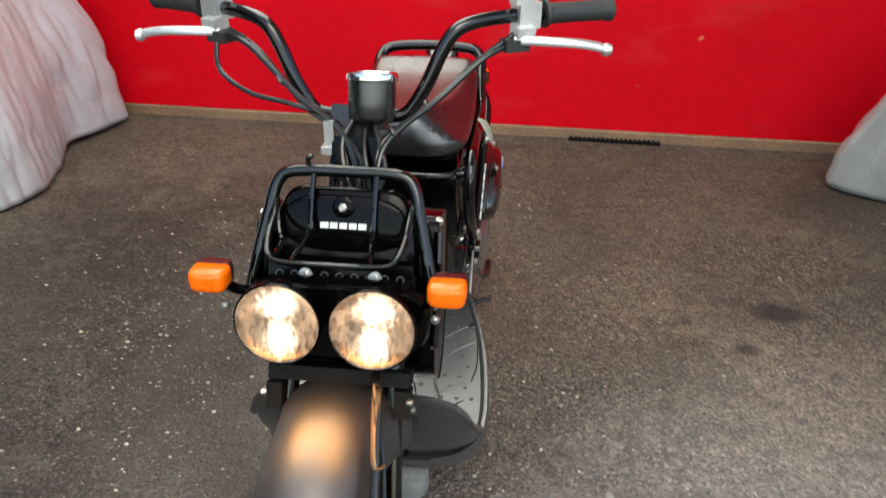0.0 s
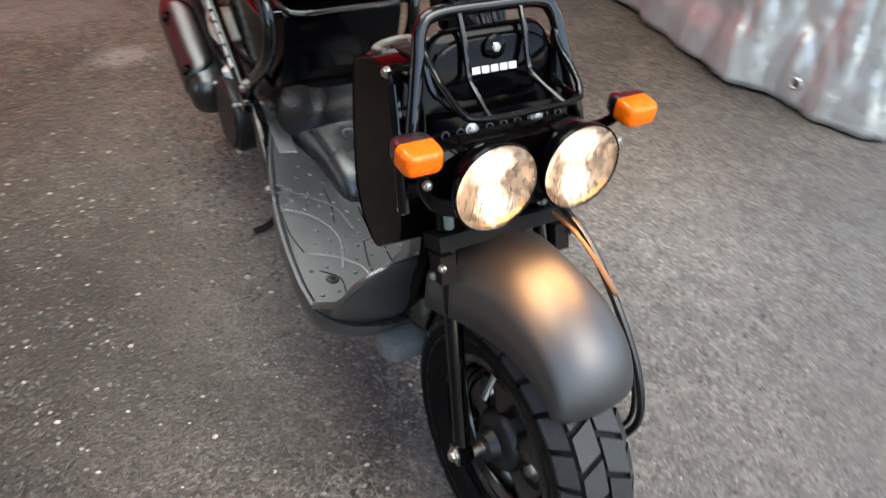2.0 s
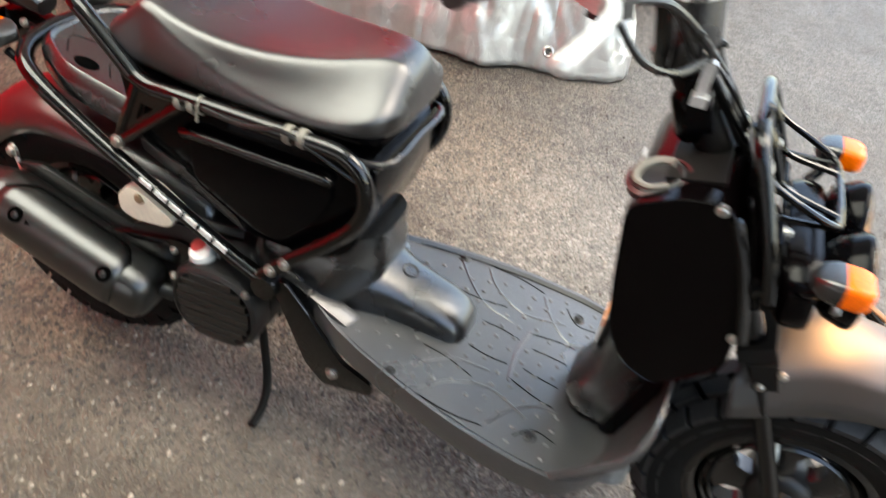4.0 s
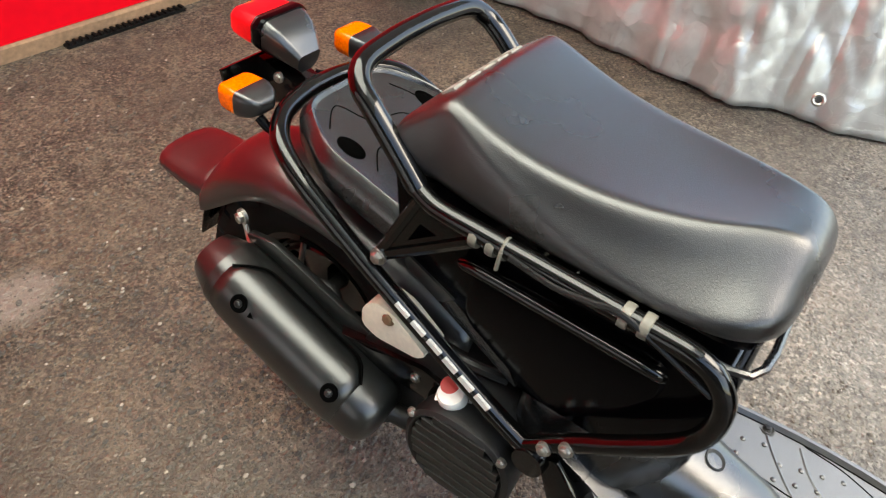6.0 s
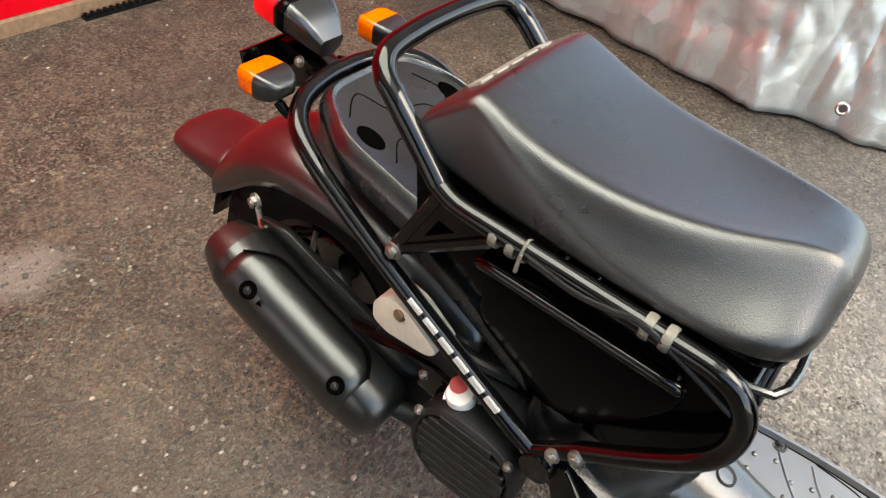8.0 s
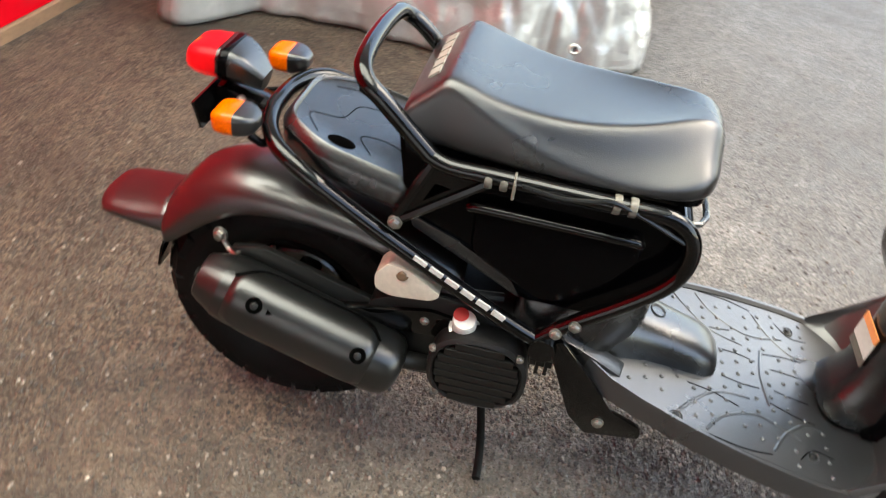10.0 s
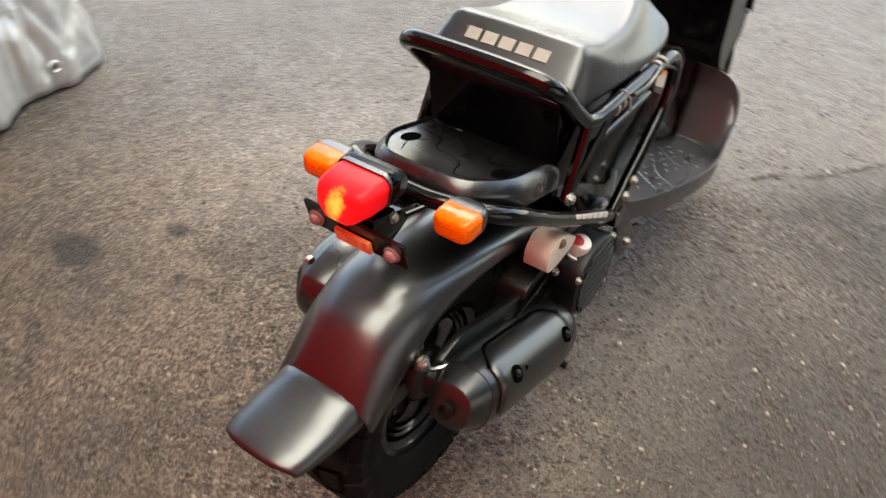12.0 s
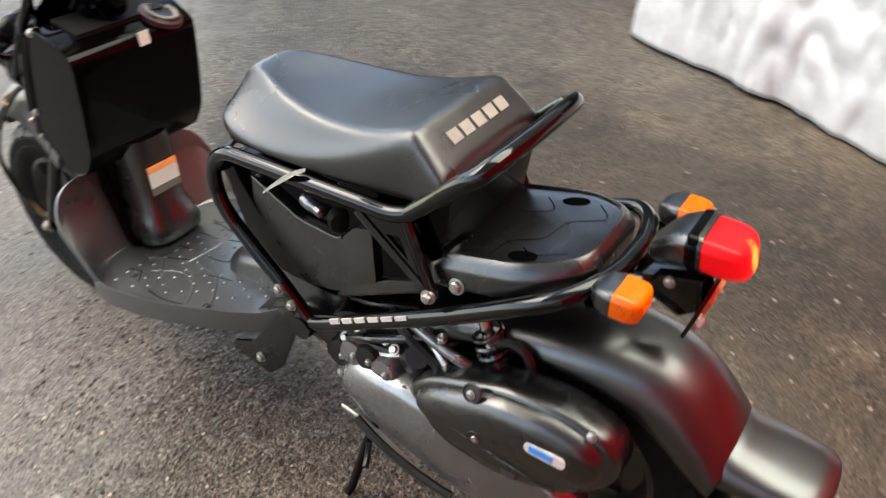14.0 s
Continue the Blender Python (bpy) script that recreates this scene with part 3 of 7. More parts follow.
def pebble_material():
    """Loose stones, each of its own grey."""
    m = mat("loose_stone", (0.3, 0.28, 0.25), 0.8, vary=0.2, scale=200, bump=0.4, bump_scale=600)
    nt = m.node_tree
    geo = nt.nodes.new("ShaderNodeNewGeometry")
    ramp = nt.nodes.new("ShaderNodeValToRGB")
    ramp.color_ramp.elements[0].color = (0.05, 0.045, 0.04, 1)
    ramp.color_ramp.elements[1].color = (0.38, 0.33, 0.27, 1)
    mid = ramp.color_ramp.elements.new(0.88)
    mid.color = (0.115, 0.098, 0.078, 1)
    nt.links.new(geo.outputs["Random Per Island"], ramp.inputs[0])
    nt.links.new(ramp.outputs[0], nt.nodes["Principled BSDF"].inputs["Base Color"])
    return m


M_PEBBLE = pebble_material()

# ---------- setting ----------
def ground_sheet():
    """One sheet: fine and slightly uneven near the scooter, wide to the horizon."""
    bm = bmesh.new()
    xs = [-400, -60, -20, -8] + [-5 + 0.25 * i for i in range(41)] + [8, 20, 60, 400]
    rows = []
    for y in xs:
        rows.append([bm.verts.new((x, y + 0.5, 0.004 * noise.noise(Vector((x * 1.3, y * 1.3, 0))) * (1 if abs(x) < 5.1 and abs(y) < 5.1 else 0))) for x in xs])
    ring_faces(bm, rows, wrap=False, cap=False)
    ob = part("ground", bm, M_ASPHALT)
    return tagged(ob, "worn dark asphalt ground with pale aggregate and stains", "ground", kind="structure")


ground_sheet()

WALL_TURN, WALL_Y = -2.5, 2.902


def wall(name, x0, x1, y, z0, z1, thick, material, label, turn=0.0):
    bm = bmesh.new()
    block(bm, ((x0 + x1) / 2, thick / 2, (z0 + z1) / 2), (x1 - x0, thick, z1 - z0), 0.004)
    bm.transform(pose(0, y, 0, 0, 0, turn))
    return tagged(part(name, bm, material), label, "wall", kind="structure")


wall("wall_north", -6.0, 7.0, WALL_Y, 0.052, 2.82, 0.15, M_WALL, "plain red painted wall, slightly scuffed", WALL_TURN)


def base_board():
    bm = bmesh.new()
    n = 60
    rows = []
    for i in range(n + 1):
        x = -6.0 + 13.0 * i / n
        w = 0.004 * noise.noise(Vector((x * 2, 0, 0)))
        rows.append([(x, -0.012 + w, -0.005), (x, -0.014 + w, 0.044 + w), (x, -0.008 + w, 0.05), (x, 0.13, 0.05), (x, 0.13, -0.005)])
    loft(bm, [[Vector(p) for p in r] for r in rows])
    bm.transform(pose(0, WALL_Y, 0, 0, 0, WALL_TURN))
    return tagged(part("baseboard", bm, M_WOOD), "weathered brown wooden plank along the foot of the red wall", "baseboard", kind="structure")


base_board()


def ribbed_strip(x0, x1):
    """A black rubber strip with upright ribs lying against the plank."""
    root = thing("rubber_strip", ((x0 + x1) / 2, WALL_Y - 0.07, 0), "ribbed black rubber strip lying at the foot of the plank", "rubber strip")
    turn = pose(0, WALL_Y, 0, 0, 0, WALL_TURN)
    bm = bmesh.new()
    block(bm, ((x0 + x1) / 2, -0.034, 0.005), (x1 - x0, 0.028, 0.010), 0.003)
    bm.transform(turn)
    part("strip_body", bm, M_RUBBER, root)
    n = int((x1 - x0) / 0.022)
    bm = bmesh.new()
    for k in range(n):
        block(bm, (x0 + 0.012 + 0.022 * k, -0.034, 0.013), (0.009, 0.024, 0.010), 0.002, segments=1)
    bm.transform(turn)
    part("rib", bm, M_RUBBER, root, kind="stuff")


ribbed_strip(0.46, 0.90)


def side_wall(name, x, y0, y1, label):
    bm = bmesh.new()
    block(bm, (x, (y0 + y1) / 2, 1.41), (0.15, y1 - y0, 2.82), 0.004)
    return tagged(part(name, bm, M_ADDED_WALL), label, "wall", kind="structure")


# unseen wall, added so panels facing -x have something dark to reflect
side_wall("added_wall_west", -4.3, -4.0, 3.075, "unseen dark wall added to darken side reflections")
SKY_X = (-1.55, 0.25)
# unseen roof, sized to dim the ground towards the red wall
bm = bmesh.new()
for x0, x1 in ((-4.3, SKY_X[0]), (SKY_X[1], 3.2)):
    block(bm, ((x0 + x1) / 2, 1.5, 2.9), (x1 - x0, 3.6, 0.03), 0.004)
tagged(part("ceiling", bm, M_CEIL), "unseen grey roof sheet added to shade the bay", "ceiling", kind="structure")
# unseen strip, added to make the roof bright above the scooter
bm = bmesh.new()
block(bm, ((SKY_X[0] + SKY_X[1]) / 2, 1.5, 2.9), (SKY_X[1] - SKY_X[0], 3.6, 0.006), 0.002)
tagged(part("skylight", bm, M_ROOF_STRIP), "unseen milky translucent strip added to the roof for overhead light", "skylight", kind="structure")


def crack(points, width, label):
    """A ragged dark crack lying in the asphalt."""
    bm = bmesh.new()
    pts = smooth_path(points, 90)
    left, right = [], []
    for i, p in enumerate(pts):
        d = (pts[min(i + 1, len(pts) - 1)] - pts[max(i - 1, 0)]).normalized()
        s = Vector((-d.y, d.x, 0))
        j = 0.05 * noise.noise(p * 6) + 0.02 * noise.noise(p * 25)
        w = width * max(0.06, 0.15 + abs(noise.noise(p * 9)) * 2.0 + noise.noise(p * 60) * 0.8) * (0.25 + 0.75 * min(1.0, 4.0 * i / len(pts)))
        c = p + s * j * 0.6
        left.append(bm.verts.new((c.x + s.x * w, c.y + s.y * w, 0.0055)))
        right.append(bm.verts.new((c.x - s.x * w, c.y - s.y * w, 0.0055)))
    ring_faces(bm, [left, right], wrap=False, cap=False)
    return tagged(part("ground_crack", bm, M_CRACK), label, "crack", kind="structure")


crack([(-0.16, 0.0, 0), (-0.30, -0.16, 0), (-0.73, -0.61, 0), (-1.55, -1.45, 0), (-2.6, -2.5, 0)], 0.007, "ragged dark crack running across the asphalt")


def loose_gravel():
    """Small stones scattered over the asphalt, thicker in patches."""
    rng = random.Random(21)
    verts, faces = [], []
    made = 0
    while made < 22000:
        x, y = (rng.uniform(-1.9, 1.7), rng.uniform(-1.3, 2.85)) if made % 3 == 0 else (rng.gauss(-0.25, 0.42), rng.gauss(1.0, 0.55))
        if y > 2.85 or noise.noise(Vector((x * 1.7, y * 1.7, 4))) + 0.15 + rng.uniform(-0.45, 0.45) < 0.0:
            continue
        r = 0.0015 + 0.0040 * rng.random() ** 3.0
        made += 1
        turn = rng.uniform(0, math.pi)
        base = len(verts)
        for k, (rr, h) in enumerate(((0.75, -0.2), (1.0, 0.35), (0.62, 0.85))):
            for i in range(5):
                a = turn + 2 * math.pi * (i + 0.3 * k) / 5
                q = r * rr * rng.uniform(0.75, 1.2)
                verts.append((x + q * math.cos(a) * 1.3, y + q * math.sin(a), 0.004 * noise.noise(Vector((x * 1.3, (y - 0.5) * 1.3, 0))) + r * h))
        for k in range(2):
            for i in range(5):
                j = (i + 1) % 5
                faces.append((base + 5 * k + i, base + 5 * k + j, base + 5 * k + 5 + j, base + 5 * k + 5 + i))
        faces.append(tuple(base + 10 + i for i in range(5)))
    me = bpy.data.meshes.new("gravel")
    me.from_pydata(verts, [], faces)
    me.materials.append(M_PEBBLE)
    return tagged(new("gravel", me), "small pale loose stones scattered on the asphalt", "gravel", kind="stuff")


loose_gravel()


# ---------- covered vehicles ----------
def cover(name, base, ridge, height, material, label, seed, holes, hem=0.0, crumple=0.02, per=42, rings_up=64, crease_angle=28, sway=1.0, lean=2.6):
    """A draped sheet: folds hang from a ridge to the hem on the ground."""
    root = thing(name, (sum(p[0] for p in base) / len(base), sum(p[1] for p in base) / len(base), 0), label, "vehicle cover")
    line = smooth_path([(*p, 0) for p in base], per, closed=True)
    n, m = len(line), rings_up
    rng = random.Random(int(seed * 7))
    a, c = Vector((*ridge[0], 0)), Vector((*ridge[1], 0))
    bm = bmesh.new()
    rings = []
    for j in range(m + 1):
        v = j / m
        ring = []
        for i, p in enumerate(line):
            s = max(0, min(1, (p - a).dot(c - a) / (c - a).length_squared))
            top = a + (c - a) * s
            out = (p - top)
            keep = (1 - v ** lean) * (1 - 0.10 * v)
            q = Vector((p.x * 6.0 + seed, p.y * 6.0, v * 1.2))
            fold = sway * (noise.noise(q) * 0.075 + abs(noise.noise(q * 2.3 + Vector((7, 0, v * 2)))) * 0.035) * (1 - v) ** 0.8
            crease = (abs(noise.noise(Vector((p.x * 9, p.y * 9, v * 7 + seed)))) - 0.2) * 0.05 * min(1, 6 * v) * (1 - v)
            d = out.normalized()
            cell = noise.voronoi(Vector((p.x * 4.5 + seed, p.y * 4.5, v * height * 6 + 0.8 * noise.noise(q))))[0]
            fine = noise.voronoi(Vector((p.x * 12 + seed, p.y * 12, v * height * 14)))[0]
            crease += ((cell[1] - cell[0]) * crumple + (fine[1] - fine[0]) * crumple * 0.35) * (1 - v) ** 0.5
            w = top + out * keep + d * (fold * keep + crease - 0.02 * (1 - v))
            z = height * (1 - (1 - v) ** 1.15) + 0.012 + hem * max(0, noise.noise(Vector((p.x * 2.5 + seed, p.y * 2.5, 3)))) * (1 - v) ** 6
            if crease_angle < 20:
                w += d * rng.uniform(-0.0045, 0.0045) * (1 - v) + Vector((-d.y, d.x, 0)) * rng.uniform(-0.010, 0.010)
                z += rng.uniform(-0.010, 0.010) * min(1, 8 * v)
            ring.append(bm.verts.new((w.x, w.y, z)))
        rings.append(ring)
    ring_faces(bm, rings, True, cap=False)
    bm.faces.new(rings[-1])
    if crease_angle < 20:
        bmesh.ops.triangulate(bm, faces=bm.faces[:])
    sheet = part("sheet", bm, material, root, angle=crease_angle)
    solid = sheet.modifiers.new("thickness", "SOLIDIFY")
    solid.thickness = 0.004
    for at, axis in holes:
        bm = bmesh.new()
        lathe(bm, [(0.011, -0.003), (0.011, 0.004), (0.016, 0.007), (0.022, 0.004), (0.022, -0.003)], 20, at, axis)
        part("grommet", bm, M_BOLT, root, "metal eyelet")
        bm = bmesh.new()
        lathe(bm, [(0.0, 0.0), (0.011, 0.0), (0.011, 0.003), (0.0, 0.003)], 16, at, axis)
        part("eyelet_hole", bm, M_DARKTEXT, root)
    return root


cover("vehicle_cover", [(1.52, 2.40), (1.78, 2.14), (1.78, 1.70), (1.69, 1.22), (1.77, 0.95), (1.85, 0.66), (2.12, 0.64), (2.52, 0.92), (2.65, 1.6), (2.55, 2.35), (2.0, 2.62)],
      ((2.15, 1.0), (2.15, 2.1)), 1.15, M_TARP, "creased silver sheet draped over a parked vehicle", 3.0, [((1.755, 0.886, 0.114), (-1, -0.15, 0.3))], 0.02, 0.008, 36, 56, 30, 0.65, 1.5)
cover("vehicle_cover", [(-1.80, 2.84), (-1.86, 2.44), (-1.70, 1.86), (-1.84, 1.58), (-2.05, 1.25), (-2.22, 0.85), (-2.45, 0.45), (-2.85, 0.45), (-3.1, 1.0), (-3.1, 2.0), (-2.7, 2.8), (-2.1, 2.92)],
      ((-2.5, 1.2), (-2.4, 2.2)), 1.25, M_TARP2, "pale silver sheet draped over a parked vehicle", 11.0, [((-1.845, 2.80, 0.10), (1, -0.3, 0.2))], 0.03, 0.003, 42, 64, 45, 0.55)


# ---------- parked motorcycles behind ----------
def wheel_meshes(root, at, radius, half, rim_r, name, spokes, axis=(1, 0, 0)):
    """A spoked wheel: rim with hub, tyre and each spoke."""
    bm = bmesh.new()
    lathe(bm, [(rim_r - 0.012, -half * 0.7), (rim_r + 0.006, -half * 0.75), (rim_r, 0), (rim_r + 0.006, half * 0.75), (rim_r - 0.012, half * 0.7), (rim_r - 0.02, 0)], 40, at, axis, cap=False)
    lathe(bm, [(0.012, -0.05), (0.035, -0.045), (0.03, 0), (0.035, 0.045), (0.012, 0.05)], 20, at, axis)
    rim = part(name, bm, M_ALU, root)
    bm = bmesh.new()
    prof = []
    for k in range(13):
        a = -math.pi * 0.62 + 2 * math.pi * 0.62 * k / 12
        prof.append((radius - half + half * math.cos(a), half * math.sin(a)))
    lathe(bm, prof, 48, at, axis, cap=False)
    part("tyre", bm, M_RUBBER, rim)
    for k in range(spokes):
        a = 2 * math.pi * k / spokes
        bm = bmesh.new()
        s = 0.03 if k % 2 else -0.03
        tube(bm, [(at[0] + s, at[1] + 0.03 * math.cos(a + 0.5), at[2] + 0.03 * math.sin(a + 0.5)), (at[0], at[1] + rim_r * math.cos(a), at[2] + rim_r * math.sin(a))], 0.0022, 5)
        part("spoke", bm, M_CHROME, rim)


def parked_motorcycle():
    root = thing("motorcycle", (0, 0, 0), "dark parked motorcycle with spoked wheels", "motorcycle", "parked motorcycles")
    wheel_meshes(root, (0, -0.66, 0.30), 0.30, 0.05, 0.235, "front_wheel", 24)
    wheel_meshes(root, (0, 0.66, 0.30), 0.30, 0.06, 0.225, "rear_wheel", 24)
    bm = bmesh.new()
    for s in (-1, 1):
        tube(bm, [(0.09 * s, -0.66, 0.30), (0.09 * s, -0.42, 0.86)], 0.02, 10)
    part("fork", bm, M_ALU, root)
    bm = bmesh.new()
    block(bm, (0, 0.0, 0.40), (0.26, 0.42, 0.30), 0.05)
    for k in range(5):
        block(bm, (0, -0.12, 0.50 + 0.025 * k), (0.24, 0.16, 0.01), 0.003)
    part("engine", bm, M_ENGINE, root)
    bm = bmesh.new()
    loft(bm, [[Vector((w * math.cos(2 * math.pi * k / 16), y, z + h * math.sin(2 * math.pi * k / 16))) for k in range(16)] for y, z, w, h in ((-0.38, 0.80, 0.06, 0.05), (-0.30, 0.80, 0.12, 0.09), (-0.1, 0.80, 0.14, 0.11), (0.08, 0.76, 0.10, 0.08), (0.12, 0.74, 0.05, 0.05))])
    part("fuel_tank", bm, M_FRAME, root)
    bm = bmesh.new()
    loft(bm, [[Vector((w * math.cos(2 * math.pi * k / 14), y, z + 0.04 * math.sin(2 * math.pi * k / 14))) for k in range(14)] for y, z, w in ((0.08, 0.76, 0.06), (0.2, 0.77, 0.12), (0.5, 0.78, 0.13), (0.75, 0.80, 0.10), (0.8, 0.80, 0.04))])
    part("saddle", bm, M_SEAT, root)
    bm = bmesh.new()
    for s in (-1, 1):
        tube(bm, [(0.1 * s, 0.66, 0.30), (0.1 * s, 0.1, 0.33), (0.09 * s, -0.2, 0.28), (0.05 * s, -0.36, 0.7), (0.05 * s, 0.1, 0.68), (0.1 * s, 0.6, 0.72)], 0.016, 8)
    part("frame", bm, M_FRAME, root)
    bm = bmesh.new()
    tube(bm, [(-0.15, -0.15, 0.36), (-0.17, 0.1, 0.2), (-0.17, 0.4, 0.24), (-0.17, 0.85, 0.34)], 0.035, 12)
    part("exhaust", bm, M_CHROME, root)
    bm = bmesh.new()
    prof = []
    for k in range(15):
        a = radians(10 + 130 * k / 14)
        prof.append([Vector((x, 0.66 + 0.35 * math.cos(a), 0.30 + 0.35 * math.sin(a) - abs(x) * 0.4)) for x in (-0.08, -0.05, 0, 0.05, 0.08)])
    loft(bm, prof, wrap=False, cap=False)
    part("rear_mudguard", bm, M_FRAME, root)
    bm = bmesh.new()
    tube(bm, [(-0.36, -0.25, 0.98), (-0.2, -0.33, 0.98), (-0.1, -0.40, 0.90), (0.1, -0.40, 0.90), (0.2, -0.33, 0.98), (0.36, -0.25, 0.98)], 0.012, 10)
    part("handlebar", bm, M_CHROME, root)
    return root


bike = parked_motorcycle()
bike.matrix_basis = pose(3.00, 1.28, 0, 0, 0, 3)
copy_thing(bike, pose(3.62, 1.00, 0, 0, 0, 6))
copy_thing(bike, pose(-3.32, 0.17, 0, 0, 0, 20))

# ---------- the scooter (nose towards -y, rider's right is -x) ----------
scooter = thing("scooter", (0, 0.65, 0), "black two-wheeled scooter with twin lit headlights, on its centre stand", "scooter")


def P(name, bm, material, parent=None, label="", angle=40, kind=""):
    return part(name, bm, material, parent or scooter, label, angle, kind)


def bolt(at, axis, r=0.008, parent=None, material=None, name="bolt"):
    bm = bmesh.new()
    lathe(bm, [(r * 1.35, -0.004), (r * 1.35, 0.001), (r, 0.0015)], 16, at, axis)
    lathe(bm, [(r, 0.001), (r, r * 0.7), (r * 0.75, r * 0.9)], 6, at, axis)
    lathe(bm, [(r * 0.45, r * 0.88), (r * 0.45, r * 0.95)], 10, at, axis)
    return P(name, bm, material or M_BOLT, parent, "zinc bolt head")


# wheels
def scooter_wheel(name, y, z, radius, half, rim_r, knobs, label, tread):
    at = (0, y, z)
    ax = (1, 0, 0)
    bm = bmesh.new()
    h = half * 0.62
    lathe(bm, [(rim_r - 0.004, -h - 0.008), (rim_r + 0.006, -h - 0.006), (rim_r + 0.004, -h), (rim_r - 0.012, -h * 0.75), (rim_r - 0.02, 0), (rim_r - 0.012, h * 0.75), (rim_r + 0.004, h), (rim_r + 0.006, h + 0.006), (rim_r - 0.004, h + 0.008), (rim_r - 0.018, h * 0.7), (rim_r - 0.028, 0.0), (rim_r - 0.018, -h * 0.7)], 56, at, ax, cap=False)
    for r, w in ((rim_r - 0.022, 0.004), (rim_r - 0.034, 0.004)):
        lathe(bm, [(r - w, -0.026), (r, -0.030), (r + w, -0.026), (r, -0.018)], 48, at, ax, cap=False)
    wheel = P(name, bm, M_RIM, None, label)
    # pressed disc with windows
    arms = 5
    for k in range(arms):
        bm = bmesh.new()
        a0 = 2 * math.pi * k / arms
        rows = []
        for i in range(7):
            t = i / 6
            r = 0.036 + (rim_r - 0.02 - 0.036) * t
            half_a = (0.62 - 0.30 * math.sin(math.pi * min(1, t * 1.15)))
            rows.append([Vector((sx, y + r * math.cos(a0 + da * half_a), z + r * math.sin(a0 + da * half_a))) for sx, da in ((-0.016 - 0.010 * (1 - t), -1), (-0.022 - 0.012 * (1 - t), 0), (-0.016 - 0.010 * (1 - t), 1), (0.010, 1), (0.014, 0), (0.010, -1))])
        loft(bm, rows)
        P("wheel_arm", bm, M_RIM, wheel)
    bm = bmesh.new()
    lathe(bm, [(0.014, -0.062), (0.024, -0.06), (0.030, -0.045), (0.046, -0.040), (0.054, -0.028), (0.056, 0.028), (0.046, 0.042), (0.024, 0.06), (0.014, 0.062)], 32, at, ax)
    P("hub", bm, M_ENGINE, wheel)
    bm = bmesh.new()
    prof = []
    crown = radius - 0.008
    for r, xx in ((rim_r - 0.002, -0.60), (rim_r + 0.012, -0.80), (rim_r + 0.035, -0.97), (rim_r + 0.06, -1.0), (crown - 0.028, -0.93), (crown - 0.008, -0.75), (crown, -0.45), (crown, 0.45), (crown - 0.008, 0.75), (crown - 0.028, 0.93), (rim_r + 0.06, 1.0), (rim_r + 0.035, 0.97), (rim_r + 0.012, 0.80), (rim_r - 0.002, 0.60)):
        prof.append((r, xx * half))
    lathe(bm, prof, 72, at, ax, cap=False)
    P("tyre", bm, M_RUBBER, wheel, "black knobbly tyre")
    # tread: slanted blocks
    bm = bmesh.new()
    for k in range(knobs):
        for row, (x0, x1, skew, lift) in enumerate(((-0.98, -0.66, 0.2, -0.020), (-0.60, -0.04, -0.35, -0.001), (0.04, 0.60, 0.35, -0.001), (0.66, 0.98, -0.2, -0.020))):
            a = 2 * math.pi * (k + (0.5 if row in (1, 3) else 0.0)) / knobs
            w = 2 * math.pi / knobs * 0.41
            ring = []
            for rr in (crown - 0.022, radius + lift * 0.2):
                for xx, sa in ((x0, -1), (x1, -1), (x1, 1), (x0, 1)):
                    ang = a + sa * w + skew * w * (1 if xx == x1 else -1)
                    edge = -0.016 * max(0, (abs(xx) - 0.55) / 0.4) ** 1.3
                    drop = edge * (1.25 if abs(xx) > 0.9 else 1.0)
                    ring.append(bm.verts.new((xx * half * (1.01 if rr > crown else 1.0), y + (rr + drop) * math.cos(ang), z + (rr + drop) * math.sin(ang))))
            for f in ((4, 5, 6, 7), (0, 1, 5, 4), (1, 2, 6, 5), (2, 3, 7, 6), (3, 0, 4, 7)):
                bm.faces.new([ring[i] for i in f])
    P("tread", bm, tread, wheel, "tread blocks", kind="stuff")
    bm = bmesh.new()
    tube(bm, [(-0.03, y + (rim_r - 0.022) * 0.35, z + (rim_r - 0.022) * 0.94), (-0.05, y + (rim_r - 0.06) * 0.4, z + (rim_r - 0.06) * 0.92)], 0.005, 8)
    P("valve", bm, M_BOLT, wheel, "pale valve stem")
    return wheel


FY, FZ = 0.004, 0.236
RY, RZ = 1.332, 0.279
scooter_wheel("front_wheel", FY, FZ, 0.236, 0.062, 0.142, 26, "black pressed-steel front wheel", M_TREAD)
# plain dark rubber on the rear tread paints in the fender's shade
scooter_wheel("rear_wheel", RY, RZ, 0.248, 0.068, 0.142, 26, "black pressed-steel rear wheel", M_RUBBER)

# front fork, axle and stem
for s in (-1, 1):
    bm = bmesh.new()
    tube(bm, [(0.096 * s, FY + 0.004, FZ + 0.004), (0.080 * s, 0.145, 0.55)], 0.0135, 14)
    tube(bm, [(0.080 * s, 0.145, 0.55), (0.078 * s, 0.19, 0.645)], 0.017, 14)
    lathe(bm, [(0.019, -0.012), (0.019, 0.012)], 16, (0.098 * s, FY + 0.004, FZ + 0.004), (1, 0, 0))
    P("fork_leg", bm, M_FRAME)
    bolt((0.112 * s, FY + 0.004, FZ + 0.004), (s, 0, 0), 0.009, name="axle_nut")
bm = bmesh.new()
tube(bm, [(-0.1, FY, FZ), (0.1, FY, FZ)], 0.010, 12)
P("front_axle", bm, M_BOLT)
bm = bmesh.new()
block(bm, (0, 0.185, 0.640), (0.215, 0.06, 0.03), 0.008, (-26, 0, 0))
block(bm, (0, 0.145, 0.560), (0.215, 0.05, 0.022), 0.006, (-26, 0, 0))
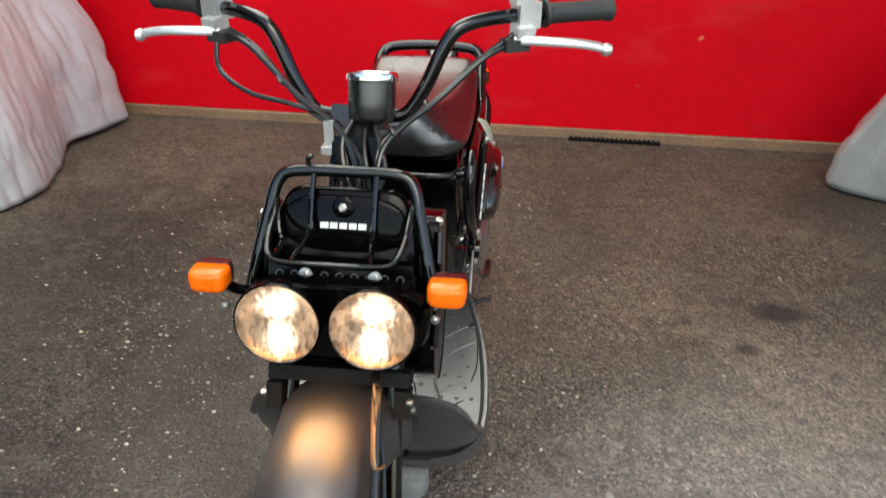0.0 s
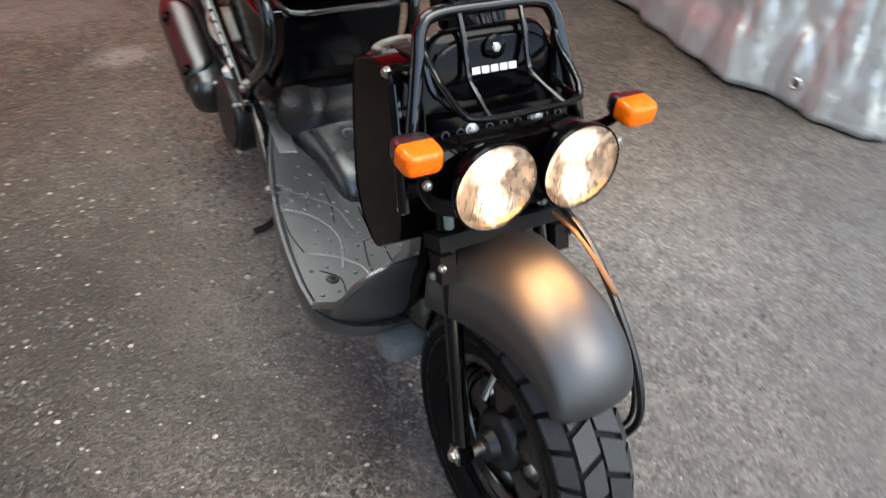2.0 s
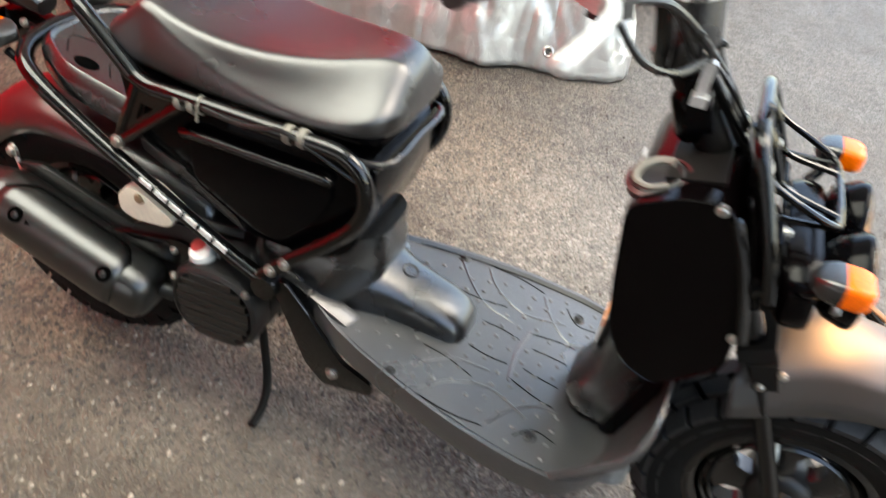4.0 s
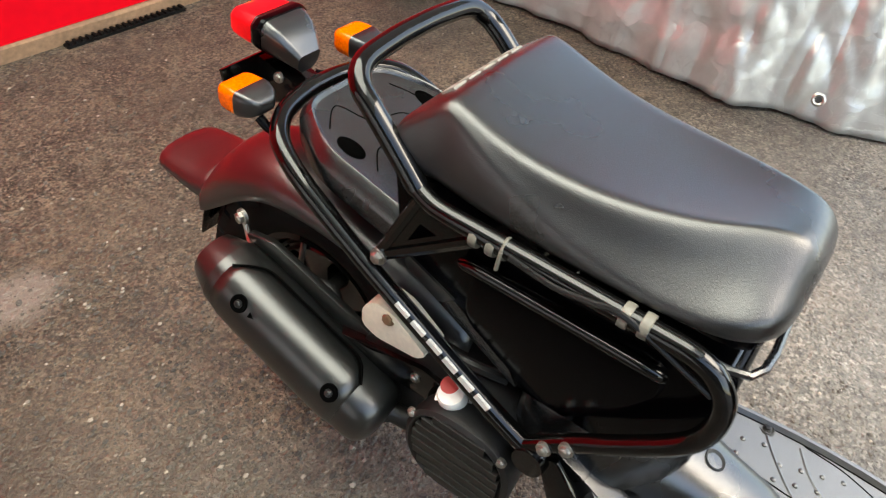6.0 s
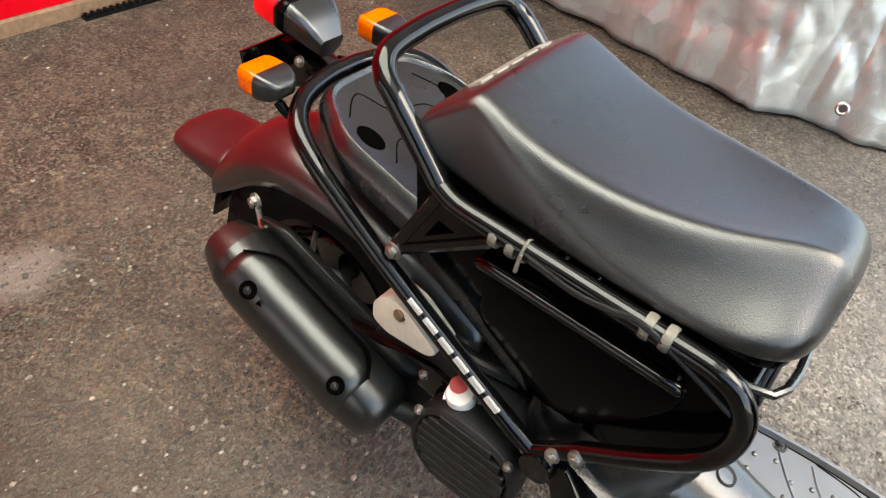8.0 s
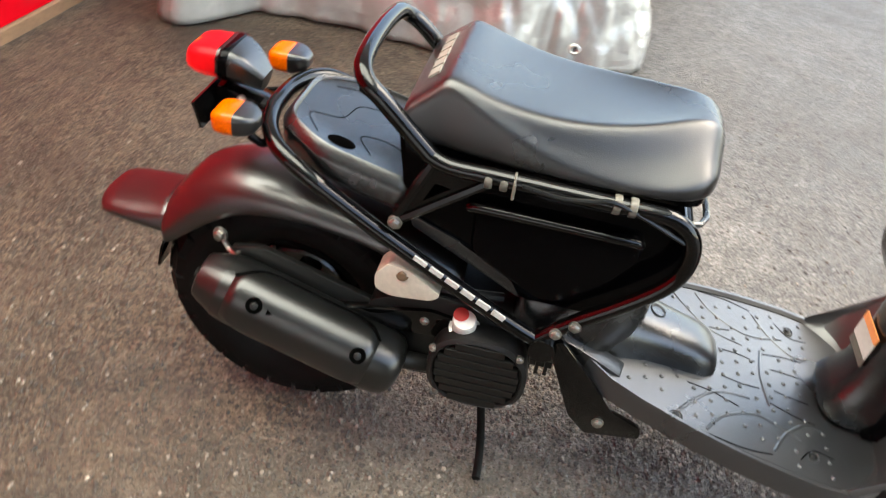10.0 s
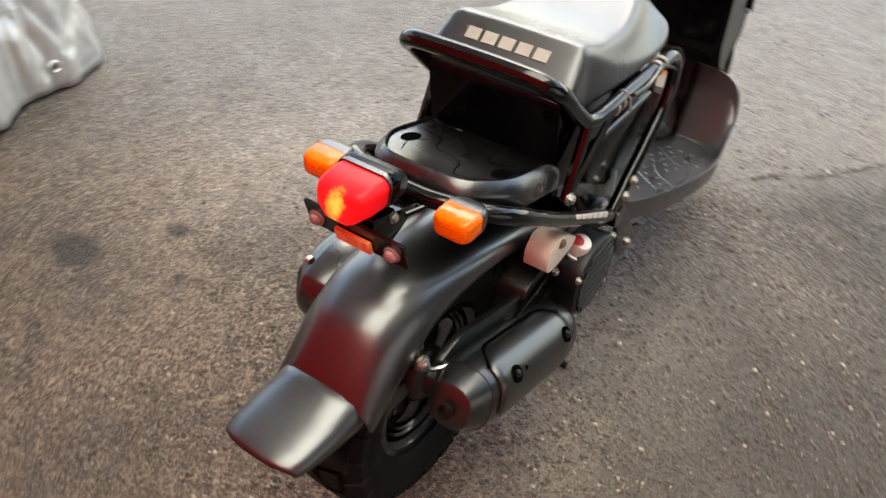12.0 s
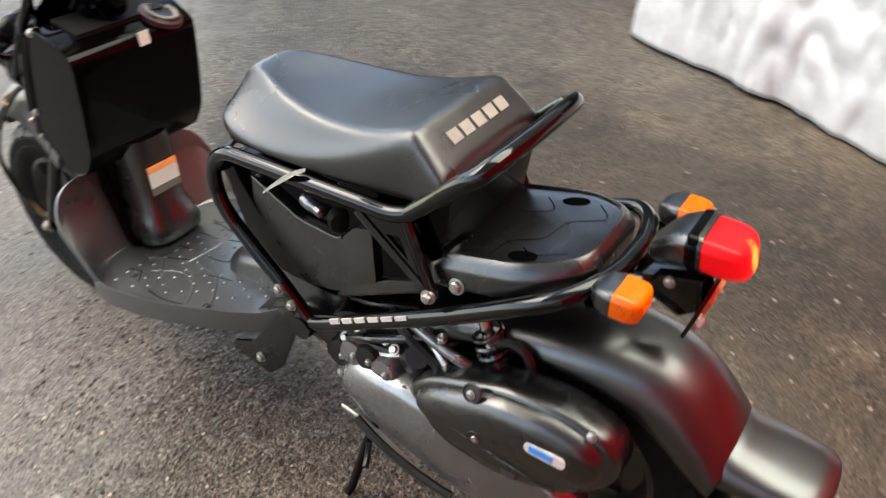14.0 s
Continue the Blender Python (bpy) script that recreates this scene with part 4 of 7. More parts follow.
tube(bm, [(0, 0.175, 0.62), (0, 0.358, 0.890)], 0.022, 16)
P("steering_stem", bm, M_DULL)
for s in (-1, 1):
    bm = bmesh.new()
    block(bm, (0.098 * s, 0.124, 0.53), (0.024, 0.034, 0.042), 0.006, (-20, 0, 0))
    P("fork_bracket", bm, M_DULL)
    bolt((0.112 * s, 0.105, 0.545), (s, -0.3, 0), 0.0045)
    bolt((0.112 * s, 0.125, 0.515), (s, -0.3, 0), 0.0045)


# front fender: an arched shell with deep sides
def front_fender():
    # ridge (y, z), shoulder edge (x, y, z) and lower edge of the side skirt (x, y, z), from the nose to the rear
    stations = [
        ((-0.132, 0.440), (0.048, -0.127, 0.444), (0.058, -0.121, 0.447)), ((-0.142, 0.462), (0.057, -0.131, 0.462), (0.066, -0.117, 0.458)),
        ((-0.141, 0.492), (0.062, -0.122, 0.486), (0.069, -0.106, 0.470)), ((-0.122, 0.528), (0.065, -0.100, 0.512), (0.073, -0.088, 0.482)),
        ((-0.085, 0.556), (0.067, -0.065, 0.532), (0.076, -0.060, 0.488)), ((-0.035, 0.574), (0.069, -0.020, 0.541), (0.079, -0.018, 0.486)),
        ((0.020, 0.582), (0.072, 0.035, 0.538), (0.084, 0.030, 0.475)), ((0.070, 0.578), (0.080, 0.080, 0.525), (0.092, 0.075, 0.461)),
        ((0.115, 0.566), (0.092, 0.120, 0.508), (0.101, 0.110, 0.449)), ((0.150, 0.550), (0.103, 0.157, 0.492), (0.110, 0.144, 0.440))]
    R = smooth_path([(0, *a) for a, _, _ in stations], 4)
    S = smooth_path([b for _, b, _ in stations], 4)
    L = smooth_path([c for _, _, c in stations], 4)
    bm = bmesh.new()
    rows = []
    for r, e, l in zip(R, S, L):
        half = [l, l.lerp(e, 0.45), l.lerp(e, 0.90)]
        for f in (0.97, 0.88, 0.74, 0.56, 0.36, 0.17):
            g = f ** 2.3
            half.append(Vector((e.x * f, r.y + (e.y - r.y) * g, r.z + (e.z - r.z) * g)))
        rows.append([Vector((-p.x, p.y, p.z)) for p in half] + [r] + [p for p in reversed(half)])
    loft(bm, rows, wrap=False, cap=False)
    ob = P("front_fender", bm, M_FENDER, None, "satin black front fender lit warm by the headlights", angle=26)
    sd = ob.modifiers.new("thickness", "SOLIDIFY")
    sd.thickness, sd.offset = 0.004, -1
    return ob


front_fender()

# brake hose along the fender, with its clip
bm = bmesh.new()
tube(bm, [(0.06, 0.16, 0.62), (0.075, 0.06, 0.60), (0.085, -0.02, 0.545), (0.094, -0.10, 0.46), (0.100, -0.13, 0.37), (0.096, -0.09, 0.28), (0.085, -0.03, 0.235)], 0.006, 8)
tube(bm, [(0.05, 0.16, 0.62), (0.07, 0.06, 0.605), (0.092, -0.01, 0.54), (0.104, -0.08, 0.45), (0.108, -0.11, 0.35), (0.100, -0.06, 0.26), (0.085, -0.02, 0.235)], 0.004, 8)
P("brake_hose", bm, M_CABLE)
bm = bmesh.new()
tube(bm, [(0.062, 0.10, 0.60), (0.072, 0.04, 0.588), (0.084, -0.03, 0.548), (0.094, -0.02, 0.535)], 0.0042, 8, flat=0.6)
P("hose_clip", bm, M_BRONZE, None, "bronze hose clip")


# front body cover between the legs and the carrier
def front_cover():
    side = [(0.362, 0.745), (0.352, 0.640), (0.338, 0.548), (0.305, 0.494), (0.255, 0.474), (0.180, 0.545), (0.185, 0.63), (0.218, 0.735), (0.246, 0.782), (0.300, 0.775)]
    outline = rounded(side, 0.018, 3)
    bm = bmesh.new()
    cy, cz = 0.27, 0.63
    rows = []
    for x, k in ((-0.1365, 0.972), (-0.1380, 0.985), (-0.1365, 0.996), (-0.120, 1.0), (0.120, 1.0), (0.1365, 0.996), (0.1380, 0.985), (0.1365, 0.972)):
        rows.append([Vector((x, cy + (u - cy) * k, cz + (v - cz) * k)) for u, v in outline])
    loft(bm, rows)
    P("front_cover", bm, M_COVER, None, "glossy black front body cover", angle=30)
    for s in (-1, 1):
        bolt((0.1365 * s, 0.255, 0.772), (s, 0, 0), 0.006)
        bolt((0.1365 * s, 0.185, 0.598), (s, 0, 0), 0.006)
        bm = bmesh.new()
        tube(bm, [(0.139 * s, 0.175, 0.60), (0.139 * s, 0.205, 0.70), (0.137 * s, 0.235, 0.765)], 0.006, 8, flat=1.4)
        P("cover_trim", bm, M_FRAME, None, "narrow trim strip")
    # column down to the footboard
    bm = bmesh.new()
    rows = []
    for z, w, y0, y1 in ((0.285, 0.066, 0.215, 0.358), (0.300, 0.074, 0.215, 0.372), (0.325, 0.075, 0.220, 0.376), (0.350, 0.068, 0.228, 0.366), (0.38, 0.061, 0.235, 0.352), (0.45, 0.058, 0.235, 0.344), (0.53, 0.060, 0.225, 0.338)):
        rows.append([Vector((u, v, z)) for u, v in rounded([(-w, y0), (w, y0), (w * 0.92, y1), (-w * 0.92, y1)], 0.048, 6)])
    loft(bm, rows)
    P("column_cover", bm, M_MATTE, angle=50)
    bm = bmesh.new()
    block(bm, (0.0, 0.3475, 0.468), (0.072, 0.003, 0.014), 0.001, (4, 0, 0))
    lab = P("warning_label", bm, M_LABEL_O, None, "orange and white warning label")
    bm = bmesh.new()
    block(bm, (0.0, 0.3485, 0.444), (0.072, 0.003, 0.033), 0.001, (4, 0, 0))
    P("label_field", bm, M_DECAL, lab)
    bm = bmesh.new()
    block(bm, (0.0, 0.3495, 0.418), (0.072, 0.003, 0.015), 0.001, (4, 0, 0))
    for k in range(3):
        block(bm, (0.0, 0.3510, 0.422 - 0.004 * k), (0.06 - 0.012 * k, 0.002, 0.0016))
    P("label_field", bm, M_CLAMP, lab)
    # top deck: fuel cap, lock and red tag
    bm = bmesh.new()
    block(bm, (0, 0.292, 0.772), (0.19, 0.07, 0.014), 0.006, (-12, 0, 0))
    P("top_deck", bm, M_DULL)
    bm = bmesh.new()
    lathe(bm, [(0.034, 0), (0.034, 0.008), (0.029, 0.011), (0.022, 0.008), (0.0, 0.008)], 28, (-0.082, 0.334, 0.757), (-0.2, 0.35, 1))
    cap = P("fuel_cap", bm, M_ENGINE, None, "dull round fuel cap in a dark red ring")
    bm = bmesh.new()
    lathe(bm, [(0.041, -0.004), (0.041, 0.006), (0.035, 0.008), (0.035, 0)], 28, (-0.082, 0.334, 0.757), (-0.2, 0.35, 1), cap=False)
    P("cap_ring", bm, M_CAPRING, cap)
    bm = bmesh.new()
    turn = Vector((0, 0, 1)).rotation_difference(Vector((-0.2, 0.35, 1)).normalized())
    tube(bm, [Vector((-0.082, 0.334, 0.757)) + turn @ Vector((0.027 * math.cos(w), 0.027 * math.sin(w), 0.011)) for w in [radians(-40 + 23 * k) for k in range(12)]], 0.0058, 8, 3, flat=0.7)
    P("cap_grip", bm, M_CLAMP, cap, "pale curved grip")
    bm = bmesh.new()
    block(bm, (0.03, 0.285, 0.786), (0.03, 0.02, 0.03), 0.004, (-20, 0, 10))
    P("key_lock", bm, M_BOX, None, "black key lock")
    bm = bmesh.new()
    block(bm, (-0.015, 0.3635, 0.741), (0.024, 0.003, 0.026), 0.001, (3, 0, 4))
    P("deck_label", bm, M_DECAL, None, "small white label")


front_cover()


# front panel with its oval lid
def front_panel():
    bm = bmesh.new()
    rows = []
    for d, k in ((0.0, 1.0), (-0.008, 0.985), (-0.011, 0.95)):
        rows.append([Vector((u * k, 0.218 + d + (v - 0.765) * 0.35 * k, 0.757 + (v - 0.765) * k)) for u, v in rounded([(-0.115, 0.63), (0.115, 0.63), (0.108, 0.79), (0.085, 0.835), (-0.085, 0.835), (-0.108, 0.79)], 0.03, 4)])
    loft(bm, rows)
    panel = P("front_panel", bm, M_COVER, None, "dark glossy front panel with an oval lid")
    bm = bmesh.new()
    rows = []
    for d, k in ((0.0, 1.0), (-0.007, 0.97), (-0.009, 0.90)):
        rows.append([Vector((0.093 * k * math.copysign(abs(math.cos(a)) ** 0.6, math.cos(a)), 0.2105 + d + 0.038 * k * 0.35 * math.sin(a) + 0.0085, 0.780 + 0.040 * k * math.copysign(abs(math.sin(a)) ** 0.75, math.sin(a)))) for a in [2 * math.pi * i / 40 for i in range(40)]])
    loft(bm, rows)
    lid = P("oval_lid", bm, M_BOX, panel)
    for k, (x, w) in enumerate(((-0.030, 0.013), (-0.015, 0.012), (0.0, 0.012), (0.015, 0.012), (0.030, 0.013))):
        bm = bmesh.new()
        block(bm, (x * 0.95, 0.2075, 0.780), (w * 0.95, 0.002, 0.009), 0.0005, (-19, 0, 0))
        P("logo_bar", bm, M_DECAL, lid, "pale lettering bar")
    bolt((0, 0.214, 0.807), (0, -1, 0.25), 0.007, lid)
    bm = bmesh.new()
    lathe(bm, [(0.016, 0), (0.016, 0.006), (0.012, 0.008)], 20, (0, 0.218, 0.806), (0, -1, 0.3))
    P("lock_boss", bm, M_BOX, panel)
    # perforated bracket strip
    bm = bmesh.new()
    block(bm, (0, 0.172, 0.716), (0.215, 0.006, 0.040), 0.002, (-19, 0, 0))
    strip = P("bracket_strip", bm, M_BOX)
    for k in range(9):
        x = -0.09 + 0.0225 * k
        bm = bmesh.new()
        lathe(bm, [(0.0042, 0), (0.0065, 0.0005), (0.0065, 0.002), (0.0042, 0.002)], 14, (x, 0.1685, 0.7165), (0, -1, 0.33), cap=False)
        P("strip_hole", bm, M_DARKTEXT, strip)
    for x in (-0.051, 0.053):
        bolt((x, 0.1665, 0.7175), (0, -1, 0.33), 0.0075)


front_panel()


# headlights and their bezel
def headlights():
    bm = bmesh.new()
    out = rounded([(-0.138, 0.635), (-0.06, 0.612), (0.06, 0.612), (0.138, 0.635), (0.140, 0.700), (0.10, 0.722), (-0.10, 0.722), (-0.140, 0.700)], 0.03, 4)
    rows = []
    for y, k in ((0.160, 0.92), (0.150, 1.0), (0.128, 1.0), (0.120, 0.97)):
        rows.append([Vector((u * k, y + (v - 0.69) * 0.12, 0.69 + (v - 0.69) * k)) for u, v in out])
    loft(bm, rows)
    P("headlight_bezel", bm, M_COVER, None, "dark moulded bezel behind the headlights")
    ax = Vector((0, -1, 0.10)).normalized()
    for s in (-1, 1):
        c = Vector((0.0665 * s, 0.072, 0.691))
        bm = bmesh.new()
        lathe(bm, [(0.030, -0.05), (0.052, -0.030), (0.0612, -0.008), (0.0620, 0.001), (0.0608, 0.003), (0.0594, 0.002), (0.0590, -0.004)], 44, c, ax, cap=False)
        head = P("headlight", bm, M_BOX, None, "round lit headlight with a clear lens")
        bm = bmesh.new()
        lathe(bm, [(0.0590, 0.002), (0.052, -0.003), (0.040, -0.009), (0.024, -0.014), (0.010, -0.017), (0.0, -0.018)], 40, c, ax, cap=False)
        P("reflector", bm, M_LAMP, head, "bright reflector bowl")
        bm = bmesh.new()
        lathe(bm, [(0.0, 0.0), (0.010, -0.003), (0.014, -0.014), (0.010, -0.026), (0.0, -0.03)], 16, c + ax * -0.004 + Vector((0, 0, 0.016)), ax, cap=False)
        P("bulb", bm, M_BULB, head, "glowing bulb")
        bm = bmesh.new()
        lathe(bm, [(0.0, 0.0), (0.016, -0.004), (0.018, -0.012), (0.0, -0.016)], 16, c + ax * -0.008 + Vector((0, 0, -0.030)), ax, cap=False)
        P("bulb_glow", bm, M_BULB, head)
        bm = bmesh.new()
        lathe(bm, [(0.0590, 0.0), (0.056, 0.005), (0.045, 0.011), (0.030, 0.015), (0.015, 0.017), (0.0, 0.0175)], 40, c, ax, cap=False)
        lens = P("lens", bm, M_GLASS, head, "clear glass lens")
        lens.visible_shadow = False
        bm = bmesh.new()
        for k in range(-4, 5):
            xx = 0.0115 * k
            rr = math.sqrt(max(0, 0.053 ** 2 - xx ** 2))
            tube(bm, [c + Vector((xx, -0.002, -rr)), c + Vector((xx, -0.004, -rr * 0.55)), c + Vector((xx, -0.005, -rr * 0.15))], 0.0011, 5)
        P("lens_rib", bm, M_LAMP, head)
        glow = bpy.data.lights.new("headlight_lamp", "SPOT")
        glow.energy, glow.color, glow.shadow_soft_size = 2.0, (1.0, 0.46, 0.15), 0.09
        glow.spot_size, glow.spot_blend = radians(150), 0.7
        gl = new("headlight_lamp", glow)
        gl.matrix_world = look(c + ax * 0.022, c + ax * 0.022 + Vector((0, -0.5, -1.0)))
        gl.parent = head
        bm = bmesh.new()
        tube(bm, [c + Vector((0, 0.05, 0)), (0.06 * s, 0.16, 0.68)], 0.022, 12)
        P("headlight_mount", bm, M_BOX)


headlights()


def turn_signal(name, at, facing, size=(0.058, 0.05, 0.052)):
    """Amber lens on a dark shell; facing is -1 to the front, +1 to the rear."""
    w, d, h = size
    x, y, z = at
    bm = bmesh.new()
    rows = []
    for k, (t, s) in enumerate(((-0.25, 0.97), (-0.19, 1.0), (0.50, 0.995), (0.80, 0.96), (1.02, 0.88), (1.15, 0.75), (1.21, 0.55), (1.225, 0.3))):
        rows.append([Vector((x + u * s, y + facing * (t - 0.3) * d * 0.75, z + v * s)) for u, v in rounded([(-w / 2, -h / 2), (w / 2, -h / 2), (w / 2, h * 0.32), (w * 0.42, h / 2), (-w * 0.42, h / 2), (-w / 2, h * 0.32)], 0.012, 4)])
    loft(bm, rows)
    lens = P(name, bm, M_AMBER, None, "amber turn signal in a dark shell")
    bm = bmesh.new()
    rows = []
    for t, s in ((-0.25, 1.02), (-0.45, 1.0), (-0.8, 0.84), (-1.05, 0.55), (-1.15, 0.3)):
        rows.append([Vector((x + u * s, y + facing * (t * 0.036 - 0.003), z + v * s)) for u, v in rounded([(-w / 2, -h / 2), (w / 2, -h / 2), (w / 2, h * 0.32), (w * 0.42, h / 2), (-w * 0.42, h / 2), (-w / 2, h * 0.32)], 0.012, 4)])
    loft(bm, rows)
    P("shell", bm, M_MATTE, lens)
    # moulded steps of the lens face
    for v in (-0.14, 0.0, 0.14):
        bm = bmesh.new()
        block(bm, (x, y + facing * d * 0.675, z + v * h), (w * 0.40, 0.0022, h * 0.06), 0.0007)
        P("lens_rib", bm, M_AMBER, lens)
    return lens


for s in (-1, 1):
    turn_signal("turn_signal", (0.166 * s, 0.100, 0.742), -1, (0.054, 0.030, 0.033))
    bm = bmesh.new()
    tube(bm, [(0.158 * s, 0.118, 0.728), (0.145 * s, 0.135, 0.705), (0.12 * s, 0.15, 0.695)], 0.008, 10)
    P("signal_stalk", bm, M_BOX)
    bolt((0.150 * s, 0.100, 0.697), (0, -1, 0), 0.0048)
    turn_signal("turn_signal", (0.112 * s, 1.396, 0.692), 1, (0.059, 0.036, 0.036))
    bm = bmesh.new()
    tube(bm, [(0.112 * s, 1.37, 0.668), (0.108 * s, 1.352, 0.655), (0.09 * s, 1.338, 0.655)], 0.007, 10)
    P("signal_stalk", bm, M_BOX)


# front carrier
def carrier():
    bm = bmesh.new()
    tube(bm, [(-0.140, 0.168, 0.672), (-0.130, 0.185, 0.725), (-0.113, 0.215, 0.795), (-0.102, 0.234, 0.834), (-0.078, 0.241, 0.850), (0, 0.242, 0.852), (0.078, 0.241, 0.850), (0.102, 0.234, 0.834), (0.113, 0.215, 0.795), (0.130, 0.185, 0.725), (0.140, 0.168, 0.672)], 0.0095, 12, 5)
    frame_ob = P("front_carrier", bm, M_FRAME, None, "glossy black tubular front carrier")
    bm = bmesh.new()
    tube(bm, [(-0.104, 0.228, 0.818), (-0.100, 0.205, 0.800), (-0.098, 0.165, 0.782), (-0.090, 0.132, 0.768), (-0.070, 0.122, 0.762), (0, 0.120, 0.761), (0.070, 0.122, 0.762), (0.090, 0.132, 0.768), (0.098, 0.165, 0.782), (0.100, 0.205, 0.800), (0.104, 0.228, 0.818)], 0.0048, 9, 5)
    P("carrier_loop", bm, M_FRAME, frame_ob)
    for x in (-0.047, 0.047):
        bm = bmesh.new()
        tube(bm, [(x, 0.236, 0.848), (x, 0.218, 0.822), (x, 0.203, 0.793), (x * 1.02, 0.186, 0.774), (x * 1.2, 0.122, 0.762)], 0.0042, 8, 4)
        P("carrier_bar", bm, M_FRAME, frame_ob)
    for x in (-0.085, 0.085):
        bm = bmesh.new()
        tube(bm, [(x * 1.2, 0.226, 0.812), (x * 1.15, 0.206, 0.772), (x * 1.05, 0.185, 0.758), (x, 0.124, 0.763)], 0.0042, 8, 4)
        P("carrier_bar", bm, M_FRAME, frame_ob)
    bm = bmesh.new()
    tube(bm, [(-0.055, 0.241, 0.856), (-0.055, 0.241, 0.872), (-0.048, 0.241, 0.874)], 0.004, 8)
    P("carrier_hook", bm, M_FRAME, frame_ob)
    for s in (-1, 1):
        bm = bmesh.new()
        tube(bm, [(0.137 * s, 0.172, 0.69), (0.128 * s, 0.20, 0.66), (0.12 * s, 0.24, 0.62)], 0.008, 8)
        P("carrier_stay", bm, M_FRAME, frame_ob)


carrier()


# handlebar group
def handlebar():
    cx = -0.003
    bm = bmesh.new()
    half = [(0.0, 0.368, 0.899), (0.047, 0.370, 0.897), (0.076, 0.373, 0.905), (0.103, 0.377, 0.946), (0.127, 0.386, 0.998), (0.148, 0.395, 1.028), (0.182, 0.416, 1.039), (0.241, 0.451, 1.042), (0.379, 0.521, 1.041)]
    pts = [(cx - x, y, z) for x, y, z in reversed(half[1:])] + [(cx + x, y, z) for x, y, z in half]
    tube(bm, pts, 0.0112, 14, 6)
    bar = P("handlebar", bm, M_FRAME, None, "black raised handlebar")
    bm = bmesh.new()
    block(bm, (cx, 0.366, 0.894), (0.085, 0.04, 0.034), 0.008, (-26, 0, 0))
    P("bar_clamp", bm, M_FRAME, bar)
    bolt((cx, 0.343, 0.897), (0, -1, 0.4), 0.008, bar)
    for s in (-1, 1):
        bm = bmesh.new()
        a, b = Vector((cx + 0.276 * s, 0.469, 1.042)), Vector((cx + 0.388 * s, 0.527, 1.041))
        d = (b - a)
        lathe(bm, [(0.0, 0.0), (0.021, 0.0), (0.022, 0.006), (0.0165, 0.010)] + [(0.0158 + 0.0009 * (k % 2), 0.012 + 0.0052 * k) for k in range(20)] + [(0.0185, 0.117), (0.0185, 0.123), (0.010, 0.125)], 20, a, d)
        P("grip", bm, M_GRIP, bar, "ribbed black rubber grip")
        bm = bmesh.new()
        block(bm, (cx + 0.250 * s, 0.454, 1.044), (0.036, 0.036, 0.040), 0.010, (0, 0, 28 * s))
        block(bm, (cx + 0.247 * s, 0.432, 1.018), (0.030, 0.030, 0.026), 0.008, (10, 0, 28 * s))
        block(bm, (cx + 0.243 * s, 0.445, 1.068), (0.030, 0.026, 0.014), 0.004, (0, 0, 28 * s))
        sw = P("switch_housing", bm, M_ALU, bar, "silver switch housing and lever perch")
        bm = bmesh.new()
        block(bm, (cx + 0.236 * s, 0.421, 1.003), (0.04, 0.026, 0.018), 0.006, (0, 0, 28 * s))
        P("lever_boot", bm, M_GRIP, sw)
        bm = bmesh.new()
        tube(bm, [(cx + 0.236 * s, 0.420, 1.010), (cx + 0.281 * s, 0.413, 1.011), (cx + 0.330 * s, 0.416, 1.009), (cx + 0.363 * s, 0.424, 1.003), (cx + 0.373 * s, 0.428, 0.999)], 0.0078, 10, 5, flat=0.75)
        lathe(bm, [(0.0, -0.010), (0.008, -0.007), (0.0105, 0.0), (0.008, 0.007), (0.0, 0.010)], 14, (cx + 0.377 * s, 0.429, 0.998), (1, 0.3, 0), cap=False)
        P("brake_lever", bm, M_ALU, sw, "silver brake lever with a ball end")
    # speedometer
    ax = Vector((0, 0.22, 1)).normalized()
    base = Vector((0.0185, 0.350, 0.897))
    bm = bmesh.new()
    lathe(bm, [(0.012, -0.012), (0.031, -0.004), (0.0360, 0.004), (0.0368, 0.03), (0.0372, 0.061)], 36, base, ax)
    meter = P("speedometer", bm, M_MATTE, None, "round black speedometer with a chrome rim")
    bm = bmesh.new()
    lathe(bm, [(0.0372, 0.059), (0.0404, 0.061), (0.0410, 0.067), (0.0383, 0.072), (0.0352, 0.070), (0.0352, 0.063)], 36, base, ax, cap=False)
    P("meter_rim", bm, M_CHROME, meter)
    bm = bmesh.new()
    lathe(bm, [(0.0, 0.0645), (0.0352, 0.0645), (0.0352, 0.066), (0.0, 0.066)], 30, base, ax, cap=False)
    P("dial", bm, M_DARKTEXT, meter)
    bm = bmesh.new()
    lathe(bm, [(0.0352, 0.0685), (0.02, 0.0702), (0.0, 0.0708)], 30, base, ax, cap=False)
    P("meter_glass", bm, M_GLASS, meter).visible_shadow = False
